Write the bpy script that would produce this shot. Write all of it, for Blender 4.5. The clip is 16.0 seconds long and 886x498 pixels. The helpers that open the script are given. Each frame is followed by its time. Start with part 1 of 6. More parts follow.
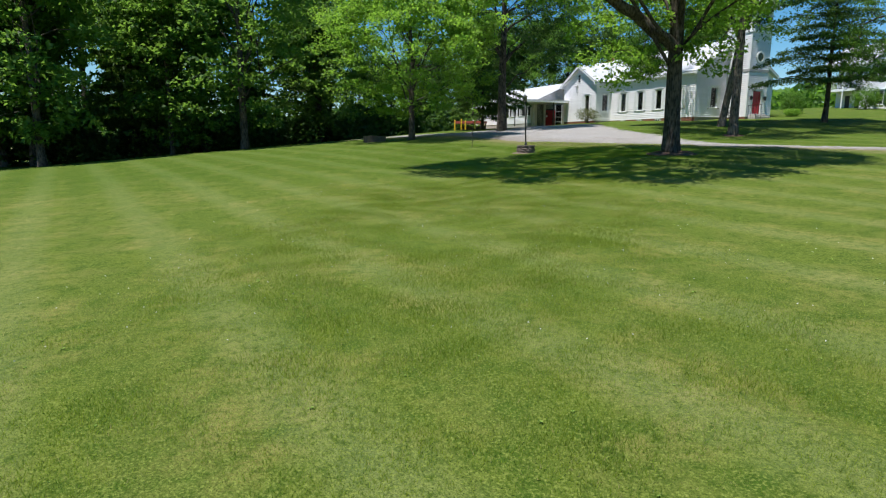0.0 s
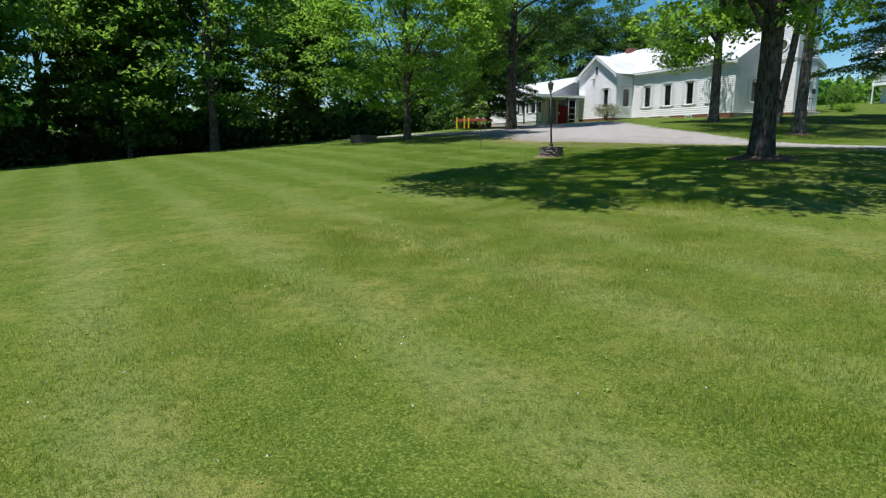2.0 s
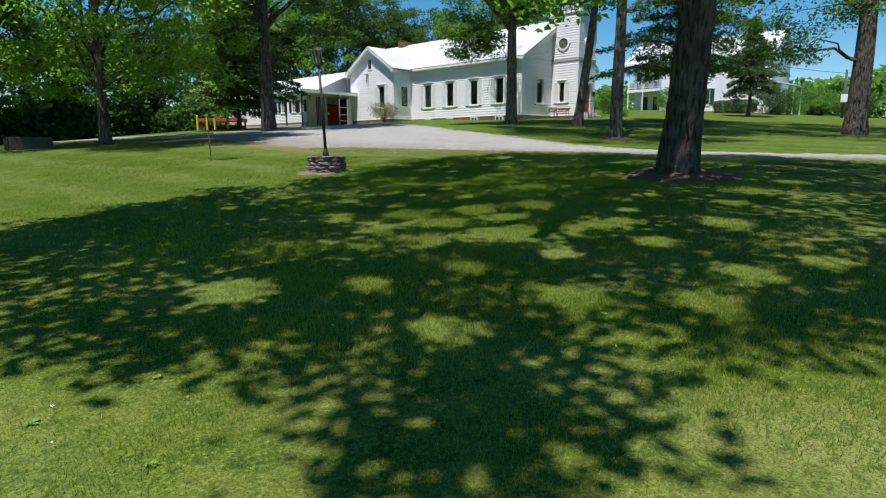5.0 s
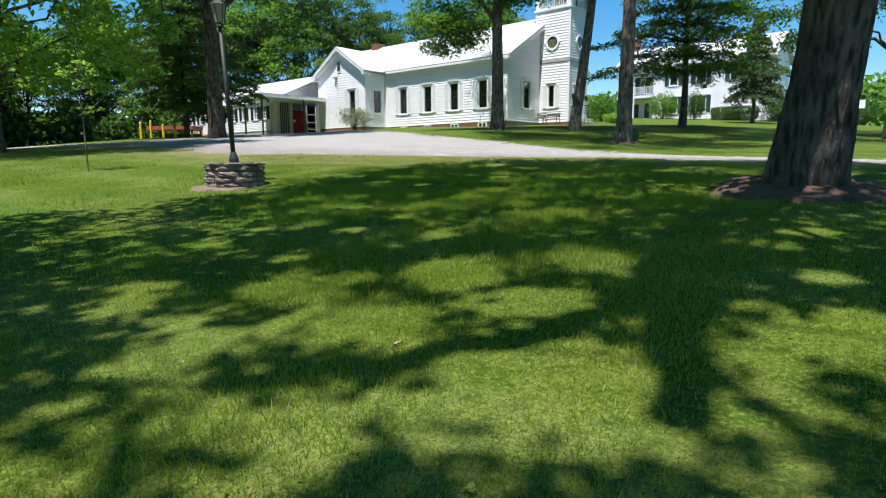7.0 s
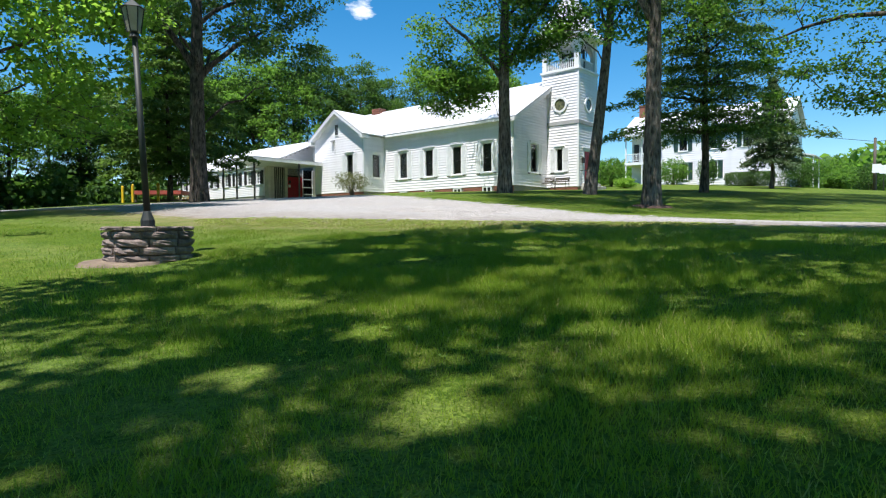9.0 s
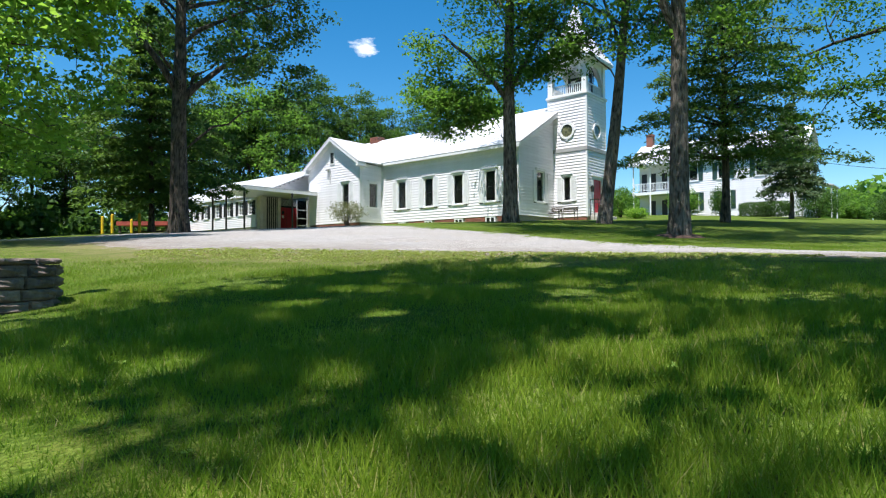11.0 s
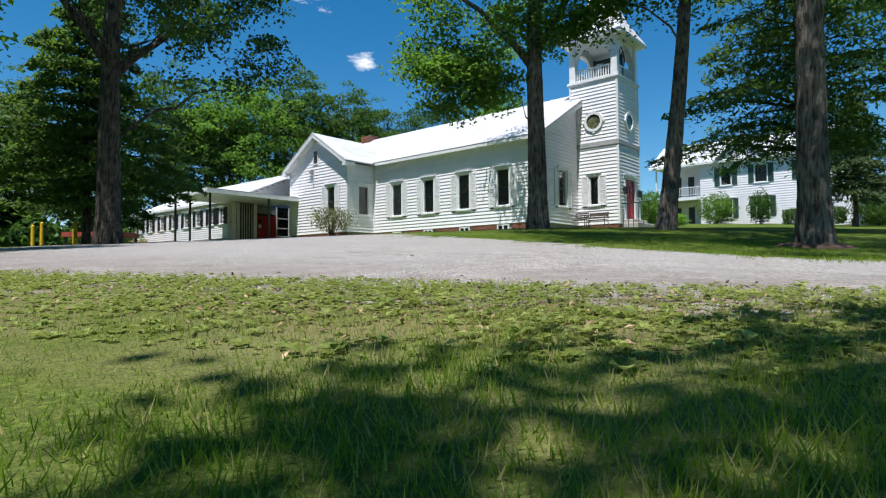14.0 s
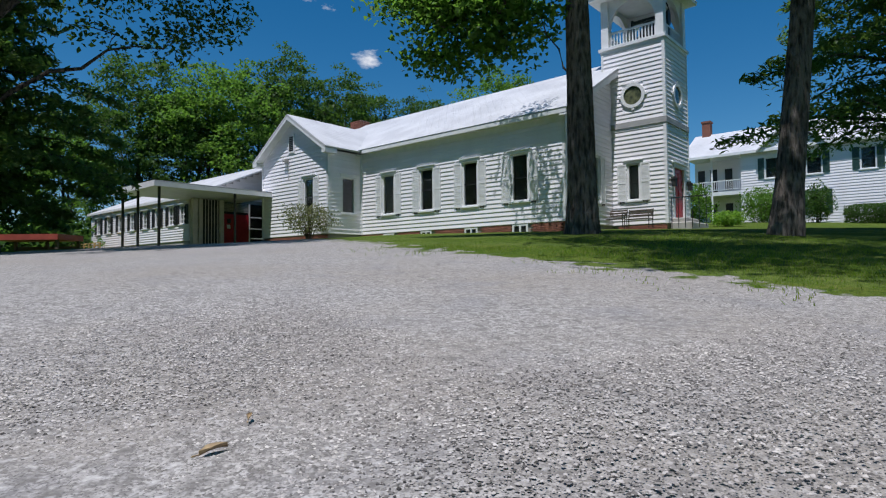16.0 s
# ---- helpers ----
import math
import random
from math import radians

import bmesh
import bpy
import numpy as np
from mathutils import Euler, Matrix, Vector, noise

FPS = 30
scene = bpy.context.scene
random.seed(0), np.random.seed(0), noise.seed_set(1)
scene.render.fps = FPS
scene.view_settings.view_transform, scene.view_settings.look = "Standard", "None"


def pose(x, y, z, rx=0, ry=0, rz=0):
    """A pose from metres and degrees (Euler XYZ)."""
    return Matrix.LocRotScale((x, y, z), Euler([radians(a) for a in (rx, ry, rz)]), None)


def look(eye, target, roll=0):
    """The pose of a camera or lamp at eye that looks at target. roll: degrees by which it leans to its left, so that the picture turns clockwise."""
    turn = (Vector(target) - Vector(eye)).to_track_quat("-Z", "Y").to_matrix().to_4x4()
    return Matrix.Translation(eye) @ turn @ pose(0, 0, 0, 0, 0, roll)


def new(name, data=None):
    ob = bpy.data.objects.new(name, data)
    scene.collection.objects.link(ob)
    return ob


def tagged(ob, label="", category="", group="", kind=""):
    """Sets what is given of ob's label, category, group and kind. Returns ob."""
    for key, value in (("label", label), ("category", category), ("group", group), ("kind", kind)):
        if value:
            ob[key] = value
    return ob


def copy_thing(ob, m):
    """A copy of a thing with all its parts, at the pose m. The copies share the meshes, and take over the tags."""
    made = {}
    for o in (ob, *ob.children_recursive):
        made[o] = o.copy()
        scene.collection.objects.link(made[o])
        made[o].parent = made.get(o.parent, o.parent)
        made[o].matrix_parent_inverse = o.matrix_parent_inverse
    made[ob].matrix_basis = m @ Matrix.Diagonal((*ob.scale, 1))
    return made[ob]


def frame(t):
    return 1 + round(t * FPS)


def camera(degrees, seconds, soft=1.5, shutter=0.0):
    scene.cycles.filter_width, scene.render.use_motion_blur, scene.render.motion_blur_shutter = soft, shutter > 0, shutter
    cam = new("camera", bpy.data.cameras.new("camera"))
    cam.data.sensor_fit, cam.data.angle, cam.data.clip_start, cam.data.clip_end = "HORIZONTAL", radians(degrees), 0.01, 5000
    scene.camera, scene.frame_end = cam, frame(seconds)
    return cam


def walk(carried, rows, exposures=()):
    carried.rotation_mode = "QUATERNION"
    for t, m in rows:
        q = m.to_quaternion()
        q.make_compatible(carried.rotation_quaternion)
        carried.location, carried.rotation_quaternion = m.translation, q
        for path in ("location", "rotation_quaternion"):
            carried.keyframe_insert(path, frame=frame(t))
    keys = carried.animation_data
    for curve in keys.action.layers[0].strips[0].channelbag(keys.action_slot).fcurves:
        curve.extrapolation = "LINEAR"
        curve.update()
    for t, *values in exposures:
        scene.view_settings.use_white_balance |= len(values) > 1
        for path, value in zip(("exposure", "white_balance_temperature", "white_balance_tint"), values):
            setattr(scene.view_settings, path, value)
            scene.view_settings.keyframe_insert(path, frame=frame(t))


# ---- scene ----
cam = camera(74.4, 16.0, soft=1.2)
PATH = [
    (0, (-0.003, -0.619, 2.619), (0.022, 1.348, 2.262), 0.0),
    (0.5, (0.012, 1.242, 2.633), (0.035, 3.21, 2.275), -0.1),
    (1, (0.02, 3.129, 2.651), (0.043, 5.097, 2.292), -0.1),
    (1.5, (0.036, 5.081, 2.648), (0.058, 7.048, 2.29), -0.1),
    (2, (0.031, 7.13, 2.667), (0.055, 9.098, 2.309), -0.1),
    (2.5, (0.023, 9.098, 2.66), (0.054, 11.065, 2.304), -0.2),
    (3, (0.121, 11.077, 2.693), (0.263, 13.04, 2.336), -0.1),
    (3.5, (0.404, 12.972, 2.714), (0.728, 14.913, 2.358), -0.1),
    (4, (0.828, 14.71, 2.733), (1.346, 16.609, 2.378), -0.1),
    (4.5, (1.367, 16.273, 2.742), (2.072, 18.111, 2.388), -0.2),
    (7, (4.247, 22.398, 2.523), (5.067, 24.197, 2.22), -0.4),
    (7.5, (4.642, 23.314, 2.501), (5.464, 25.12, 2.253), -0.4),
    (8, (5.008, 24.128, 2.483), (5.832, 25.94, 2.291), -0.4),
    (8.5, (5.341, 24.832, 2.479), (6.166, 26.648, 2.342), -0.3),
    (9, (5.622, 25.457, 2.468), (6.447, 27.277, 2.392), -0.3),
    (9.5, (5.876, 26.002, 2.457), (6.702, 27.823, 2.445), -0.3),
    (12, (7.448, 29.411, 2.481), (8.269, 31.234, 2.538), -0.4),
    (12.5, (7.817, 30.402, 2.514), (8.639, 32.224, 2.591), -0.5),
    (13, (8.26, 31.4, 2.57), (9.081, 33.222, 2.649), -0.5),
    (13.5, (8.713, 32.489, 2.609), (9.534, 34.311, 2.688), -0.5),
    (14, (9.203, 33.741, 2.684), (10.027, 35.562, 2.763), -0.5),
    (14.5, (9.929, 35.187, 2.959), (10.748, 37.011, 3.031), -0.5),
    (15, (10.65, 36.822, 2.977), (11.467, 38.645, 3.061), -0.4),
    (15.5, (11.404, 38.372, 3.152), (12.217, 40.198, 3.233), -0.4),
    (16, (11.984, 39.544, 3.328), (12.794, 41.371, 3.399), -0.6),
]
EXPOSURES = [(0, 0.48, 6550, 10), (4.5, 0.43, 6500, 10), (7, 0.85, 6500, 11), (8.5, 0.88, 6500, 11), (9.5, 0.96, 6500, 11), (12.5, 0.90, 6450, 12), (13.5, 0.82, 6450, 12), (14, 0.5, 6450, 12), (14.5, 0.12, 6450, 13), (15, -0.1, 6250, 14), (15.5, -0.17, 6250, 14), (16, -0.1, 6200, 14)]
walk(cam, [(t, look(eye, target, roll)) for t, eye, target, roll in PATH], EXPOSURES)

# ---- light ----
SUN_WAY = Vector((-0.77, -0.64, 0.0)).normalized()
SUN_HEIGHT = radians(70.5)
sun_data = bpy.data.lights.new("sun", "SUN")
sun_data.energy, sun_data.angle, sun_data.color = 5.0, radians(0.53), (1.0, 0.975, 0.94)
sun = new("sun", sun_data)
to_sun = SUN_WAY * math.cos(SUN_HEIGHT) + Vector((0, 0, math.sin(SUN_HEIGHT)))
sun.matrix_world = Matrix.Translation((0, -40, 60)) @ to_sun.to_track_quat("Z", "Y").to_matrix().to_4x4()
world = bpy.data.worlds.new("sky")
scene.world = world
world.use_nodes = True
wn = world.node_tree.nodes
wl = world.node_tree.links
sky = wn.new("ShaderNodeTexSky")
sky.sky_type, sky.sun_disc = "NISHITA", False
sky.sun_elevation, sky.sun_rotation = SUN_HEIGHT, math.atan2(SUN_WAY.x, SUN_WAY.y)
sky.air_density, sky.dust_density, sky.ozone_density = 1.0, 0.0, 4.0
wn["Background"].inputs["Strength"].default_value = 0.090
deep = wn.new("ShaderNodeHueSaturation")
deep.inputs["Saturation"].default_value = 1.36
deep.inputs["Hue"].default_value = 0.492
wl.new(sky.outputs["Color"], deep.inputs["Color"])
# a few small fair-weather clouds
way = wn.new("ShaderNodeTexCoord")
puff = wn.new("ShaderNodeTexNoise")
puff.inputs["Scale"].default_value, puff.inputs["Detail"].default_value, puff.inputs["Roughness"].default_value = 11.0, 8, 0.62
squash = wn.new("ShaderNodeMapping")
squash.inputs["Scale"].default_value, squash.inputs["Location"].default_value = (1, 1, 2.6), (0.3, 0.15, 0.1)
wl.new(way.outputs["Generated"], squash.inputs["Vector"])
wl.new(squash.outputs["Vector"], puff.inputs["Vector"])
swell = wn.new("ShaderNodeMath")
swell.operation = "MULTIPLY_ADD"
swell.inputs[1].default_value, swell.inputs[2].default_value = 1.7, -0.62
wl.new(puff.outputs["Fac"], swell.inputs[0])
rise = swell.outputs["Value"]
for bank, wide, push in (((0.185, 0.878, 0.455), 0.9965, 0.66), ((0.272, 0.898, 0.345), 0.9990, 0.56)):  # the two clouds in view
    toward = wn.new("ShaderNodeVectorMath")
    toward.operation = "DOT_PRODUCT"
    toward.inputs[1].default_value = Vector(bank).normalized()
    wl.new(way.outputs["Generated"], toward.inputs[0])
    near = wn.new("ShaderNodeMapRange")
    near.inputs["From Min"].default_value, near.inputs["From Max"].default_value, near.inputs["To Max"].default_value = wide, 1.0, push
    wl.new(toward.outputs["Value"], near.inputs["Value"])
    add = wn.new("ShaderNodeMath")
    wl.new(rise, add.inputs[0])
    wl.new(near.outputs["Result"], add.inputs[1])
    rise = add.outputs["Value"]
cut = wn.new("ShaderNodeMapRange")
cut.inputs["From Min"].default_value, cut.inputs["From Max"].default_value = 0.69, 0.98
wl.new(rise, cut.inputs["Value"])
whiten = wn.new("ShaderNodeMix")
whiten.data_type = "RGBA"
whiten.inputs["B"].default_value = (9.0, 9.3, 9.6, 1)
wl.new(cut.outputs["Result"], whiten.inputs["Factor"])
wl.new(deep.outputs["Color"], whiten.inputs["A"])
wl.new(whiten.outputs["Result"], wn["Background"].inputs["Color"])


# ---- materials ----
def material(name, colour, rough=0.6, metal=0.0, second=None, scale=4.0, fine=60.0, bump=0.0, bump_scale=80.0, spread=0.12, island=0.0, obj=0.0, spec=0.5):
    """A procedural surface: two colours mixed by coarse noise, fine value grain, relief, and variation from piece to piece."""
    m = bpy.data.materials.new(name)
    m.use_nodes = True
    nt = m.node_tree
    n, l = nt.nodes, nt.links
    b = n["Principled BSDF"]
    b.inputs["Roughness"].default_value = rough
    b.inputs["Metallic"].default_value = metal
    b.inputs["Specular IOR Level"].default_value = spec
    tc = n.new("ShaderNodeTexCoord")
    big = n.new("ShaderNodeTexNoise")
    big.inputs["Scale"].default_value, big.inputs["Detail"].default_value = scale, 5
    l.new(tc.outputs["Object"], big.inputs["Vector"])
    ramp = n.new("ShaderNodeMapRange")
    ramp.inputs["From Min"].default_value, ramp.inputs["From Max"].default_value = 0.35, 0.65
    l.new(big.outputs["Fac"], ramp.inputs["Value"])
    mix = n.new("ShaderNodeMix")
    mix.data_type = "RGBA"
    second = second or tuple(c * 0.8 for c in colour)
    mix.inputs["A"].default_value, mix.inputs["B"].default_value = (*colour, 1), (*second, 1)
    l.new(ramp.outputs["Result"], mix.inputs["Factor"])
    grain = n.new("ShaderNodeTexNoise")
    grain.inputs["Scale"].default_value, grain.inputs["Detail"].default_value = fine, 3
    l.new(tc.outputs["Object"], grain.inputs["Vector"])
    val = n.new("ShaderNodeMapRange")
    val.inputs["To Min"].default_value, val.inputs["To Max"].default_value = 1 - spread, 1 + spread
    l.new(grain.outputs["Fac"], val.inputs["Value"])
    hsv = n.new("ShaderNodeHueSaturation")
    l.new(mix.outputs["Result"], hsv.inputs["Color"])
    last = val.outputs["Result"]
    for source, amount in (("island", island), ("object", obj)):
        if amount:
            if source == "island":
                r = n.new("ShaderNodeNewGeometry").outputs["Random Per Island"]
            else:
                r = n.new("ShaderNodeObjectInfo").outputs["Random"]
            mr = n.new("ShaderNodeMapRange")
            mr.inputs["To Min"].default_value, mr.inputs["To Max"].default_value = 1 - amount, 1 + amount
            l.new(r, mr.inputs["Value"])
            mul = n.new("ShaderNodeMath")
            mul.operation = "MULTIPLY"
            l.new(last, mul.inputs[0])
            l.new(mr.outputs["Result"], mul.inputs[1])
            last = mul.outputs["Value"]
    l.new(last, hsv.inputs["Value"])
    l.new(hsv.outputs["Color"], b.inputs["Base Color"])
    if bump:
        bn = n.new("ShaderNodeTexNoise")
        bn.inputs["Scale"].default_value, bn.inputs["Detail"].default_value = bump_scale, 4
        l.new(tc.outputs["Object"], bn.inputs["Vector"])
        bp = n.new("ShaderNodeBump")
        bp.inputs["Strength"].default_value, bp.inputs["Distance"].default_value = 1.0, bump
        l.new(bn.outputs["Fac"], bp.inputs["Height"])
        l.new(bp.outputs["Normal"], b.inputs["Normal"])
    return m


def lush_shade(nt, colour, low=23.0, high=29.0, green=(0.80, 0.93, 0.80)):
    """Greener, darker grass towards the trees, partly painted shade, paler on open lawn."""
    n, l = nt.nodes, nt.links
    xyz = n.new("ShaderNodeSeparateXYZ")
    l.new(n.new("ShaderNodeTexCoord").outputs["Object"], xyz.inputs["Vector"])
    f = n.new("ShaderNodeMapRange")
    f.inputs["From Min"].default_value, f.inputs["From Max"].default_value = low, high
    l.new(xyz.outputs["Y"], f.inputs["Value"])
    tint = n.new("ShaderNodeMix")
    tint.data_type, tint.blend_type = "RGBA", "MULTIPLY"
    tint.inputs["B"].default_value = (*green, 1)
    l.new(f.outputs["Result"], tint.inputs["Factor"])
    l.new(colour, tint.inputs["A"])
    return tint.outputs["Result"]


def leaf_material(name, colour, second, through_colour, glow=0.35, scale=0.35):
    """Leaves: two greens, each leaf a little different, part of the light passing through."""
    m = material(name, colour, 0.55, 0, second, scale, 9.0, spread=0.1, island=0.35, spec=0.25)
    n, l = m.node_tree.nodes, m.node_tree.links
    t = n.new("ShaderNodeBsdfTranslucent")
    t.inputs["Color"].default_value = (*through_colour, 1)
    mx = n.new("ShaderNodeMixShader")
    mx.inputs["Fac"].default_value = glow
    l.new(n["Principled BSDF"].outputs["BSDF"], mx.inputs[1])
    l.new(t.outputs["BSDF"], mx.inputs[2])
    l.new(mx.outputs["Shader"], n["Material Output"].inputs["Surface"])
    return m


def glass_material(name):
    m = bpy.data.materials.new(name)
    m.use_nodes = True
    b = m.node_tree.nodes["Principled BSDF"]
    b.inputs["Base Color"].default_value = (0.75, 0.8, 0.78, 1)
    b.inputs["Roughness"].default_value = 0.03
    b.inputs["Transmission Weight"].default_value = 1.0
    b.inputs["IOR"].default_value = 1.45
    return m


def bark_material(name, colour, second):
    """Bark with upright furrows."""
    m = material(name, colour, 0.9, 0, second, 2.5, 30.0, spread=0.25, spec=0.2)
    n, l = m.node_tree.nodes, m.node_tree.links
    tc = n.new("ShaderNodeTexCoord")
    mp = n.new("ShaderNodeMapping")
    mp.inputs["Scale"].default_value = (15, 15, 3.2)
    l.new(tc.outputs["Object"], mp.inputs["Vector"])
    no = n.new("ShaderNodeTexNoise")
    no.inputs["Scale"].default_value, no.inputs["Detail"].default_value = 1.0, 6
    l.new(mp.outputs["Vector"], no.inputs["Vector"])
    # furrow noise also darkens the colour, painting shade into the grooves
    groove_shade = n.new("ShaderNodeMapRange")
    groove_shade.inputs["From Min"].default_value, groove_shade.inputs["From Max"].default_value = 0.36, 0.56
    groove_shade.inputs["To Min"].default_value = 0.25
    l.new(no.outputs["Fac"], groove_shade.inputs["Value"])
    shade_or_dirt = n.new("ShaderNodeMix")
    shade_or_dirt.data_type, shade_or_dirt.blend_type = "RGBA", "MULTIPLY"
    shade_or_dirt.inputs["Factor"].default_value = 1.0
    socket = n["Principled BSDF"].inputs["Base Color"]
    l.new(socket.links[0].from_socket, shade_or_dirt.inputs["A"])
    l.new(groove_shade.outputs["Result"], shade_or_dirt.inputs["B"])
    l.new(shade_or_dirt.outputs["Result"], socket)
    bp = n.new("ShaderNodeBump")
    bp.inputs["Strength"].default_value, bp.inputs["Distance"].default_value = 1.0, 0.12
    l.new(no.outputs["Fac"], bp.inputs["Height"])
    l.new(bp.outputs["Normal"], n["Principled BSDF"].inputs["Normal"])
    return m


M_SIDING = material("white_siding", (0.83, 0.815, 0.85), 0.55, 0, (0.77, 0.755, 0.785), 1.2, 25, 0.0006, 60, 0.03, obj=0.03)
M_TRIM = material("white_trim", (0.79, 0.80, 0.815), 0.5, 0, (0.72, 0.73, 0.74), 3, 40, 0.0006, 60, 0.04)
def roof_material():
    """Painted metal shingles in low courses, a little weathered."""
    m = material("white_metal_roof", (0.62, 0.625, 0.64), 0.5, 0, (0.50, 0.505, 0.52), 0.6, 14, spread=0.06, spec=0.3)
    n, l = m.node_tree.nodes, m.node_tree.links
    geo = n.new("ShaderNodeTexCoord")
    br = n.new("ShaderNodeTexBrick")
    br.inputs["Scale"].default_value = 1.0
    br.inputs["Brick Width"].default_value, br.inputs["Row Height"].default_value = 0.45, 0.16
    br.inputs["Mortar Size"].default_value, br.inputs["Mortar Smooth"].default_value = 0.02, 0.5
    br.inputs["Color1"].default_value, br.inputs["Color2"].default_value, br.inputs["Mortar"].default_value = (0.8, 0.8, 0.8, 1), (1, 1, 1, 1), (0.2, 0.2, 0.2, 1)
    sw = n.new("ShaderNodeMapping")
    sw.inputs["Rotation"].default_value = (radians(90), 0, 0)
    l.new(geo.outputs["Object"], sw.inputs["Vector"])
    l.new(sw.outputs["Vector"], br.inputs["Vector"])
    bp = n.new("ShaderNodeBump")
    bp.inputs["Strength"].default_value, bp.inputs["Distance"].default_value = 1.0, 0.03
    l.new(br.outputs["Color"], bp.inputs["Height"])
    l.new(bp.outputs["Normal"], n["Principled BSDF"].inputs["Normal"])
    return m


M_ROOF = roof_material()
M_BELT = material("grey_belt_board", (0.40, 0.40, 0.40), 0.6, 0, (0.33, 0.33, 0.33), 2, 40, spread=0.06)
M_BRICK = material("red_brick", (0.24, 0.095, 0.06), 0.85, 0, (0.22, 0.085, 0.06), 3, 50, 0.003, 60, 0.15, obj=0.25)
M_MORTAR = material("mortar", (0.30, 0.27, 0.24), 0.9, 0, (0.24, 0.22, 0.2), 8, 80, 0.002, 90)
M_RED = material("red_painted_door", (0.50, 0.022, 0.04), 0.4, 0, (0.43, 0.018, 0.032), 4, 40, 0.0005, 60, 0.06)
M_DARK = material("dark_paint_and_shade", (0.015, 0.016, 0.017), 0.5, 0, (0.022, 0.022, 0.022), 5, 50, spread=0.1)
M_BLACKMETAL = material("black_metal", (0.012, 0.016, 0.015), 0.6, 0.0, (0.02, 0.022, 0.02), 8, 60, spread=0.1)
M_BEIGE = material("beige_block", (0.60, 0.57, 0.50), 0.85, 0, (0.50, 0.47, 0.41), 2, 40, 0.002, 60, 0.08)
M_CONC = material("concrete", (0.42, 0.40, 0.37), 0.9, 0, (0.34, 0.32, 0.30), 2, 60, 0.003, 50, 0.1)
M_GLASS = glass_material("window_glass")
M_STAINED = material("stained_glass", (0.16, 0.17, 0.09), 0.15, 0, (0.05, 0.06, 0.04), 5, 16, spread=0.3)
M_UNLIT = material("unlit_room_sheet", (0.035, 0.037, 0.038), 0.5, 0, (0.05, 0.052, 0.053), 3, 30, spread=0.1)
M_YELLOW = material("yellow_paint", (0.75, 0.50, 0.02), 0.5, 0, (0.66, 0.42, 0.02), 5, 40, spread=0.08)
M_WOOD = material("new_wood", (0.52, 0.36, 0.16), 0.7, 0, (0.42, 0.28, 0.12), 4, 50, 0.001, 60, 0.12, obj=0.15)
M_OLDWOOD = material("weathered_wood", (0.10, 0.08, 0.06), 0.85, 0, (0.06, 0.05, 0.04), 4, 50, 0.002, 40, 0.15)
M_REDSLAB = material("red_slab_paint", (0.36, 0.07, 0.05), 0.6, 0, (0.28, 0.05, 0.04), 3, 40, spread=0.1)
M_STONE = material("planter_stone", (0.20, 0.15, 0.13), 0.9, 0, (0.095, 0.072, 0.066), 9, 40, 0.02, 26, 0.35, obj=0.35)
M_BARK = bark_material("bark_grey", (0.145, 0.12, 0.10), (0.075, 0.062, 0.053))
M_BARKL = bark_material("bark_light", (0.205, 0.175, 0.15), (0.105, 0.09, 0.078))
M_LEAF = leaf_material("leaf_oak", (0.085, 0.168, 0.028), (0.048, 0.105, 0.02), (0.22, 0.44, 0.05), 0.42)
M_LEAFL = leaf_material("leaf_light", (0.148, 0.272, 0.036), (0.092, 0.185, 0.025), (0.35, 0.60, 0.065), 0.46)
M_LEAFD = leaf_material("leaf_deep", (0.048, 0.102, 0.023), (0.028, 0.068, 0.016), (0.12, 0.25, 0.035), 0.36)
M_NEEDLE = leaf_material("needles", (0.075, 0.135, 0.036), (0.042, 0.088, 0.028), (0.19, 0.33, 0.055), 0.38)
M_LEAFF = leaf_material("leaf_wood", (0.088, 0.168, 0.034), (0.048, 0.105, 0.022), (0.25, 0.45, 0.06), 0.46)
M_SOIL = material("bare_soil", (0.19, 0.14, 0.10), 0.95, 0, (0.11, 0.08, 0.058), 5, 50, 0.008, 40, 0.25)
M_MULCH = material("bark_mulch", (0.10, 0.055, 0.038), 0.95, 0, (0.05, 0.028, 0.02), 7, 40, 0.02, 30, 0.3)


# ---- helpers for things ----
def mesh_of(name, verts, faces, mat, smooth=False):
    me = bpy.data.meshes.new(name)
    me.from_pydata(verts, [], faces)
    me.materials.append(mat)
    if smooth:
        me.polygons.foreach_set("use_smooth", [True] * len(me.polygons))
    me.update()
    return me


def part(name, bm, mat, parent, label="", smooth=False):
    """Links a bmesh, or a ready mesh, as one object under a thing or a part."""
    if isinstance(bm, bmesh.types.BMesh):
        me = bpy.data.meshes.new(name)
        bmesh.ops.recalc_face_normals(bm, faces=bm.faces)
        bm.to_mesh(me)
        bm.free()
        me.materials.append(mat)
        if smooth:
            me.polygons.foreach_set("use_smooth", [True] * len(me.polygons))
    else:
        me = bm
    ob = new(name, me)
    ob.parent = parent
    if label:
        ob["label"] = label
    return ob


def thing(name, m, label, category, group="", kind=""):
    ob = new(name)
    ob.empty_display_size = 0.2
    ob.matrix_world = m
    return tagged(ob, label, category, group, kind)


def box(bm, x0, x1, y0, y1, z0, z1, bevel=0.0):
    made = bmesh.ops.create_cube(bm, size=1.0)["verts"]
    for v in made:
        v.co = Vector((x0 + (v.co.x + 0.5) * (x1 - x0), y0 + (v.co.y + 0.5) * (y1 - y0), z0 + (v.co.z + 0.5) * (z1 - z0)))
    if bevel:
        edges = list({e for v in made for e in v.link_edges})
        bmesh.ops.bevel(bm, geom=edges, offset=bevel, segments=1, affect="EDGES")
    return bm


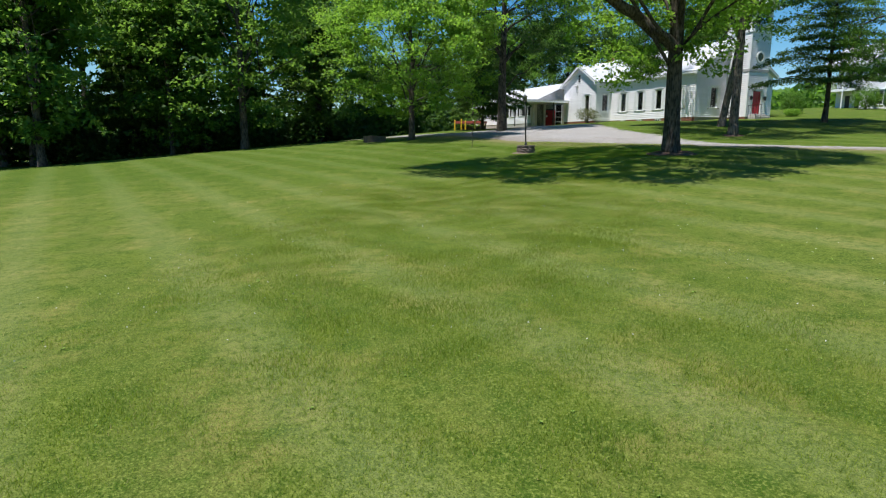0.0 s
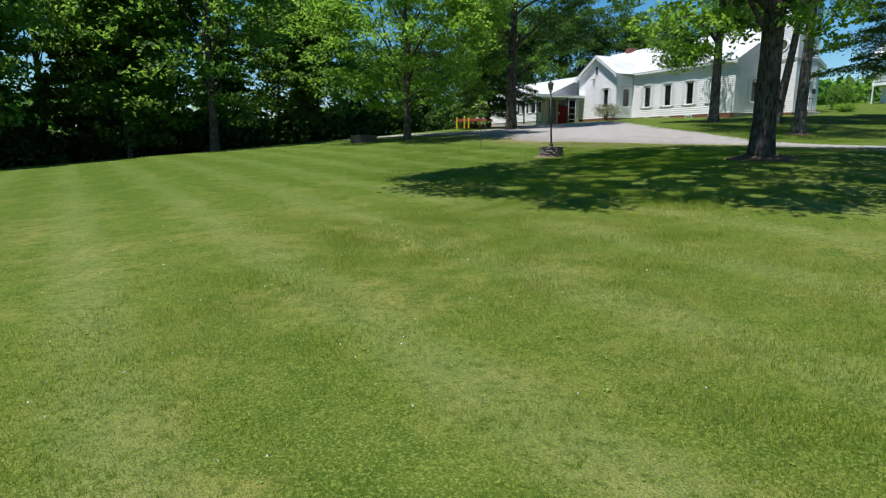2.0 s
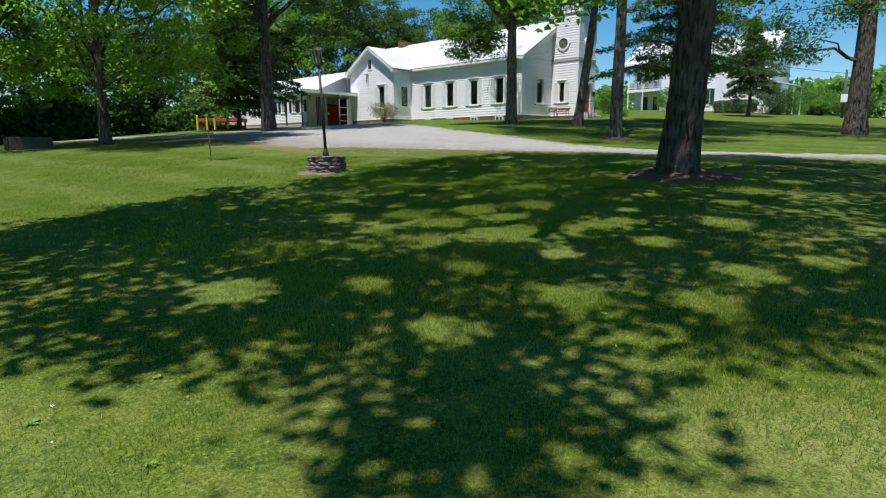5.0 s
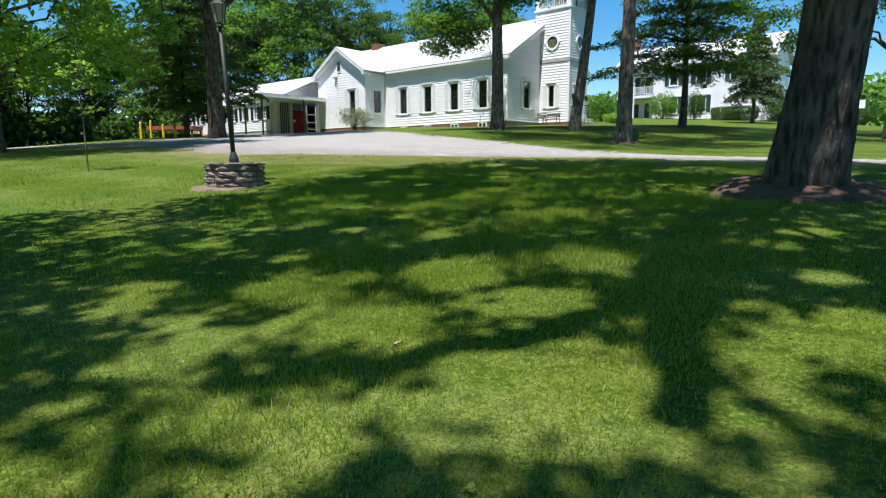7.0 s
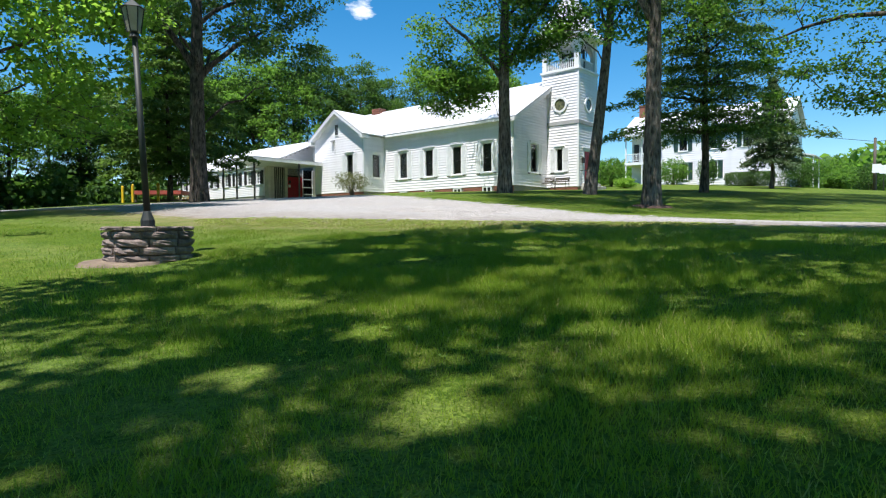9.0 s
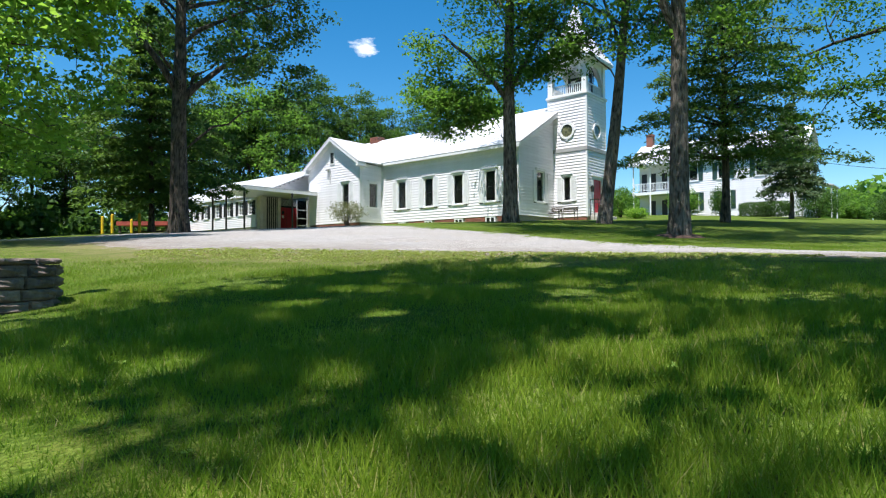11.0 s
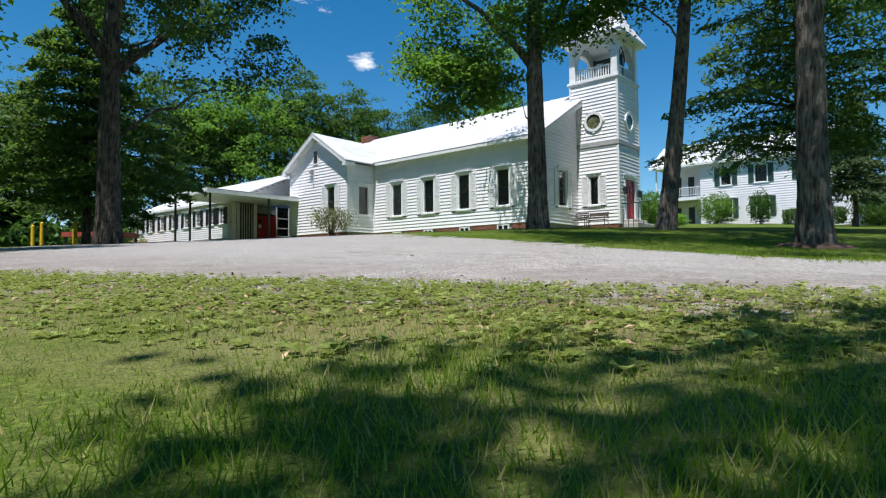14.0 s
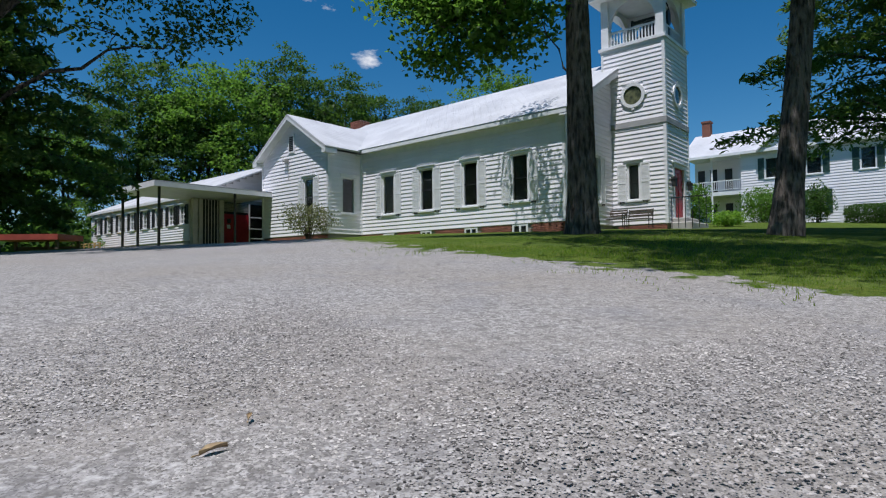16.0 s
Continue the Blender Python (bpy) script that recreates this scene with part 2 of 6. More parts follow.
def boxes(*specs, bevel=0.0):
    bm = bmesh.new()
    for s in specs:
        box(bm, *s, bevel=bevel)
    return bm


def prism(bm, outline, axis, a, b):
    """A flat outline of (p, q) points, drawn out along an axis from a to b. axis x: (y, z); y: (x, z); z: (x, y)."""
    def place(p, q, s):
        return {"x": (s, p, q), "y": (p, s, q), "z": (p, q, s)}[axis]
    lo = [bm.verts.new(place(p, q, a)) for p, q in outline]
    hi = [bm.verts.new(place(p, q, b)) for p, q in outline]
    n = len(outline)
    bm.faces.new(lo)
    bm.faces.new(hi[::-1])
    for i in range(n):
        bm.faces.new((lo[i], hi[i], hi[(i + 1) % n], lo[(i + 1) % n]))
    return bm


def cylinder(bm, x, y, z0, z1, r0, r1=None, sides=12):
    r1 = r0 if r1 is None else r1
    lo = [bm.verts.new((x + r0 * math.cos(math.tau * i / sides), y + r0 * math.sin(math.tau * i / sides), z0)) for i in range(sides)]
    hi = [bm.verts.new((x + r1 * math.cos(math.tau * i / sides), y + r1 * math.sin(math.tau * i / sides), z1)) for i in range(sides)]
    bm.faces.new(lo[::-1])
    bm.faces.new(hi)
    for i in range(sides):
        bm.faces.new((lo[i], lo[(i + 1) % sides], hi[(i + 1) % sides], hi[i]))
    return bm


# ---- ground ----
BUMPS = ((10.8, 26.6, 0.345), (21.5, 41.5, -0.2239), (22, 49, 0.2512), (1, 24, 0.0787), (5, 30, -0.225), (2.5, 68, 0.1931), (10, 75.4, -0.22))


def ground_z(x, y):
    """The lie of the land: a slope that rises to the church. Works on numbers and on arrays."""
    far = np.maximum(np.maximum(np.abs(x - 10) - 45, 0), np.maximum(np.abs(y - 35) - 45, 0))
    x = np.clip(x, -35, 55)
    y = np.clip(y, -10, 80)
    z = 0.310782 + 0.021331 * x + 0.018292 * y - 0.000384511 * x * x + 0.000377283 * x * y + 0.00131762 * y * y - 1.24775e-5 * y**3 + 5.74551e-6 * x * y * y
    for a, b, h in BUMPS:
        z = z + h * np.exp(-((x - a) ** 2 + (y - b) ** 2) / 50.0)
    return z - 0.012 * far


def at_ground(x, y, dz=0.0):
    return float(ground_z(x, y)) + dz


NEAR_EDGE = [(-40, 92), (-20, 75), (-6, 61.0), (1.5, 54), (4.2, 46.5), (5.2, 43.2), (7.1, 39.6), (9.6, 37.2), (12.3, 34.6), (14.6, 32.9), (16.8, 31.5), (19.0, 30.4), (22.5, 28.6), (30, 24.5), (60, 8)]
FAR_EDGE = [(-40, 96), (-20, 79), (-6, 65.2), (2.5, 60.0), (7.5, 62.0), (11.0, 69.0), (15.8, 67.0), (17.3, 62.0), (16.2, 55.5), (15.7, 49), (16.1, 46.0), (16.7, 43.8), (17.0, 41.5), (17.1, 39.3), (17.1, 37.3), (17.5, 35.4), (18.6, 33.8), (20.3, 32.3), (23.4, 30.5), (31, 26.8), (61, 10.5)]


def inside(px, py, outline):
    """Which of the points lie inside an outline."""
    hit = np.zeros(np.shape(px), bool)
    n = len(outline)
    for i in range(n):
        (x0, y0), (x1, y1) = outline[i], outline[(i + 1) % n]
        if y0 == y1:
            continue
        cross = ((y0 > py) != (y1 > py)) & (px < (x1 - x0) * (py - y0) / (y1 - y0) + x0)
        hit ^= cross
    return hit


def edge_distance(px, py, line):
    best = np.full(np.shape(px), 1e9)
    for (x0, y0), (x1, y1) in zip(line, line[1:]):
        dx, dy = x1 - x0, y1 - y0
        k = np.clip(((px - x0) * dx + (py - y0) * dy) / (dx * dx + dy * dy), 0, 1)
        best = np.minimum(best, np.hypot(px - x0 - k * dx, py - y0 - k * dy))
    return best


DRIVE = NEAR_EDGE + FAR_EDGE[::-1]


def drive_depth(px, py):
    """Metres into the gravel, negative on the lawn."""
    d = np.minimum(edge_distance(px, py, NEAR_EDGE), edge_distance(px, py, FAR_EDGE))
    return np.where(inside(px, py, DRIVE), d, -d)


def verge_depth(px, py):
    """Metres from the lawn into the drive across its near edge, negative on the lawn."""
    d = edge_distance(px, py, NEAR_EDGE)
    return np.where(edge_distance(px, py, FAR_EDGE) < d, -99.0, np.where(inside(px, py, DRIVE), d, -d))


def ground_material():
    """Lawn, gravel and worn soil in one sheet; the gravel's share is kept per vertex."""
    m = bpy.data.materials.new("lawn_and_gravel")
    m.use_nodes = True
    n, l = m.node_tree.nodes, m.node_tree.links
    b = n["Principled BSDF"]
    b.inputs["Roughness"].default_value = 0.9
    b.inputs["Specular IOR Level"].default_value = 0.05
    tc = n.new("ShaderNodeTexCoord")

    def noise_at(scale, detail=4.0, lo=0.3, hi=0.7):
        t = n.new("ShaderNodeTexNoise")
        t.inputs["Scale"].default_value, t.inputs["Detail"].default_value = scale, detail
        l.new(tc.outputs["Object"], t.inputs["Vector"])
        r = n.new("ShaderNodeMapRange")
        r.inputs["From Min"].default_value, r.inputs["From Max"].default_value = lo, hi
        l.new(t.outputs["Fac"], r.inputs["Value"])
        return r.outputs["Result"]

    def mix(fac, a, c):
        x = n.new("ShaderNodeMix")
        x.data_type = "RGBA"
        for key, value in (("Factor", fac), ("A", a), ("B", c)):
            if isinstance(value, (tuple, float)):
                x.inputs[key].default_value = (*value, 1) if isinstance(value, tuple) else value
            else:
                l.new(value, x.inputs[key])
        return x.outputs["Result"]

    lawn = mix(noise_at(0.16), (0.128, 0.160, 0.024), (0.090, 0.130, 0.018))
    lawn = mix(noise_at(0.7, 6, 0.44, 0.66), lawn, (0.215, 0.200, 0.058))
    lawn = mix(noise_at(2.6, 6, 0.44, 0.68), lawn, (0.05, 0.095, 0.011))
    # mower's tracks
    lanes = n.new("ShaderNodeMapping")
    lanes.inputs["Rotation"].default_value = (0, 0, radians(-32))
    l.new(tc.outputs["Object"], lanes.inputs["Vector"])
    stripe = n.new("ShaderNodeTexWave")
    stripe.inputs["Scale"].default_value, stripe.inputs["Distortion"].default_value, stripe.inputs["Detail"].default_value, stripe.inputs["Detail Scale"].default_value = 0.121, 0.5, 2, 0.6
    l.new(lanes.outputs["Vector"], stripe.inputs["Vector"])
    soft = n.new("ShaderNodeMapRange")
    soft.inputs["From Min"].default_value, soft.inputs["From Max"].default_value = 0.55, 1.0
    soft.inputs["To Min"].default_value, soft.inputs["To Max"].default_value = 0.0, 0.42
    l.new(stripe.outputs["Fac"], soft.inputs["Value"])
    lawn = mix(soft.outputs["Result"], lawn, (0.215, 0.240, 0.095))
    furrow = n.new("ShaderNodeMapRange")
    furrow.inputs["From Min"].default_value, furrow.inputs["From Max"].default_value = 0.35, 0.0
    furrow.inputs["To Min"].default_value, furrow.inputs["To Max"].default_value = 0.0, 0.45
    l.new(stripe.outputs["Fac"], furrow.inputs["Value"])
    lawn = mix(furrow.outputs["Result"], lawn, (0.065, 0.105, 0.014))
    lawn = mix(noise_at(11, 6, 0.46, 0.74), lawn, (0.04, 0.075, 0.008))
    lawn = mix(noise_at(38, 4, 0.46, 0.70), lawn, (0.20, 0.24, 0.05))
    lawn = mix(noise_at(95, 3, 0.48, 0.72), lawn, (0.045, 0.075, 0.01))
    vor = n.new("ShaderNodeTexVoronoi")
    vor.inputs["Scale"].default_value = 92
    l.new(tc.outputs["Object"], vor.inputs["Vector"])
    hs = n.new("ShaderNodeSeparateColor")
    l.new(vor.outputs["Color"], hs.inputs["Color"])
    gravel = mix(hs.outputs["Red"], (0.125, 0.118, 0.115), (0.50, 0.478, 0.465))
    gravel = mix(noise_at(0.5, 5, 0.42, 0.8), gravel, (0.29, 0.262, 0.235))
    gravel = mix(noise_at(1.7, 6, 0.5, 0.85), gravel, (0.24, 0.235, 0.245))
    gravel = mix(noise_at(150, 2, 0.52, 0.70), gravel, (0.10, 0.094, 0.092))
    gravel = mix(noise_at(14, 6, 0.50, 0.72), gravel, (0.165, 0.155, 0.148))
    gravel = mix(noise_at(31, 5, 0.56, 0.76), gravel, (0.50, 0.48, 0.47))
    att = n.new("ShaderNodeAttribute")
    att.attribute_name = "gravel"
    edge = n.new("ShaderNodeMath")
    edge.operation = "ADD"
    l.new(att.outputs["Fac"], edge.inputs[0])
    wob = n.new("ShaderNodeMath")
    wob.operation = "MULTIPLY_ADD"
    wob.inputs[1].default_value, wob.inputs[2].default_value = 0.9, -0.45
    l.new(noise_at(3.0, 6, 0.25, 0.75), wob.inputs[0])
    l.new(wob.outputs["Value"], edge.inputs[1])
    cut = n.new("ShaderNodeMapRange")
    cut.inputs["From Min"].default_value, cut.inputs["From Max"].default_value = 0.45, 0.58
    l.new(edge.outputs["Value"], cut.inputs["Value"])
    # darker ground tint puts the shade between the blades into the colour
    lawn = lush_shade(m.node_tree, lawn, 19.0, 28.0, (0.74, 0.85, 0.70))
    # worn turf beside the drive, straw and bare soil among it
    verge = n.new("ShaderNodeAttribute")
    verge.attribute_name = "verge"
    worn = n.new("ShaderNodeMath")
    worn.operation = "MULTIPLY"
    l.new(verge.outputs["Fac"], worn.inputs[0])
    l.new(noise_at(1.6, 5, 0.25, 0.6), worn.inputs[1])
    lawn = mix(worn.outputs["Value"], lawn, (0.20, 0.175, 0.085))
    ground = mix(cut.outputs["Result"], lawn, gravel)
    margin = n.new("ShaderNodeMapRange")
    margin.interpolation_type = "SMOOTHSTEP"
    margin.inputs["From Min"].default_value, margin.inputs["From Max"].default_value = 1.0, 0.62
    l.new(att.outputs["Fac"], margin.inputs["Value"])
    soil = n.new("ShaderNodeMath")
    soil.operation = "MULTIPLY"
    near_side = n.new("ShaderNodeMath")
    near_side.operation = "MULTIPLY"
    l.new(margin.outputs["Result"], near_side.inputs[0])
    l.new(verge.outputs["Fac"], near_side.inputs[1])
    l.new(near_side.outputs["Value"], soil.inputs[0])
    l.new(cut.outputs["Result"], soil.inputs[1])
    patchy = n.new("ShaderNodeMath")
    patchy.operation = "MULTIPLY"
    l.new(soil.outputs["Value"], patchy.inputs[0])
    l.new(noise_at(7, 5, 0.35, 0.6), patchy.inputs[1])
    ground = mix(patchy.outputs["Value"], ground, (0.21, 0.165, 0.12))
    # fine brown dirt ground in between the stones where nobody drives
    dusty = n.new("ShaderNodeAttribute")
    dusty.attribute_name = "dusty"
    shade_or_dirt = n.new("ShaderNodeMath")
    shade_or_dirt.operation = "MULTIPLY"
    l.new(dusty.outputs["Fac"], shade_or_dirt.inputs[0])
    l.new(noise_at(2.3, 6, 0.2, 0.95), shade_or_dirt.inputs[1])
    ground = mix(shade_or_dirt.outputs["Value"], ground, (0.130, 0.104, 0.082))
    l.new(ground, b.inputs["Base Color"])
    bn = n.new("ShaderNodeTexNoise")
    bn.inputs["Scale"].default_value, bn.inputs["Detail"].default_value = 45, 5
    l.new(tc.outputs["Object"], bn.inputs["Vector"])
    # stones stand out of the gravel, grass out of the lawn
    stone = n.new("ShaderNodeMath")
    stone.operation = "MULTIPLY_ADD"
    stone.inputs[1].default_value, stone.inputs[2].default_value = -0.045, 0.045
    l.new(vor.outputs["Distance"], stone.inputs[0])
    high = n.new("ShaderNodeMix")
    l.new(cut.outputs["Result"], high.inputs["Factor"])
    l.new(bn.outputs["Fac"], high.inputs["A"])
    l.new(stone.outputs["Value"], high.inputs["B"])
    bp = n.new("ShaderNodeBump")
    bp.inputs["Strength"].default_value, bp.inputs["Distance"].default_value = 1.0, 0.035
    l.new(high.outputs["Result"], bp.inputs["Height"])
    l.new(bp.outputs["Normal"], b.inputs["Normal"])
    return m


M_GROUND = ground_material()


def build_ground():
    def steps(lo, hi, near_lo, near_hi, fine):
        inner = list(np.arange(near_lo, near_hi + 1e-6, fine))
        outer_a, outer_b, s, v = [], [], fine, near_lo
        while v > lo:
            s *= 1.35
            v -= s
            outer_a.append(v)
        s, v = fine, near_hi
        while v < hi:
            s *= 1.35
            v += s
            outer_b.append(v)
        return np.array(outer_a[::-1] + inner + outer_b)

    xs = steps(-1500, 1500, -24, 44, 0.4)
    ys = steps(-1500, 1500, -4, 76, 0.4)
    gx, gy = np.meshgrid(xs, ys)
    gz = ground_z(gx, gy) + 0.012 * np.sin(gx * 1.3 + np.sin(gy * 0.7)) * np.cos(gy * 1.1)
    nx, ny = len(xs), len(ys)
    idx = np.arange(nx * ny).reshape(ny, nx)
    faces = np.stack([idx[:-1, :-1], idx[:-1, 1:], idx[1:, 1:], idx[1:, :-1]], -1).reshape(-1, 4)
    me = mesh_of("ground", np.stack([gx, gy, gz], -1).reshape(-1, 3).tolist(), faces.tolist(), M_GROUND, True)
    share = np.clip(0.5 + (drive_depth(gx, gy) - 0.15) / 1.5, 0, 1).ravel()
    me.attributes.new("gravel", "FLOAT", "POINT").data.foreach_set("value", share.astype(np.float32))
    fringe = np.clip(1.1 + verge_depth(gx, gy) / 2.4, 0, 1).ravel()
    me.attributes.new("verge", "FLOAT", "POINT").data.foreach_set("value", fringe.astype(np.float32))
    side = verge_depth(gx, gy)
    dust = np.where(side > 0, np.clip((4.2 - side) / 2.6, 0, 1) * np.clip(side / 0.5, 0, 1), 0).ravel()
    me.attributes.new("dusty", "FLOAT", "POINT").data.foreach_set("value", dust.astype(np.float32))
    ob = new("ground", me)
    tagged(ob, "mown green lawn with a pale gravel drive curving across", "ground", kind="structure")


build_ground()


# ---- trees ----
def tube(verts, faces, pts, radii, sides=8):
    """Adds a tapered tube along a line of points."""
    base = len(verts)
    pts = [Vector(p) for p in pts]
    for i, (p, r) in enumerate(zip(pts, radii)):
        d = (pts[min(i + 1, len(pts) - 1)] - pts[max(i - 1, 0)]).normalized()
        a = d.orthogonal().normalized() if abs(d.z) < 0.9 else Vector((1, 0, 0)).cross(d).normalized()
        b = d.cross(a)
        for k in range(sides):
            w = math.tau * k / sides
            verts.append(tuple(p + (a * math.cos(w) + b * math.sin(w)) * r))
    for i in range(len(pts) - 1):
        for k in range(sides):
            q = base + i * sides
            faces.append((q + k, q + (k + 1) % sides, q + sides + (k + 1) % sides, q + sides + k))
    faces.append(tuple(base + (len(pts) - 1) * sides + k for k in range(sides)))


def leaf_mesh(name, centres, sizes, rng, mat, up=0.6, long=1.0):
    """Many small folded leaves, each a four-cornered blade bent along its middle."""
    n = len(centres)
    nrm = rng.normal(size=(n, 3))
    nrm[:, 2] += up * 2.2
    nrm /= np.linalg.norm(nrm, axis=1, keepdims=True)
    t = np.cross(nrm, rng.normal(size=(n, 3)))
    t /= np.linalg.norm(t, axis=1, keepdims=True)
    s = np.cross(nrm, t)
    L, W = (sizes * 0.55 * long)[:, None], (sizes * 0.34)[:, None]
    droop = nrm * (sizes * 0.16)[:, None]
    co = np.empty((n, 4, 3))
    co[:, 0] = centres - t * L
    co[:, 1] = centres + s * W + droop - t * L * 0.1
    co[:, 2] = centres + t * L - droop * 0.6
    co[:, 3] = centres - s * W + droop - t * L * 0.1
    me = bpy.data.meshes.new(name)
    me.vertices.add(4 * n)
    me.vertices.foreach_set("co", co.astype(np.float32).ravel())
    me.loops.add(4 * n)
    me.loops.foreach_set("vertex_index", np.arange(4 * n, dtype=np.int32))
    me.polygons.add(n)
    me.polygons.foreach_set("loop_start", np.arange(0, 4 * n, 4, dtype=np.int32))
    me.materials.append(mat)
    me.update(calc_edges=True)
    return me


def crown_clumps(rng, count, centre, radii, hollow=0.5, gap=0.0, flat_bottom=0.0):
    """Places for clumps of leaves in an uneven ellipsoid, more of them outside than in."""
    out = []
    seed = Vector(rng.uniform(-50, 50, 3))
    while len(out) < count:
        d = rng.normal(size=3)
        d /= np.linalg.norm(d)
        if d[2] < -flat_bottom and rng.random() < 0.6:
            continue
        rad = hollow + (1 - hollow) * rng.random() ** 0.6
        bulge = 1 + 0.32 * noise.noise(Vector(d) * 1.9 + seed)
        p = np.array(centre) + d * np.array(radii) * rad * bulge
        if gap and noise.noise(Vector(p) * 0.28 + seed) < gap - 0.5:
            continue
        out.append(p)
    return np.array(out)


def trunk_with_furrows(verts, faces, line, rads, seed, sides=84, steps=110):
    """A thick trunk whose bark stands in crooked upright ridges."""
    base = len(verts)
    total = len(line) - 1
    for i in range(steps + 1):
        k = total * (i / steps) ** 1.6
        a = min(int(k), total - 1)
        f = k - a
        p = Vector(line[a]).lerp(Vector(line[a + 1]), f)
        r = rads[a] * (1 - f) + rads[a + 1] * f
        for j in range(sides):
            w = math.tau * j / sides
            d = Vector((math.cos(w), math.sin(w), 0))
            ridge = noise.noise(Vector((d.x * 7.5, d.y * 7.5, p.z * 1.1 + seed))) + 0.6 * noise.noise(Vector((d.x * 15, d.y * 15, p.z * 2.4)))
            root_flare = 0.10 * math.exp(-max(p.z, 0) / 0.5) * math.cos(5 * w + 1)
            verts.append(tuple(p + d * r * (1 + root_flare + 0.07 * (1 - abs(ridge) * 2.4))))
    for i in range(steps):
        for j in range(sides):
            q = base + i * sides
            faces.append((q + j, q + (j + 1) % sides, q + sides + (j + 1) % sides, q + sides + j))


def broadleaf(name, x, y, label, height, trunk_r, crown_low, centre, radii, clumps, per, leaf, bark, mat, seed, category="tree", fork=0.55, limbs=9, clump_r=0.9, gap=0.25, lean=(0, 0), sides=14, extra=(), holes=(), twigs=4, shade=(), boughs=(), bare=None, arms=()):
    """A broad-leaved tree: flared trunk, limbs that lead to the clumps, and a crown of single leaves with gaps."""
    rng = np.random.default_rng(seed)
    root = thing(name, pose(x, y, at_ground(x, y)), label, category)
    verts, faces = [], []
    top = height * 0.86
    line, rads = [], []
    for k in range(15):
        f = k / 14
        wob = 0.25 * trunk_r * math.sin(3.1 * f * 3 + seed) * f
        line.append((lean[0] * f + wob, lean[1] * f - wob, -0.25 + f * (top + 0.25)))
        rads.append(trunk_r * (1 - 0.86 * f**1.15) * (1 + 0.26 * math.exp(-f * top / (0.8 * trunk_r + 0.1))))
    if sides > 16:
        trunk_with_furrows(verts, faces, line, rads, seed)
    else:
        tube(verts, faces, line, rads, sides)
    cl = crown_clumps(rng, clumps, centre, radii, 0.45, gap)
    if shade:  # a wide crown shaped so that its shade covers the given ground
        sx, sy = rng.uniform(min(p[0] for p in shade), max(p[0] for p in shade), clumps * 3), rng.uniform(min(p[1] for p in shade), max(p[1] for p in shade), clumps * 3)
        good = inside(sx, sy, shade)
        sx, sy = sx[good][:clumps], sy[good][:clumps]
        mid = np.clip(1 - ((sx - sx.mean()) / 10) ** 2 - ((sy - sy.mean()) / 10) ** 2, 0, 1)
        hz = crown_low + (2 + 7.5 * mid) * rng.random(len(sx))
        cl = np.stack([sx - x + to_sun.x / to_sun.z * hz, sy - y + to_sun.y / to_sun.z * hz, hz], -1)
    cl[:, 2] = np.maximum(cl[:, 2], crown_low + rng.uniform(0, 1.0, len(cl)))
    if bare:  # leaves cleared on the camera's side so the trunk shows up to a height
        bx_, by_, wide_, high_ = bare
        ahead, across = cl[:, 0] * bx_ + cl[:, 1] * by_, cl[:, 0] * by_ - cl[:, 1] * bx_
        cl = cl[~((ahead > -0.4) & (np.abs(across) < wide_) & (cl[:, 2] < high_))]
    if len(extra):
        cl = np.vstack([cl, np.array(extra, float)])
    # main limbs
    limb_pts = []
    far = cl[rng.permutation(len(cl))[: max(limbs, 1)]]
    for e in far:
        s = rng.uniform(fork * 0.55, min(fork + 0.35, 0.92))
        k = s * 14
        i = int(k)
        p0 = Vector(line[i]).lerp(Vector(line[min(i + 1, 14)]), k - i)
        if p0.z > e[2] - 0.3:
            p0 = Vector(line[max(3, int(14 * max(0.12, (e[2] - 1.5) / top)))]) if e[2] > 2 else p0
        p3 = Vector(e)
        mid1 = p0.lerp(p3, 0.35) + Vector((0, 0, 0.10 * (p3 - p0).length))
        mid2 = p0.lerp(p3, 0.7) + Vector((0, 0, 0.08 * (p3 - p0).length))
        r = trunk_r * (0.18 + 0.12 * rng.random()) * min(1.0, (p3 - p0).length / 5.0)
        pts = [p0, p0.lerp(mid1, 0.5), mid1, mid1.lerp(mid2, 0.5), mid2, mid2.lerp(p3, 0.5), p3]
        pts = [p + Vector(rng.normal(size=3)) * 0.03 * (p3 - p0).length * (0 < j < 6) for j, p in enumerate(pts)]
        tube(verts, faces, pts, [r, r * 0.88, r * 0.74, r * 0.6, r * 0.44, r * 0.3, r * 0.12], 7)
        limb_pts += pts[1:]
    for z0, r0, end in boughs:  # heavy forks of the trunk
        k = min(z0 / top, 0.95) * 14
        p0 = Vector(line[int(k)]).lerp(Vector(line[int(k) + 1]), k - int(k))
        p3 = Vector(end)
        pts = [p0.lerp(p3, f) + Vector((0, 0, 0.06 * math.sin(math.pi * f) * (p3 - p0).length)) + Vector(rng.normal(size=3)) * 0.06 * (0 < f < 1) for f in (0, 0.2, 0.4, 0.6, 0.8, 1.0)]
        tube(verts, faces, pts, [r0 * (1 - 0.7 * f) for f in (0, 0.2, 0.4, 0.6, 0.8, 1.0)], 10)
        limb_pts += pts[1:]
    for arm, r0, r1 in arms:  # long limbs given by their bends
        pts = []
        for a, b in zip(arm, arm[1:]):
            pts += [Vector(a).lerp(Vector(b), f) + Vector(rng.normal(size=3)) * 0.05 for f in (0, 0.25, 0.5, 0.75)]
        pts.append(Vector(arm[-1]))
        tube(verts, faces, pts, [r0 + (r1 - r0) * k / (len(pts) - 1) for k in range(len(pts))], 10)
        limb_pts += pts[2:]
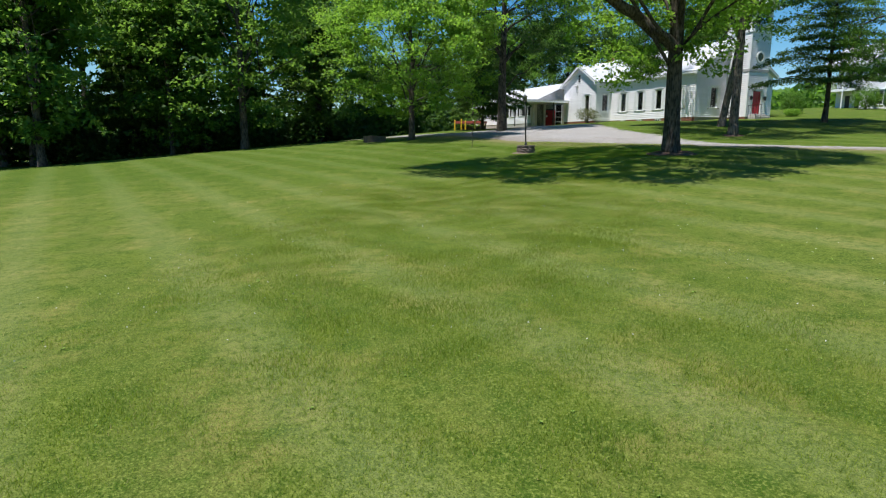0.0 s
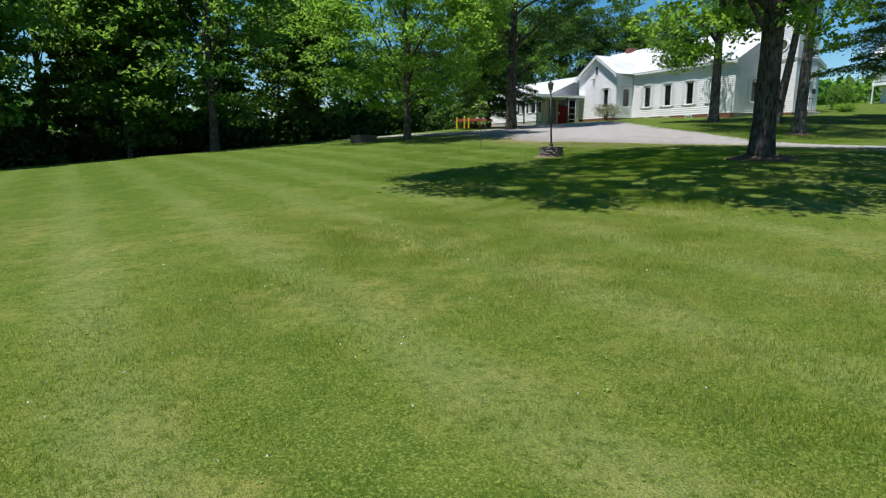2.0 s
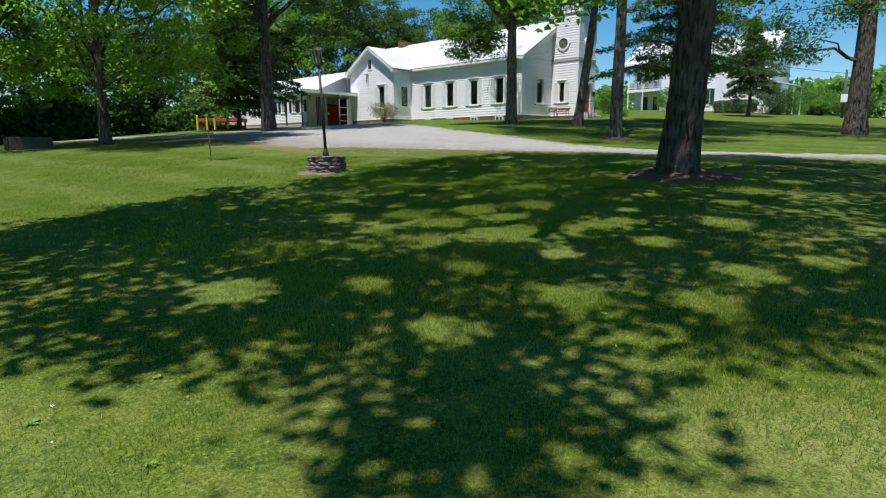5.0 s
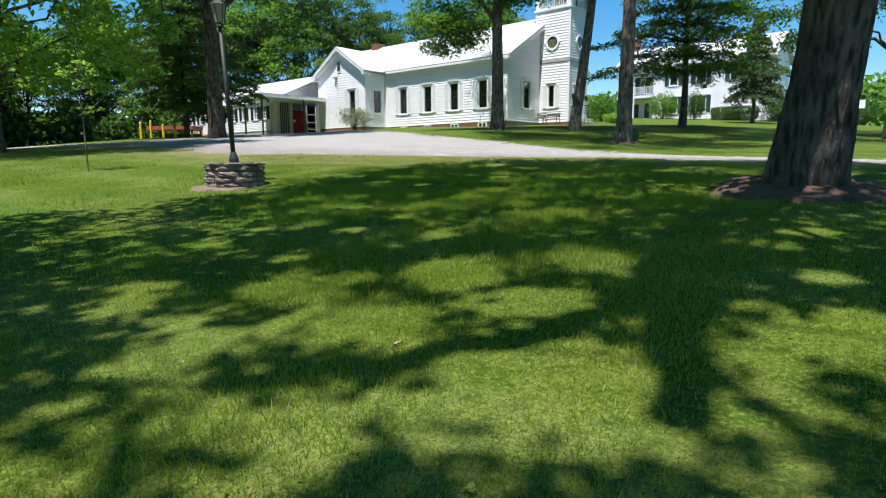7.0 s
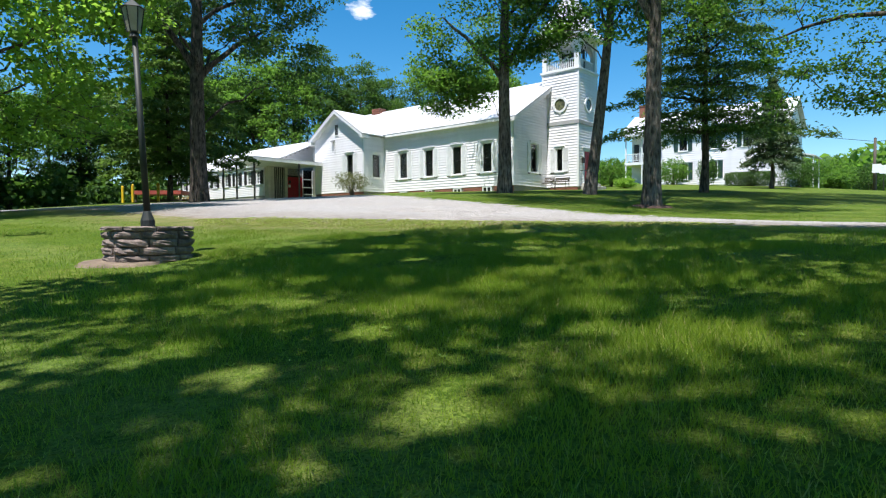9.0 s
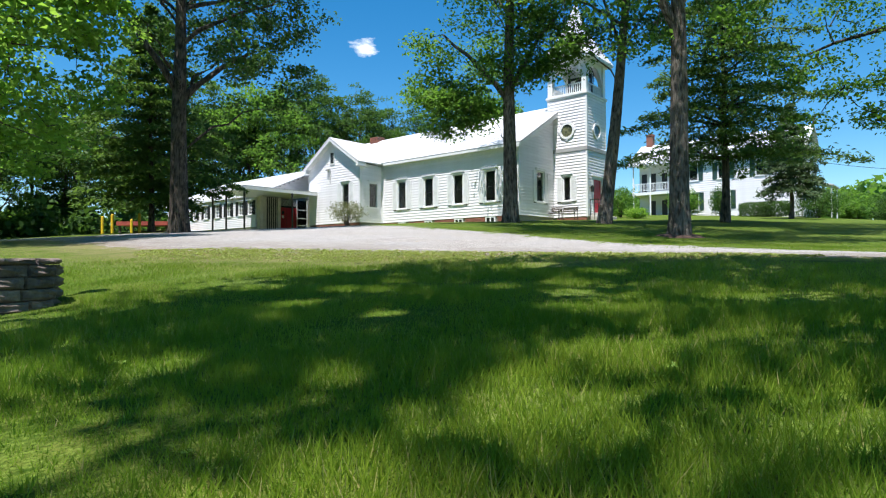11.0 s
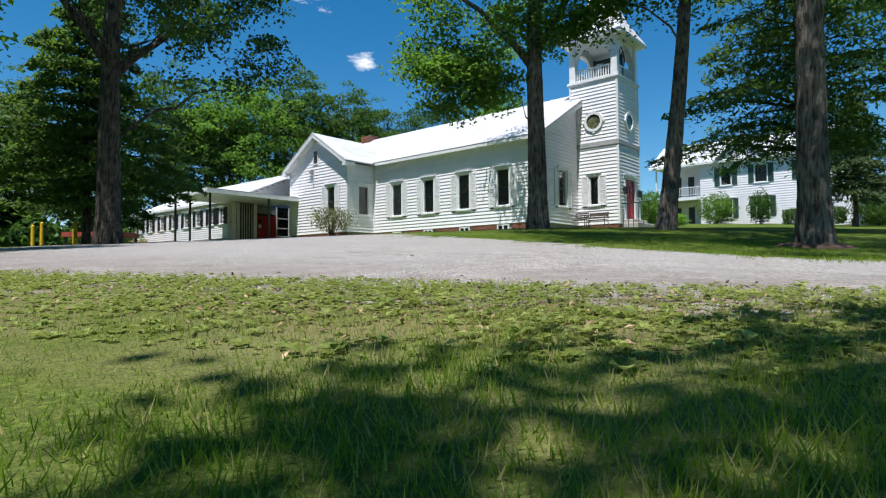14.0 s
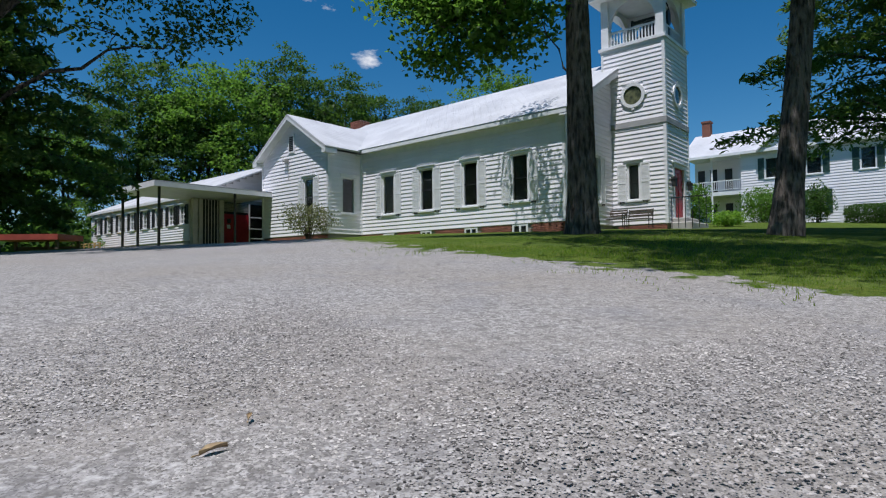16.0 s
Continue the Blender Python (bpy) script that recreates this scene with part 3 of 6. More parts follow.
    lp = np.array([tuple(p) for p in limb_pts] + line[6:])
    reach = ((cl[:, None] - lp[None]) ** 2).sum(2).min(1)
    for e in cl[np.argsort(reach)]:  # each twig springs from the nearest wood that has grown so far
        fx_, fy_ = x + e[0] - to_sun.x / to_sun.z * e[2], y + e[1] - to_sun.y / to_sun.z * e[2]
        if any(len(h) == 3 and (fx_ - h[0]) ** 2 + (fy_ - h[1]) ** 2 < (0.8 * h[2]) ** 2 for h in holes):
            continue
        q = lp[np.argmin(((lp - e) ** 2).sum(1) + 0.4 * np.maximum(lp[:, 2] - e[2], 0) ** 2)]
        lp = np.vstack([lp, (q + e) / 2, e])
        m = (q + e) / 2 + rng.normal(size=3) * 0.15
        r = 0.012 + 0.035 * min(trunk_r, 0.6)
        tube(verts, faces, [q, m, e], [r, r * 0.7, r * 0.3], twigs)
    part("trunk", mesh_of("trunk", verts, faces, bark, True), bark, root)
    sz = clump_r * rng.uniform(0.65, 1.35, len(cl))
    off = rng.normal(size=(len(cl), per, 3))
    off /= np.linalg.norm(off, axis=2, keepdims=True)
    off *= rng.random((len(cl), per, 1)) ** 0.45
    off *= np.array([1.0, 1.0, 0.40])
    pos = (cl[:, None] + off * sz[:, None, None]).reshape(-1, 3)
    for hx_, hy_, hr_, *over in holes:  # leaves left out so that sun falls on these chosen places
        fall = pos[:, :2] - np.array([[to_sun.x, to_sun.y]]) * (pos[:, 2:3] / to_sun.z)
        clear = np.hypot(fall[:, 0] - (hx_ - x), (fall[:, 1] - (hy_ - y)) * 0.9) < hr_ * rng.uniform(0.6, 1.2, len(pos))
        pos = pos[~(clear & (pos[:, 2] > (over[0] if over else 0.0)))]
    sizes = leaf * rng.uniform(0.7, 1.3, len(pos))
    part("crown", leaf_mesh("crown", pos, sizes, rng, mat), mat, root)
    return root


def conifer(name, x, y, label, height, trunk_r, low, spread, tiers, per, leaf, mat, seed, droop=0.15, top_narrow=1.0, bark=None):
    """A conifer: straight trunk, tiers of near-level boughs, and sprays of needles along them."""
    rng = np.random.default_rng(seed)
    root = thing(name, pose(x, y, at_ground(x, y)), label, "tree")
    bark = bark or M_BARK
    verts, faces = [], []
    tube(verts, faces, [(0.04 * math.sin(k), 0.04 * math.cos(2 * k), -0.2 + (height + 0.2) * k / 10) for k in range(11)], [trunk_r * (1 - 0.93 * k / 10) * (1.35 if k == 0 else 1) for k in range(11)], 10)
    pos = []
    for k in range(tiers):
        f = k / (tiers - 1)
        z = low + (height - low) * f
        reach = spread * (1 - f) ** top_narrow * rng.uniform(0.7, 1.1) + 0.25
        n = int(5 + 3 * (1 - f))
        turn = rng.uniform(0, math.tau)
        for j in range(n):
            w = turn + math.tau * j / n + rng.uniform(-0.3, 0.3)
            L = reach * rng.uniform(0.6, 1.12)
            d = np.array([math.cos(w), math.sin(w), 0])
            side = np.array([-d[1], d[0], 0])
            p0 = np.array([0, 0, z])
            end = p0 + d * L + np.array([0, 0, -droop * L + rng.uniform(-0.2, 0.25)])
            midp = (p0 + end) / 2 + np.array([0, 0, 0.10 * L])
            r = 0.010 + 0.012 * L
            tube(verts, faces, [p0, midp, end], [r, r * 0.6, r * 0.2], 4)
            m = int(per * (0.4 + L / spread))
            g = rng.random(m) ** 0.7
            along = (1 - g)[:, None] ** 2 * p0 + (2 * g * (1 - g))[:, None] * midp + (g**2)[:, None] * end
            wide = (0.30 * L * np.sin(np.pi * np.clip(g * 0.85 + 0.12, 0, 1)) + 0.1)[:, None]
            pos.append(along + side * rng.normal(size=(m, 1)) * wide * 0.6 + rng.normal(size=(m, 3)) * np.array([0.1, 0.1, 0.09]))
    part("trunk", mesh_of("trunk", verts, faces, bark, True), bark, root)
    pos = np.vstack(pos)
    part("crown", leaf_mesh("crown", pos, leaf * rng.uniform(0.7, 1.3, len(pos)), rng, mat, 0.7, 1.9), mat, root)
    return root


def shrub(name, x, y, label, rx, ry, h, n, leaf, mat, seed, category="shrub", stems=9, boxy=0.0, lift=0.0):
    """A shrub: stems from the ground and a dense coat of leaves; boxy ones are clipped hedges."""
    rng = np.random.default_rng(seed)
    root = thing(name, pose(x, y, at_ground(x, y)), label, category)
    verts, faces = [], []
    for k in range(stems):
        w = math.tau * k / stems + rng.uniform(-0.3, 0.3)
        e = (rx * 0.7 * math.cos(w) * rng.random(), ry * 0.7 * math.sin(w) * rng.random(), h * rng.uniform(0.6, 0.95))
        tube(verts, faces, [(0.08 * math.cos(w), 0.08 * math.sin(w), -0.1), (e[0] * 0.5, e[1] * 0.5, e[2] * 0.55), e], [0.03, 0.02, 0.006], 5)
    part("stems", mesh_of("stems", verts, faces, M_BARK, True), M_BARK, root)
    d = rng.normal(size=(n, 3))
    p = 2.0 + 6 * boxy
    d /= (np.abs(d) ** p).sum(1, keepdims=True) ** (1 / p)
    bul = np.array([1 + 0.5 * (1 - boxy) * noise.noise(Vector(v) * 2.3 + Vector((seed, 0, 0))) for v in d])
    d *= (rng.random(n) ** 0.3 * bul)[:, None]
    pos = np.stack([d[:, 0] * rx, d[:, 1] * ry, lift + (h - lift) * (0.5 + 0.5 * d[:, 2])], -1)
    part("foliage", leaf_mesh("foliage", pos, leaf * rng.uniform(0.7, 1.3, n), rng, mat, 0.4), mat, root)
    return root


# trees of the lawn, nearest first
# oak crown out of view, shaped and pierced to cast the wanted ground shade
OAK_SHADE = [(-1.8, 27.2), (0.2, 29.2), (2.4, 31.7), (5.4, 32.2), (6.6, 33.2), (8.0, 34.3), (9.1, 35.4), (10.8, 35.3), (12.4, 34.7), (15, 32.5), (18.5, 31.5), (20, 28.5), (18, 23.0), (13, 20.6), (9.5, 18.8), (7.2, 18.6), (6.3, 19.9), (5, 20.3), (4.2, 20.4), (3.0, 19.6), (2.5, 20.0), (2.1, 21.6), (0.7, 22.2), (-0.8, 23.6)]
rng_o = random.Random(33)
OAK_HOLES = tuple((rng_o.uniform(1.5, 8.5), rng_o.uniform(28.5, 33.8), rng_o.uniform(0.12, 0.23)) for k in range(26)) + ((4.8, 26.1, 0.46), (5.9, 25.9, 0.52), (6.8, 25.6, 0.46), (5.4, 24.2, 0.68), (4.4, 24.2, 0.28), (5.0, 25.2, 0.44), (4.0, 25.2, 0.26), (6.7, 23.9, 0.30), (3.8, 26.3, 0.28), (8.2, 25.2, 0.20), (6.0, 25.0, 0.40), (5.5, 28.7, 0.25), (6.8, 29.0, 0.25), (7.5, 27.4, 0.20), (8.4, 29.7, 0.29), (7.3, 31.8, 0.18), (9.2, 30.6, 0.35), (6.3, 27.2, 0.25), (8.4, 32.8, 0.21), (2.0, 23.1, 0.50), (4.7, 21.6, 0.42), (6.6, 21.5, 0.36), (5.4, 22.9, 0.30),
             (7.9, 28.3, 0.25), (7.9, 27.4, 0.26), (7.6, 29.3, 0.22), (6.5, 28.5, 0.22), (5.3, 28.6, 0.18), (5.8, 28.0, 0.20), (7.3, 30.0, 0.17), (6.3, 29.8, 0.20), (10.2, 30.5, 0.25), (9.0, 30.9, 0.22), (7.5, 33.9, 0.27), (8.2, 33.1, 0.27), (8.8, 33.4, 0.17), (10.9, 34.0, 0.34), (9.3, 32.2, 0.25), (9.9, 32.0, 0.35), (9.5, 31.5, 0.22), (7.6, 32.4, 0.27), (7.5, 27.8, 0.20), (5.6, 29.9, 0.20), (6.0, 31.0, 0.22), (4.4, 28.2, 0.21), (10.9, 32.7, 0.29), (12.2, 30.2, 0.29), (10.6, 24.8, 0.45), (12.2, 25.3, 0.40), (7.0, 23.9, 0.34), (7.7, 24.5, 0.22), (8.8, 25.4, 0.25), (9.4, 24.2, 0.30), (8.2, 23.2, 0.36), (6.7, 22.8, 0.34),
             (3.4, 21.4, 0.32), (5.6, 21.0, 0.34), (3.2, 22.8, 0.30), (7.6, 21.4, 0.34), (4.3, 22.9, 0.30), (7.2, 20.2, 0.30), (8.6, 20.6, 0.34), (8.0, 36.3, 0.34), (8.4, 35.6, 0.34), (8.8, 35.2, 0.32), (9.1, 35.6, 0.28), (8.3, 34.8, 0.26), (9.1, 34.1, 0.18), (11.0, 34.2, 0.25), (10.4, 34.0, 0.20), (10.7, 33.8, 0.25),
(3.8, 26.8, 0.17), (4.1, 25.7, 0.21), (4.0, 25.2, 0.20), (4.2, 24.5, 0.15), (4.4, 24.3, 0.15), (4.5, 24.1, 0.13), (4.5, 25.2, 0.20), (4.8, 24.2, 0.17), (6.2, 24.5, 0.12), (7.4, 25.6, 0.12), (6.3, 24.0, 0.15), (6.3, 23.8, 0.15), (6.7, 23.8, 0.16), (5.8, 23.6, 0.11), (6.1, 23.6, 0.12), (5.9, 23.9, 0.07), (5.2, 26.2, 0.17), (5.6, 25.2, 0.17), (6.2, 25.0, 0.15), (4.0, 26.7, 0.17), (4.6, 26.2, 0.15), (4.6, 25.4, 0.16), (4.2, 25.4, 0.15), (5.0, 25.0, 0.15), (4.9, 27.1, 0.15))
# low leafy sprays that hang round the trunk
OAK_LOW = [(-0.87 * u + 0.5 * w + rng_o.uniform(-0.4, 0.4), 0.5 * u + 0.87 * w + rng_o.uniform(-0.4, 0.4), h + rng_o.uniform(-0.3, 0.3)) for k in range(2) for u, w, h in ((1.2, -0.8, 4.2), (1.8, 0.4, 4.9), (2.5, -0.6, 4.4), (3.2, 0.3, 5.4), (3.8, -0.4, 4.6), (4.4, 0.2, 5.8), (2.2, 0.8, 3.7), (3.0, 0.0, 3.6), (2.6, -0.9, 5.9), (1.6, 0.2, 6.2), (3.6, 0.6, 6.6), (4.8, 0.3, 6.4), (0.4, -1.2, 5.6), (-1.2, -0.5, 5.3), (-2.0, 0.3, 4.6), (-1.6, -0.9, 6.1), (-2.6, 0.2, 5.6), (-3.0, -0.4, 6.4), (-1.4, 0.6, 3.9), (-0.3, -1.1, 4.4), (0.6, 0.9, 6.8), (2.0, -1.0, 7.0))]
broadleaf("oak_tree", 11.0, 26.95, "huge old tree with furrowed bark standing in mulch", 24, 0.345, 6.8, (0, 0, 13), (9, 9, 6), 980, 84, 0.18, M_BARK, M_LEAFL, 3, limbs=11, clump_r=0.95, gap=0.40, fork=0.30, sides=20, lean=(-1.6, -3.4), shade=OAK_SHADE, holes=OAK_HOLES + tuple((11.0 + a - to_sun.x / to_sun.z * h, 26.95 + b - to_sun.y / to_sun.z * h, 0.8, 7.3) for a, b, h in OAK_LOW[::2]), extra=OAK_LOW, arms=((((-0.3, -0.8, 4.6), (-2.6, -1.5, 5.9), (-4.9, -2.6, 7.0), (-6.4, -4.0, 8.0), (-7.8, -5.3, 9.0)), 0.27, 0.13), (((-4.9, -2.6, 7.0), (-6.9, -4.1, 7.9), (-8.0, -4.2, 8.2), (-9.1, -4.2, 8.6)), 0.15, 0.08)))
broadleaf("lawn_tree", 21.2, 41.55, "tall straight grey-barked tree on the lawn", 21, 0.30, 6.4, (-1.0, -0.2, 13.5), (7.0, 7.0, 7.2), 360, 105, 0.165, M_BARKL, M_LEAF, 5, limbs=12, clump_r=1.1, gap=0.32, fork=0.66, sides=20, boughs=((6.6, 0.16, (-2.4, 1.0, 11)), (7.2, 0.13, (1.9, -0.8, 11.5))))
# deep leaf colour stands in for the crown's shaded undersides
broadleaf("lawn_tree", 23.2, 47.6, "leaning slender tree with patchy bark near the tower", 20, 0.27, 7.6, (2.0, -0.6, 13.5), (5.8, 5.8, 6.2), 240, 100, 0.165, M_BARKL, M_LEAFD, 6, limbs=10, clump_r=1.05, gap=0.34, fork=0.74, lean=(2.4, -0.1), sides=20)
LIMB_ENDS = [(-4.1, 3.1, 5.2), (-3.5, 2.7, 4.0), (-2.6, 2.6, 3.8), (-2.4, 1.2, 4.1), (-3.6, 1.5, 5.0), (-2.3, 0.5, 4.6), (-4.0, 3.7, 6.1), (-2.2, 2.9, 5.8), (-4.0, 1.8, 4.5), (-1.7, 1.3, 4.1), (-4.5, 2.8, 5.1), (-1.4, 0.8, 4.5), (-2.7, 1.7, 5.5), (-4.3, 2.7, 7.4), (-3.5, 2.2, 6.7), (-1.1, 0.7, 6.6), (0.8, -0.5, 7.5), (-3.0, 2.0, 4.6), (-3.3, 3.0, 4.9), (-2.0, 2.0, 4.9), (-1.8, 0.4, 5.6)]
rng_l = random.Random(12)
LIMB = [(p[0] * 0.74 + rng_l.uniform(-0.35, 0.35), p[1] * 0.74 + rng_l.uniform(-0.35, 0.35), p[2] + 0.55 + rng_l.uniform(-0.3, 0.4)) for p in LIMB_ENDS for k in range(4)]
rng_l = random.Random(14)
SPIRE_SIDE = [(0.91 * u - 0.41 * w, -0.41 * u - 0.91 * w, h) for u, w, h in ((rng_l.uniform(0.4, 3.3), rng_l.uniform(-0.4, 0.9), rng_l.uniform(6.4, 11.0)) for k in range(40)) if h > 6.2 + 0.55 * max(0, u - 1.2)] + [(0.91 * u, -0.41 * u, 6.1 + 0.16 * k % 1.0 + 0.2 * u) for k, u in enumerate((0.4, 0.8, 1.1, 1.5, 1.8, 2.1, 2.4, 2.7, 0.6, 1.3, 1.9, 2.5))]
# some extra clumps are added to shade the church wall and roof edge
broadleaf("lawn_tree", 20.25, 50.35, "tall tree with rough bark before the church wall", 20, 0.32, 6.0, (0.4, -0.8, 13.5), (5.2, 5.2, 6.6), 240, 105, 0.155, M_BARKL, M_LEAF, 8, limbs=14, clump_r=1.0, gap=0.22, fork=0.66, sides=20, extra=LIMB + [(2.2, 5.5, 10), (3.0, 6.3, 11), (2.6, 7.2, 11), (1.8, 6.0, 9.4), (3.4, 5.0, 10.5), (1.2, 6.6, 10.2), (4.0, 8.6, 9.6), (4.4, 9.3, 10.0), (3.6, 8.0, 9.4), (3.2, 8.6, 9.9), (2.8, 9.4, 10.0)] + SPIRE_SIDE, boughs=((5.6, 0.15, (-2.6, 1.5, 8.6)), (6.0, 0.14, (2.0, -1.2, 9.5))))
# darker leaf colour paints in the shade under this crown
broadleaf("lawn_tree", 6.7, 59.6, "tall dark-trunked tree beside the entrance canopy", 22, 0.46, 5.6, (0.8, -0.6, 12.5), (6.4, 6.4, 6.8), 380, 100, 0.18, M_BARK, M_LEAFD, 9, limbs=12, clump_r=1.0, gap=0.26, fork=0.8, boughs=((7.0, 0.2, (-3.8, -0.4, 11.8)), (6.6, 0.2, (3.6, 0.2, 9.6))), bare=(0.05, -1.0, 1.3, 12.0), extra=[(a + 0.4 * k, b - 0.3 * k, c + 0.35 * k) for a, b, c in ((5.4, 0.2, 10.2), (5.0, 0.2, 7.9), (3.5, 0.1, 8.6), (6.0, 1.5, 7.6), (4.6, 1.0, 6.8), (4.2, -0.5, 9.4), (2.6, 0.4, 8.0)) for k in range(3)])
M_DEEPNEEDLE = leaf_material("deep_needles", (0.08, 0.14, 0.036), (0.048, 0.092, 0.026), (0.18, 0.32, 0.05), 0.38)
conifer("hemlock_tree", 5.2, 65.6, "dark drooping hemlock behind a big trunk", 13, 0.17, 2.0, 5.2, 15, 300, 0.17, M_DEEPNEEDLE, 11, 0.22, 0.6)
broadleaf("maple_tree", -2.05, 51.0, "bright green maple with low spreading leafy branches", 15, 0.28, 1.7, (0, 0, 8.2), (7.8, 7.8, 6.8), 600, 80, 0.215, M_BARK, M_LEAFL, 10, limbs=18, clump_r=1.1, gap=0.16, fork=0.2)
broadleaf("lawn_tree", 34.0, 38.2, "big dark tree at the side of the lawn", 21, 0.52, 5.0, (0, 0, 12.5), (8.5, 8.5, 7.5), 300, 120, 0.15, M_BARK, M_LEAF, 12, limbs=10, clump_r=1.2, gap=0.2, fork=0.62, extra=[(a + 0.35 * k, b + 0.3 * k, c + 0.3 * k) for a, b, c in ((-3.9, 3.7, 5.7), (-3.5, 2.8, 4.5), (-3.1, 2.0, 4.2), (-2.9, 1.4, 4.9), (-3.3, 2.4, 5.7), (-2.7, 1.1, 4.0), (-3.5, 5.9, 6.8), (-3.3, 5.4, 4.8), (-3.3, 5.0, 7.2), (-3.6, 6.7, 7.7)) for k in (-1, 0, 1)])
conifer("hemlock_tree", 33.1, 49.8, "dark hemlock with level layered boughs", 15, 0.22, 3.4, 5.4, 14, 300, 0.135, M_NEEDLE, 14, 0.06, 0.5)
conifer("spruce_tree", 47.1, 55.9, "weeping blue-green spruce before the white house", 8.2, 0.16, 2.3, 2.6, 13, 170, 0.14, leaf_material("pale_needles", (0.085, 0.13, 0.065), (0.05, 0.085, 0.045), (0.14, 0.21, 0.08), 0.3), 15, 0.3, 0.8)

# woods on the far side of the lawn and behind the church
forest = [
    broadleaf("forest_tree", -31.5, 47.0, "tall broad-leaved tree at the edge of the wood", 22, 0.34, 1.2, (0, 0, 11.5), (5.6, 5.6, 10.5), 240, 42, 0.43, M_BARK, M_LEAFF, 21, limbs=10, clump_r=1.4, gap=0.12, fork=0.3, sides=9, twigs=3),
    broadleaf("forest_tree", -18.3, 56.6, "tall broad-leaved tree at the edge of the wood", 24, 0.38, 1.2, (0, 0, 12), (7.6, 7.4, 11.0), 270, 44, 0.41, M_BARK, M_LEAFF, 22, limbs=10, clump_r=1.4, gap=0.12, fork=0.3, sides=9, twigs=3),
    broadleaf("forest_tree", -25.0, 56.0, "slim broad-leaved tree in the shade of the wood", 19, 0.22, 0.8, (0, 0, 9.5), (4.2, 4.2, 9.2), 180, 42, 0.42, M_BARK, M_LEAFF, 23, limbs=8, clump_r=1.35, gap=0.12, fork=0.25, sides=8, twigs=3),
]
behind = [
    broadleaf("forest_tree", 8.0, 101.0, "tall leafy tree rising behind the church roof", 20, 0.32, 2.5, (0, 0, 11.5), (5.6, 5.6, 8.6), 240, 48, 0.31, M_BARK, M_LEAFD, 26, limbs=12, clump_r=1.25, gap=0.26, fork=0.3, sides=9, twigs=3),
    broadleaf("forest_tree", 14.0, 99.0, "broad green tree rising behind the church roof", 18, 0.30, 2.0, (0, 0, 10.5), (6.2, 5.8, 7.6), 240, 48, 0.31, M_BARK, M_LEAF, 27, limbs=12, clump_r=1.3, gap=0.3, fork=0.3, sides=9, twigs=3),
]
forest_pine = conifer("forest_pine", -35.5, 52.0, "dark pine in the wood", 22, 0.3, 3.0, 4.2, 22, 90, 0.36, M_NEEDLE, 25, 0.12, 0.7)
rng_f = random.Random(4)
spots = []
for k in range(15):
    f = k / 14
    spots.append((-40 + 38 * f + rng_f.uniform(-2, 2), 50 + 36 * f + rng_f.uniform(-2, 3)))
for k in range(9):
    f = k / 8
    spots.append((-50 + 62 * f + rng_f.uniform(-2, 2), 62 + 42 * f + rng_f.uniform(-3, 3)))
for k in range(10):
    spots.append((3 + 4.6 * k + rng_f.uniform(-1.5, 1.5), 101 - 0.9 * k + rng_f.uniform(-4, 6)))
spots += [(-7.5, 79), (-1.5, 86), (-14, 72)]
for i, (x, y) in enumerate(spots):
    src = behind[i % 5 == 2] if y > 77 and x > -16 else forest_pine if i % 4 == 3 and x < -5 else forest[i % 3]
    s = rng_f.uniform(0.85, 1.12) * ((0.64 if x < 10 else 0.82) if y > 74 else 1)
    copy_thing(src, Matrix.LocRotScale((x, y, at_ground(x, y)), Euler((0, 0, rng_f.uniform(0, 6.28))), (s, s, s * rng_f.uniform(0.92, 1.1))))


# ---- church ----
CHURCH = pose(41.9 * -0.428 + -48.3 * -0.904, 41.9 * 0.904 + -48.3 * -0.428, 5.0, 0, 0, 115.34)
church = thing("church", CHURCH, "white clapboard country church with a square bell tower", "church")


def wall_solid(bm, axis, at, thick, lo, hi, z0, z1, openings):
    """A straight wall with real openings (lo, hi, z0, z1) through it."""
    cuts = sorted({lo, hi, *[v for o in openings for v in o[:2]]})
    for a, b in zip(cuts, cuts[1:]):
        holes = sorted((o[2], o[3]) for o in openings if o[0] <= a + 1e-6 and o[1] >= b - 1e-6)
        z = z0
        for h0, h1 in holes + [(z1, z1)]:
            if h0 > z + 1e-6:
                if axis == "x":
                    box(bm, min(at, at + thick), max(at, at + thick), a, b, z, h0)
                else:
                    box(bm, a, b, min(at, at + thick), max(at, at + thick), z, h0)
            z = max(z, h1)
    return bm


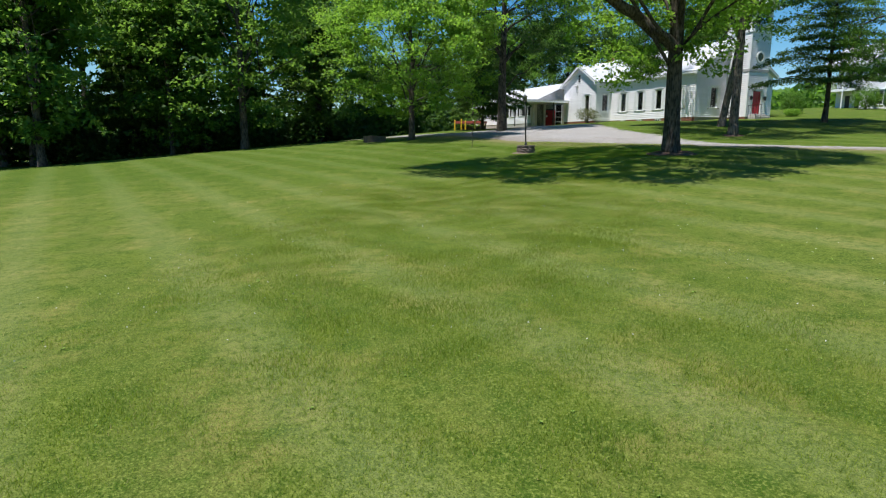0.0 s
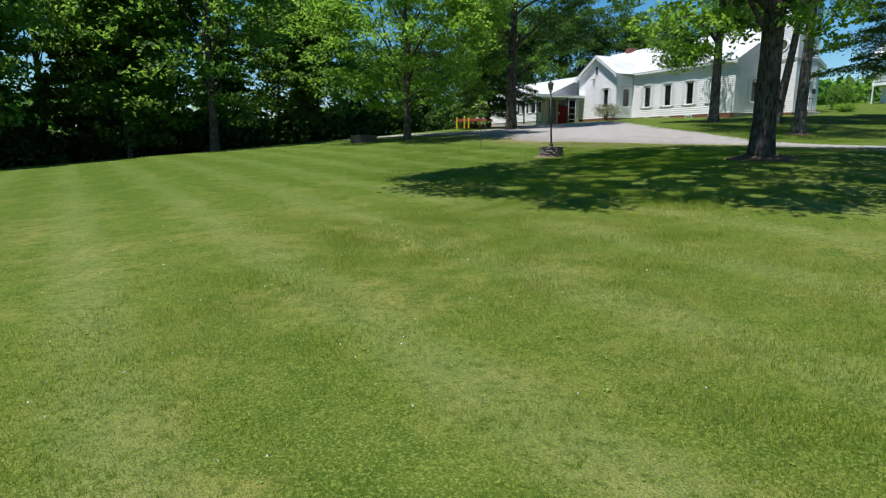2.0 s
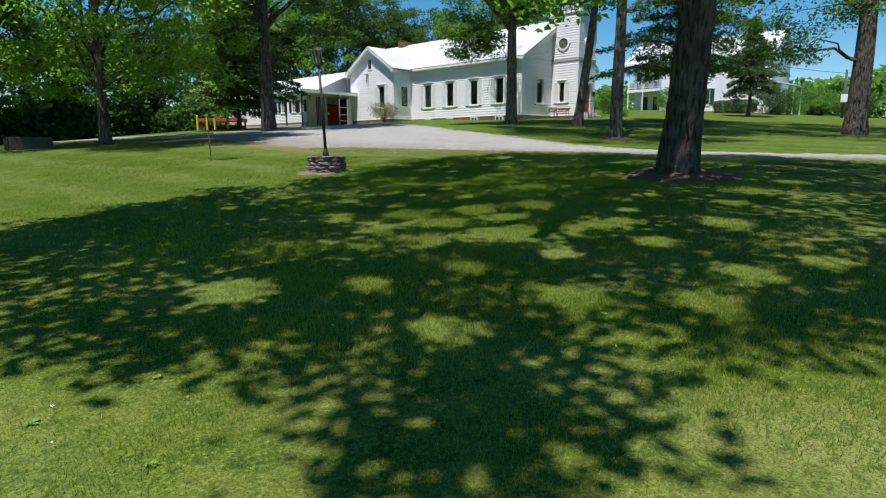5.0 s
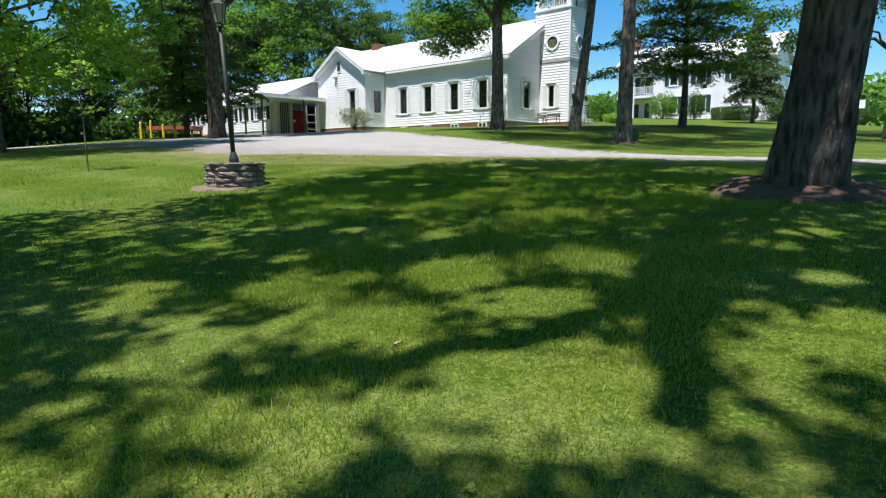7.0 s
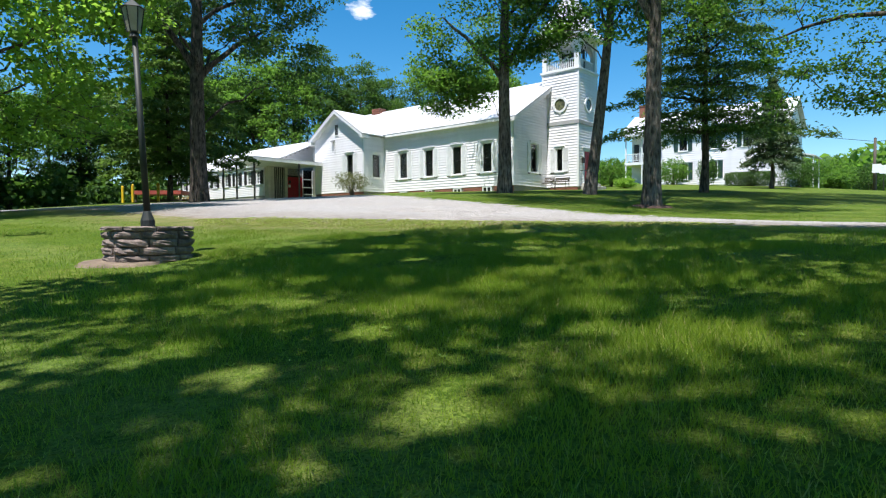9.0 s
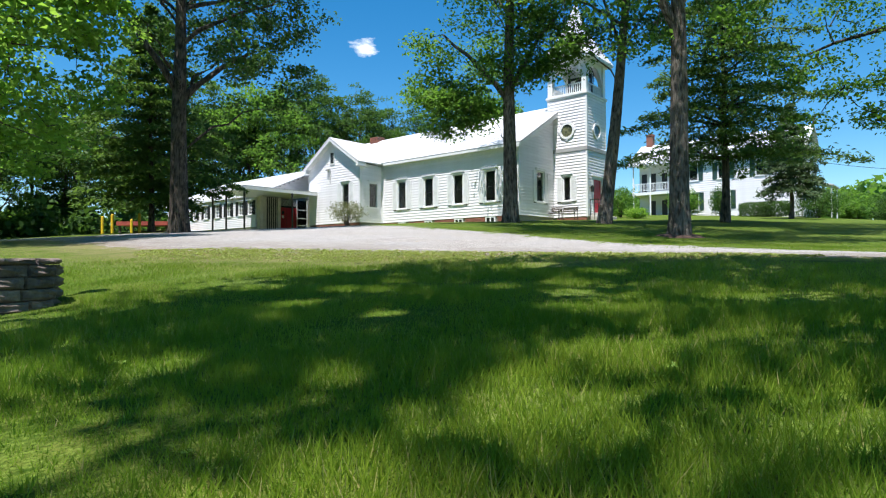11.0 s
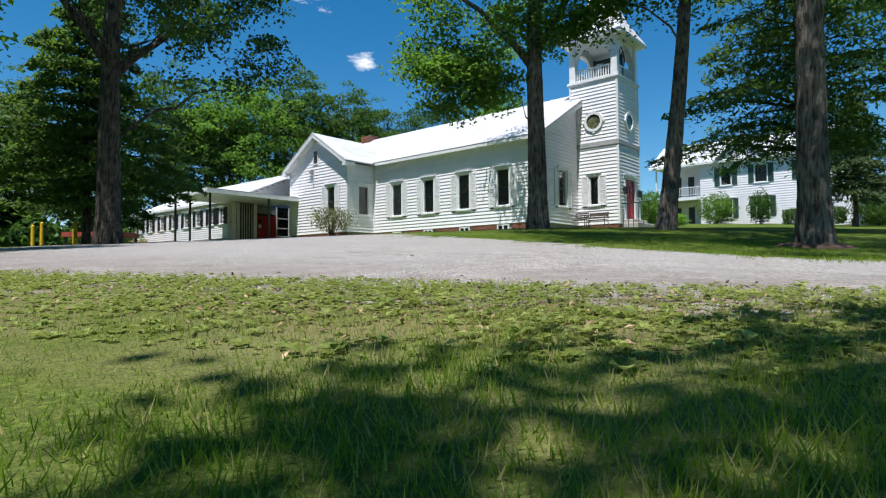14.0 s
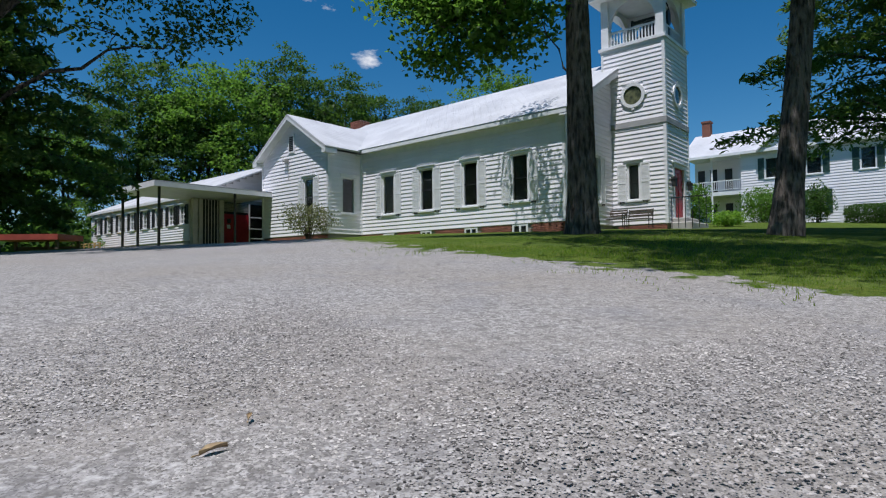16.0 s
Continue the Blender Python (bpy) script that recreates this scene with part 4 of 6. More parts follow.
def clapboards(parent, axis, at, out, lo, hi, z0, z1, openings, mat, step=0.19, gable=None):
    """Courses of clapboards proud of a wall, cut at openings. gable: (left rise, apex place, apex height) limits them to the roof's slope."""
    z = z0
    cache = {}
    while z < z1 - 0.02:
        top = min(z + step, z1)
        a0, b0 = lo, hi
        if gable:
            zl, pa, zp = gable
            if top > zl:
                f = min((top - zl) / (zp - zl), 1)
                a0, b0 = lo + (pa - lo) * f, hi + (pa - hi) * f
        runs = [(a0, b0)]
        for o in openings:
            if o[2] < top - 0.01 and o[3] > z + 0.01:
                runs = [r for a, b in runs for r in ((a, min(b, o[0])), (max(a, o[1]), b)) if r[1] - r[0] > 0.02]
        for a, b in runs:
            key = (round(b - a, 3), round(top - z, 3))
            if key not in cache:
                h, w = top - z, b - a
                bot, lip = 0.036, 0.006
                prof = [(0.0, 0.0), (bot, 0.0), (bot, 0.012), (lip, h), (0.0, h)]
                vs, fs = [], []
                for s in (0, w):
                    for o_, q in prof:
                        vs.append((s, o_, q))
                n = len(prof)
                fs = [tuple(range(n)), tuple(range(2 * n - 1, n - 1, -1))]
                fs += [(i, n + i, n + (i + 1) % n, (i + 1) % n) for i in range(n)]
                if axis == "x":
                    vs = [(o_ * out, s, q) for s, o_, q in vs]
                else:
                    vs = [(s, o_ * out, q) for s, o_, q in vs]
                bmx = bmesh.new()
                bv = [bmx.verts.new(v) for v in vs]
                for f in fs:
                    bmx.faces.new([bv[i] for i in f])
                bmesh.ops.recalc_face_normals(bmx, faces=bmx.faces)
                me = bpy.data.meshes.new("board")
                bmx.to_mesh(me)
                bmx.free()
                me.materials.append(mat)
                cache[key] = me
            ob = new("board", cache[key])
            ob.parent = parent
            ob.location = (at, a, z) if axis == "x" else (a, at, z)
        z += step


def plate(axis, at, out, a, b, z0, z1, d0, d1):
    """Extents of a box against a wall: along it from a to b, standing off it from d0 to d1."""
    p, q = sorted((at + out * d0, at + out * d1))
    return (p, q, a, b, z0, z1) if axis == "x" else (a, b, p, q, z0, z1)


def window(parent, axis, at, out, a, b, z0, z1, shutters=0.45, head=0.12, label="", rows=2, shutter_mat=None):
    """A sash window in its opening: frame, sill, sashes, panes, and shutters laid open on the wall."""
    w = part("window", boxes(plate(axis, at, out, a, a + 0.07, z0, z1, -0.10, 0.0), plate(axis, at, out, b - 0.07, b, z0, z1, -0.10, 0.0), plate(axis, at, out, a + 0.07, b - 0.07, z1 - 0.07, z1, -0.10, 0.0), plate(axis, at, out, a + 0.07, b - 0.07, z0, z0 + 0.07, -0.10, 0.0)), M_TRIM, parent, label)
    zm = (z0 + z1) / 2
    part("sash_rail", boxes(plate(axis, at, out, a + 0.07, b - 0.07, zm - 0.025, zm + 0.025, -0.085, -0.045)), M_DARK, w)
    for p, q in ((z0 + 0.07, zm - 0.025), (zm + 0.025, z1 - 0.07)):
        part("pane", boxes(plate(axis, at, out, a + 0.07, b - 0.07, p, q, -0.075, -0.068)), M_GLASS, w)
        # dark sheet stands in for the unlit room behind the glass
        part("room_sheet", boxes(plate(axis, at, out, a + 0.08, b - 0.08, p, q, -0.14, -0.125)), M_UNLIT, w)
    part("head_trim", boxes(plate(axis, at, out, a - 0.12, b + 0.12, z1, z1 + head, -0.02, 0.07), plate(axis, at, out, a - 0.17, b + 0.17, z1 + head, z1 + head + 0.04, -0.02, 0.11)), M_TRIM, w)
    part("sill", boxes(plate(axis, at, out, a - 0.10, b + 0.10, z0 - 0.06, z0, -0.08, 0.09)), M_TRIM, w)
    if shutters:
        for s0, s1 in ((a - 0.03 - shutters, a - 0.03), (b + 0.03, b + 0.03 + shutters)):
            bm = boxes(plate(axis, at, out, s0, s0 + 0.06, z0 - 0.02, z1, 0.03, 0.065), plate(axis, at, out, s1 - 0.06, s1, z0 - 0.02, z1, 0.03, 0.065))
            for p, q in ((z0 - 0.02, z0 + 0.08), (zm - 0.05, zm + 0.05), (z1 - 0.08, z1)):
                box(bm, *plate(axis, at, out, s0 + 0.06, s1 - 0.06, p, q, 0.03, 0.062))
            k = z0 + 0.09
            while k < z1 - 0.09:
                if not zm - 0.06 < k < zm + 0.05:
                    box(bm, *plate(axis, at, out, s0 + 0.06, s1 - 0.06, k, k + 0.035, 0.032, 0.050))
                k += 0.05
            box(bm, *plate(axis, at, out, s0 + 0.04, s1 - 0.04, z0 - 0.01, z1 - 0.01, 0.0305, 0.036))
            part("shutter", bm, shutter_mat or M_TRIM, w)
            if not shutter_mat:
                c = (s0 + s1) / 2
                part("shutter_catch", boxes(plate(axis, at, out, c - 0.10, c + 0.10, z0 - 0.08, z0 - 0.055, 0.03, 0.07), plate(axis, at, out, c - 0.10, c - 0.07, z0 - 0.11, z0 - 0.03, 0.03, 0.07), plate(axis, at, out, c + 0.07, c + 0.10, z0 - 0.11, z0 - 0.03, 0.03, 0.07)), M_DARK, w)
    return w


T = 0.2  # wall thickness
EAVE = 4.60
W1, W2, W3, W4 = (9.60, 10.46, 1.15, 3.17), (6.98, 7.84, 1.15, 3.17), (4.34, 5.20, 1.15, 3.17), (1.70, 2.56, 1.15, 3.17)
main_windows = [W1, W2, W3, W4]
wall = part("wall", wall_solid(bmesh.new(), "y", 0.0, -T, 0.0, 12.1, 0.2, EAVE, main_windows), M_SIDING, church)
clapboards(wall, "y", 0.0, 1, 0.0, 12.1, 0.22, EAVE - 0.1, main_windows, M_SIDING)
for a, b, z0, z1 in main_windows:
    window(church, "y", 0.0, 1, a, b, z0, z1)

# front gable of the nave
front_open = [(-3.0, -2.1, 1.15, 3.17)]
bm = wall_solid(bmesh.new(), "x", 0.0, T, -11.4, -T, 0.2, EAVE, front_open)
prism(bm, [(-11.4, EAVE), (0.0, EAVE), (-5.7, EAVE + 3.18)], "x", 0.0, T)
wall = part("wall", bm, M_SIDING, church)
clapboards(wall, "x", 0.0, -1, -4.25, 0.0, 0.22, 4.55, front_open, M_SIDING)
clapboards(wall, "x", 0.0, -1, -11.4, -7.15, 0.22, 4.55, [], M_SIDING)
clapboards(wall, "x", 0.0, -1, -11.4, 0.0, 4.59, 7.6, [], M_SIDING, gable=(EAVE, -5.7, EAVE + 3.18))
window(church, "x", 0.0, -1, *front_open[0])
# far side and back of the nave
part("wall", boxes((0.0, 21.5, -11.4, -11.4 + T, 0.2, EAVE)), M_SIDING, church)
bm = boxes((21.3, 21.5, -11.2, -T, 0.2, EAVE))
prism(bm, [(-11.4, EAVE), (0.0, EAVE), (-5.7, EAVE + 3.18)], "x", 21.3, 21.5)
part("wall", bm, M_SIDING, church)

# wing
WY, WX0, WX1 = 2.2, 12.1, 18.0
wing_open = [(13.28, 14.10, 1.22, 3.16)]
bm = wall_solid(bmesh.new(), "y", WY, -T, WX0, WX1, 0.2, 4.45, wing_open)
prism(bm, [(WX0, 4.45), (WX1, 4.45), (15.05, 6.5)], "y", WY - T, WY)
wall = part("wall", bm, M_SIDING, church)
clapboards(wall, "y", WY, 1, WX0, WX1, 0.22, 6.35, wing_open, M_SIDING, gable=(4.45, 15.05, 6.5))
window(church, "y", WY, 1, *wing_open[0])
side_open = [(0.45, 1.33, 1.28, 3.15)]
wall = part("wall", wall_solid(bmesh.new(), "x", WX0, T, 0.0, WY - T, 0.2, 4.45, side_open), M_SIDING, church)
clapboards(wall, "x", WX0, -1, 0.0, WY, 0.22, 4.4, side_open, M_SIDING)
window(church, "x", WX0, -1, *side_open[0], shutters=0)
part("wall", boxes((WX1 - T, WX1, -0.2, WY - T, 0.2, 4.45)), M_SIDING, church)
part("gable_vent", boxes((14.90, 14.97, WY, WY + 0.07, 4.68, 5.68), (15.37, 15.44, WY, WY + 0.07, 4.68, 5.68), (14.97, 15.37, WY, WY + 0.07, 5.58, 5.68), (14.97, 15.37, WY, WY + 0.07, 4.68, 4.76), (14.97, 15.37, WY + 0.032, WY + 0.045, 4.76, 5.58)), M_TRIM, church)
bm = bmesh.new()
for k in range(8):
    box(bm, 14.98, 15.36, WY + 0.047, WY + 0.058, 4.78 + 0.1 * k, 4.86 + 0.1 * k)
part("louvre", bm, M_DARK, church, "dark louvre slats")

# corner boards
for x0, x1, y0, y1, z1 in ((-0.04, 0.10, 0.0, 0.045, EAVE - 0.1), (-0.045, 0.0, -0.12, 0.045, EAVE - 0.1), (WX0 - 0.04, WX0 + 0.1, WY, WY + 0.045, 4.4), (WX0 - 0.045, WX0, WY - 0.12, WY + 0.045, 4.4), (WX1 - 0.12, WX1, WY, WY + 0.045, 4.4), (WX0 - 0.12, WX0, 0.0, 0.045, EAVE - 0.1)):
    part("corner_board", boxes((x0, x1, y0, y1, 0.2, z1)), M_TRIM, church)

# roofs
def roof_slab(bm, axis, a, b, p0, q0, p1, q1, thick=0.10):
    """A roof plane from its eave (p0, q0) to its ridge (p1, q1), drawn out along an axis."""
    n = Vector((-(q1 - q0), p1 - p0)).normalized()
    if n.y < 0:
        n = -n
    o = [(p0, q0), (p1, q1), (p1 - n.x * thick, q1 - n.y * thick), (p0 - n.x * thick, q0 - n.y * thick)]
    return prism(bm, o, axis, a, b)


RIDGE = 8.12
part("roof", roof_slab(bmesh.new(), "x", -0.4, 21.9, 0.42, 4.63, -5.7, RIDGE), M_ROOF, church, "white metal roof")
part("roof", roof_slab(bmesh.new(), "x", -0.4, 21.9, -11.82, 4.63, -5.7, RIDGE), M_ROOF, church, "white metal roof")
part("roof", roof_slab(bmesh.new(), "y", -3.6, WY + 0.42, 11.78, 4.56, 15.05, 6.70), M_ROOF, church, "white metal roof")
part("roof", roof_slab(bmesh.new(), "y", -3.6, WY + 0.42, 18.4, 4.50, 15.05, 6.70), M_ROOF, church, "white metal roof")
# eave boxing and rakes
part("soffit", boxes((-0.1, 11.6, 0.0, 0.36, EAVE - 0.16, EAVE - 0.12), (-0.3, 11.6, 0.33, 0.40, EAVE - 0.18, EAVE - 0.02)), M_TRIM, church)
part("frieze_board", boxes((0.0, 12.0, 0.031, 0.055, EAVE - 0.42, EAVE - 0.16)), M_TRIM, church)
for s in (1, -1):
    bm = bmesh.new()
    x_e, x_r = (11.80, 15.05) if s == 1 else (18.38, 15.05)
    prism(bm, [(x_e, 4.26), (x_e, 4.47), (x_r, 6.61), (x_r, 6.40)], "y", WY + 0.36, WY + 0.41)
    prism(bm, [(x_e, 4.22), (x_e, 4.28), (x_r, 6.42), (x_r, 6.36)], "y", WY, WY + 0.36)
    part("rake_board", bm, M_TRIM, church)
for s in (1, -1):
    y_e = 0.40 if s == 1 else -11.80
    bm = bmesh.new()
    prism(bm, [(y_e, 4.36), (y_e, 4.57), (-5.7, 7.96), (-5.7, 7.75)], "x", -0.39, -0.34)
    prism(bm, [(y_e, 4.32), (y_e, 4.38), (-5.7, 7.77), (-5.7, 7.71)], "x", -0.34, 0.0)
    part("rake_board", bm, M_TRIM, church)
part("eave_return", boxes((11.8, 12.1, WY - 0.35, WY + 0.40, 4.24, 4.46)), M_TRIM, church)
part("eave_return", boxes((18.0, 18.4, WY - 0.35, WY + 0.40, 4.24, 4.44)), M_TRIM, church)

# tower
TX0, TX1, TY0, TY1 = -2.44, 0.40, -7.1, -4.3
TOP = 8.25
tw = [(-1.28, -0.71, 1.28, 2.92)]
bm = wall_solid(bmesh.new(), "y", TY1, -T, TX0, TX1, 0.2, TOP, tw)
wall = part("wall", bm, M_SIDING, church)
for z0, z1 in ((0.22, 4.50), (4.78, TOP - 0.2)):
    clapboards(wall, "y", TY1, 1, TX0, TX1 if z0 > 1 else 0.0, z0, z1, tw + [(-1.50, -0.56, 5.47, 6.37)], M_SIDING)
window(church, "y", TY1, 1, *tw[0], shutters=0.42)
door_open = [(-6.37, -5.03, 0.5, 2.75)]
wall = part("wall", wall_solid(bmesh.new(), "x", TX0, T, TY0, TY1 - T, 0.2, TOP, door_open), M_SIDING, church)
for z0, z1 in ((0.22, 4.50), (4.78, TOP - 0.2)):
    clapboards(wall, "x", TX0, -1, TY0, TY1, z0, z1, door_open + [(-6.17, -5.23, 5.47, 6.37)], M_SIDING)
part("wall", boxes((TX0, TX1, TY0 - 0.0, TY0 + T, 0.2, TOP)), M_SIDING, church)
part("wall", boxes((TX1 - T, TX1, TY0 + T, TY1 - T, 4.0, TOP)), M_SIDING, church)
part("belt_board", boxes((TX0 - 0.07, TX1 + 0.02, TY1, TY1 + 0.07, 4.52, 4.76), (TX0 - 0.07, TX0, TY0, TY1, 4.52, 4.76)), M_BELT, church, "grey belt course round the tower")
for x0, x1, y0, y1 in ((TX0 - 0.045, TX0 + 0.09, TY1, TY1 + 0.045), (TX0 - 0.045, TX0, TY1 - 0.10, TY1), (TX0 - 0.045, TX0, TY0, TY0 + 0.1), (TX1 - 0.1, TX1, TY1, TY1 + 0.045)):
    for z0, z1 in ((0.2, 4.51), (4.77, TOP - 0.2)):
        part("corner_board", boxes((x0, x1, y0, y1, max(z0, 0.2 if x1 < 0.3 else 6.0), z1)) if z1 > 6 or x1 < 0.3 else boxes((x0, x1, y0, y1, 4.4, z1)), M_TRIM, church)


def round_window(parent, axis, at, out, c, z, r):
    def ring(r0, r1, d0, d1, n=28):
        bm = bmesh.new()
        loops = []
        for rr, d in ((r0, d0), (r1, d0), (r1, d1), (r0, d1)):
            loop = []
            for k in range(n):
                w = math.tau * k / n
                p, q = c + rr * math.cos(w), z + rr * math.sin(w)
                loop.append(bm.verts.new((at + out * d, p, q) if axis == "x" else (p, at + out * d, q)))
            loops.append(loop)
        for i in range(4):
            for k in range(n):
                bm.faces.new((loops[i][k], loops[i][(k + 1) % n], loops[(i + 1) % 4][(k + 1) % n], loops[(i + 1) % 4][k]))
        return bm
    w = part("round_window", ring(r - 0.07, r + 0.07, 0.0, 0.09), M_TRIM, parent, "round window with stained glass")
    part("pane", ring(0.01, r - 0.06, 0.02, 0.04), M_STAINED, w, "olive-coloured stained glass")
    for k in range(4):
        a = math.tau * k / 4
        p, q = c + (r + 0.11) * math.cos(a), z + (r + 0.11) * math.sin(a)
        part("keystone", boxes(plate(axis, at, out, p - 0.06, p + 0.06, q - 0.06, q + 0.06, 0.0, 0.08), bevel=0.008), M_TRIM, w)


round_window(church, "y", TY1, 1, -1.05, 5.92, 0.48)
round_window(church, "x", TX0, -1, -5.70, 5.92, 0.48)

# belfry
bm = boxes((TX0 - 0.10, TX1 + 0.10, TY0 - 0.10, TY1 + 0.10, TOP - 0.05, TOP + 0.08), (TX0 - 0.04, TX1 + 0.04, TY0 - 0.04, TY1 + 0.04, TOP - 0.2, TOP - 0.05))
part("cornice", bm, M_TRIM, church)
ROOF_Z = 10.5
for px_, py_ in ((TX0, TY1 - 0.34), (TX1 - 0.34, TY1 - 0.34), (TX0, TY0), (TX1 - 0.34, TY0)):
    part("belfry_post", boxes((px_, px_ + 0.34, py_, py_ + 0.34, TOP + 0.08, ROOF_Z)), M_TRIM, church)


def arch(axis, at, depth, a, b, z_spring, z_top):
    """The board above an opening, with a round arch cut out of it."""
    c, r = (a + b) / 2, (b - a) / 2 - 0.05
    o = [(a, z_top), (a, z_spring), (c - r, z_spring)]
    o += [(c - r * math.cos(math.pi * k / 12), z_spring + min(r, z_top - z_spring - 0.12) * math.sin(math.pi * k / 12)) for k in range(1, 12)]
    o += [(c + r, z_spring), (b, z_spring), (b, z_top)]
    bm = bmesh.new()
    mid = [p for p in o[2:-2]]
    for p, q in zip(mid, mid[1:]):
        prism(bm, [p, q, (q[0], z_top), (p[0], z_top)], axis, at, at + depth)
    prism(bm, [(a, z_spring), (c - r, z_spring), (c - r, z_top), (a, z_top)], axis, at, at + depth)
    prism(bm, [(c + r, z_spring), (b, z_spring), (b, z_top), (c + r, z_top)], axis, at, at + depth)
    return bm


for axis, at, a, b in (("y", TY1 - 0.25, TX0 + 0.34, TX1 - 0.34), ("y", TY0 + 0.1, TX0 + 0.34, TX1 - 0.34), ("x", TX0 + 0.1, TY0 + 0.34, TY1 - 0.34), ("x", TX1 - 0.25, TY0 + 0.34, TY1 - 0.34)):
    part("arch_board", arch(axis, at, 0.15, a, b, 9.25, ROOF_Z), M_TRIM, church)
    at2 = at + 0.04
    rail = part("railing", boxes(plate(axis, at2, 1, a, b, TOP + 0.13, TOP + 0.19, 0, 0.07), plate(axis, at2, 1, a, b, TOP + 0.72, TOP + 0.80, 0, 0.08)), M_TRIM, church)
    n = 15
    for k in range(n):
        p = a + (b - a) * (k + 0.5) / n
        part("baluster", boxes(plate(axis, at2, 1, p - 0.025, p + 0.025, TOP + 0.19, TOP + 0.72, 0.01, 0.06)), M_TRIM, rail)
part("belfry_floor", boxes((TX0 + 0.02, TX1 - 0.02, TY0 + 0.02, TY1 - 0.02, TOP + 0.081, TOP + 0.10)), M_BELT, church)
bm = boxes((TX0 - 0.42, TX1 + 0.42, TY0 - 0.42, TY1 + 0.42, ROOF_Z, ROOF_Z + 0.14))
part("belfry_eave", bm, M_TRIM, church)
bm = bmesh.new()
cx_, cy_ = (TX0 + TX1) / 2, (TY0 + TY1) / 2
rings = []
for r, z in ((1.86, ROOF_Z + 0.145), (1.05, ROOF_Z + 1.5), (0.45, ROOF_Z + 3.0), (0.05, ROOF_Z + 4.3)):
    rings.append([bm.verts.new((cx_ + sx * r, cy_ + sy * r, z)) for sx, sy in ((-1, -1), (1, -1), (1, 1), (-1, 1))])
for lo, hi in zip(rings, rings[1:]):
    for k in range(4):
        bm.faces.new((lo[k], lo[(k + 1) % 4], hi[(k + 1) % 4], hi[k]))
bm.faces.new(rings[0][::-1])
bm.faces.new(rings[-1])
part("spire_roof", bm, M_ROOF, church, "white steep pyramid roof")
# bell with its wheel, hung in the belfry
bell = thing("bell", CHURCH @ pose(cx_ - 0.42, cy_ + 0.25, TOP + 0.10) @ Matrix.Scale(1.3, 4), "dark cast-iron bell with a wheel in the belfry", "bell")
bm = bmesh.new()
prof = [(0.50, 0.25), (0.44, 0.34), (0.34, 0.55), (0.28, 0.78), (0.20, 0.88), (0.03, 0.92)]
loops = [[bm.verts.new((r * math.cos(math.tau * k / 20), r * math.sin(math.tau * k / 20), z)) for k in range(20)] for r, z in prof]
for lo, hi in zip(loops, loops[1:]):
    for k in range(20):
        bm.faces.new((lo[k], lo[(k + 1) % 20], hi[(k + 1) % 20], hi[k]))
part("bell_body", bm, M_DARK, bell, smooth=True)
part("yoke", boxes((-0.62, 0.62, -0.05, 0.05, 0.92, 1.02), (-0.66, -0.58, -0.07, 0.07, 0.0, 1.06), (0.58, 0.66, -0.07, 0.07, 0.0, 1.06)), M_DARK, bell)
v_, f_ = [], []
tube(v_, f_, [(-0.52, 0.5 * math.cos(math.tau * k / 18), 0.97 + 0.5 * math.sin(math.tau * k / 18)) for k in range(19)], [0.025] * 19, 6)
for k in range(4):
    w = math.pi * k / 4
    tube(v_, f_, [(-0.52, 0.5 * math.cos(w), 0.97 + 0.5 * math.sin(w)), (-0.52, -0.5 * math.cos(w), 0.97 - 0.5 * math.sin(w))], [0.018, 0.018], 5)
part("wheel", mesh_of("wheel", v_, f_, M_DARK), M_DARK, bell)

# tower door with its lamps and steps
door = part("door", boxes((TX0 + 0.04, TX0 + 0.09, -6.29, -5.11, 0.52, 2.67)), M_RED, church, "red panelled front door")
for y0 in (-6.20, -5.64):
    for z0, z1 in ((0.66, 1.15), (1.25, 1.75), (1.85, 2.5)):
        part("door_panel", boxes((TX0 + 0.02, TX0 + 0.04, y0, y0 + 0.44, z0, z1), bevel=0.008), M_RED, door)
part("door_handle", boxes((TX0 - 0.03, TX0 + 0.04, -5.24, -5.20, 1.48, 1.62)), M_BLACKMETAL, door)
part("door_frame", boxes((TX0 - 0.06, TX0 + 0.02, -6.47, -6.30, 0.45, 2.75), (TX0 - 0.06, TX0 + 0.02, -5.10, -4.93, 0.45, 2.75), (TX0 - 0.06, TX0 + 0.02, -6.47, -4.93, 2.68, 2.86), (TX0 - 0.12, TX0 + 0.02, -6.55, -4.85, 2.86, 2.92)), M_TRIM, church)
for y0 in (-6.78, -4.74):
    bm = boxes((TX0 - 0.10, TX0 - 0.03, y0 - 0.03, y0 + 0.03, 2.0, 2.2), (TX0 - 0.24, TX0 - 0.08, y0 - 0.08, y0 + 0.08, 1.80, 2.08), (TX0 - 0.26, TX0 - 0.06, y0 - 0.10, y0 + 0.10, 2.08, 2.14), (TX0 - 0.20, TX0 - 0.12, y0 - 0.04, y0 + 0.04, 2.14, 2.22))
    part("wall_lantern", bm, M_BLACKMETAL, church, "black lantern beside the door")
for k in range(2):
    part("step", boxes((TX0 - 0.30 * (k + 1) - 0.3, TX0 + 0.0, -6.6 - 0.2 * k, -4.8 + 0.2 * k, -0.6, 0.44 - 0.20 * k), bevel=0.03), M_CONC, church, "worn stone step")
rail = part("handrail", boxes((TX0 - 1.5, TX0 - 0.05, -4.60, -4.56, 1.26, 1.30)), M_BLACKMETAL, church)
for k in range(6):
    x0 = TX0 - 1.48 + 0.28 * k
    part("handrail_bar", boxes((x0, x0 + 0.025, -4.592, -4.567, 0.0, 1.26)), M_BLACKMETAL, rail)

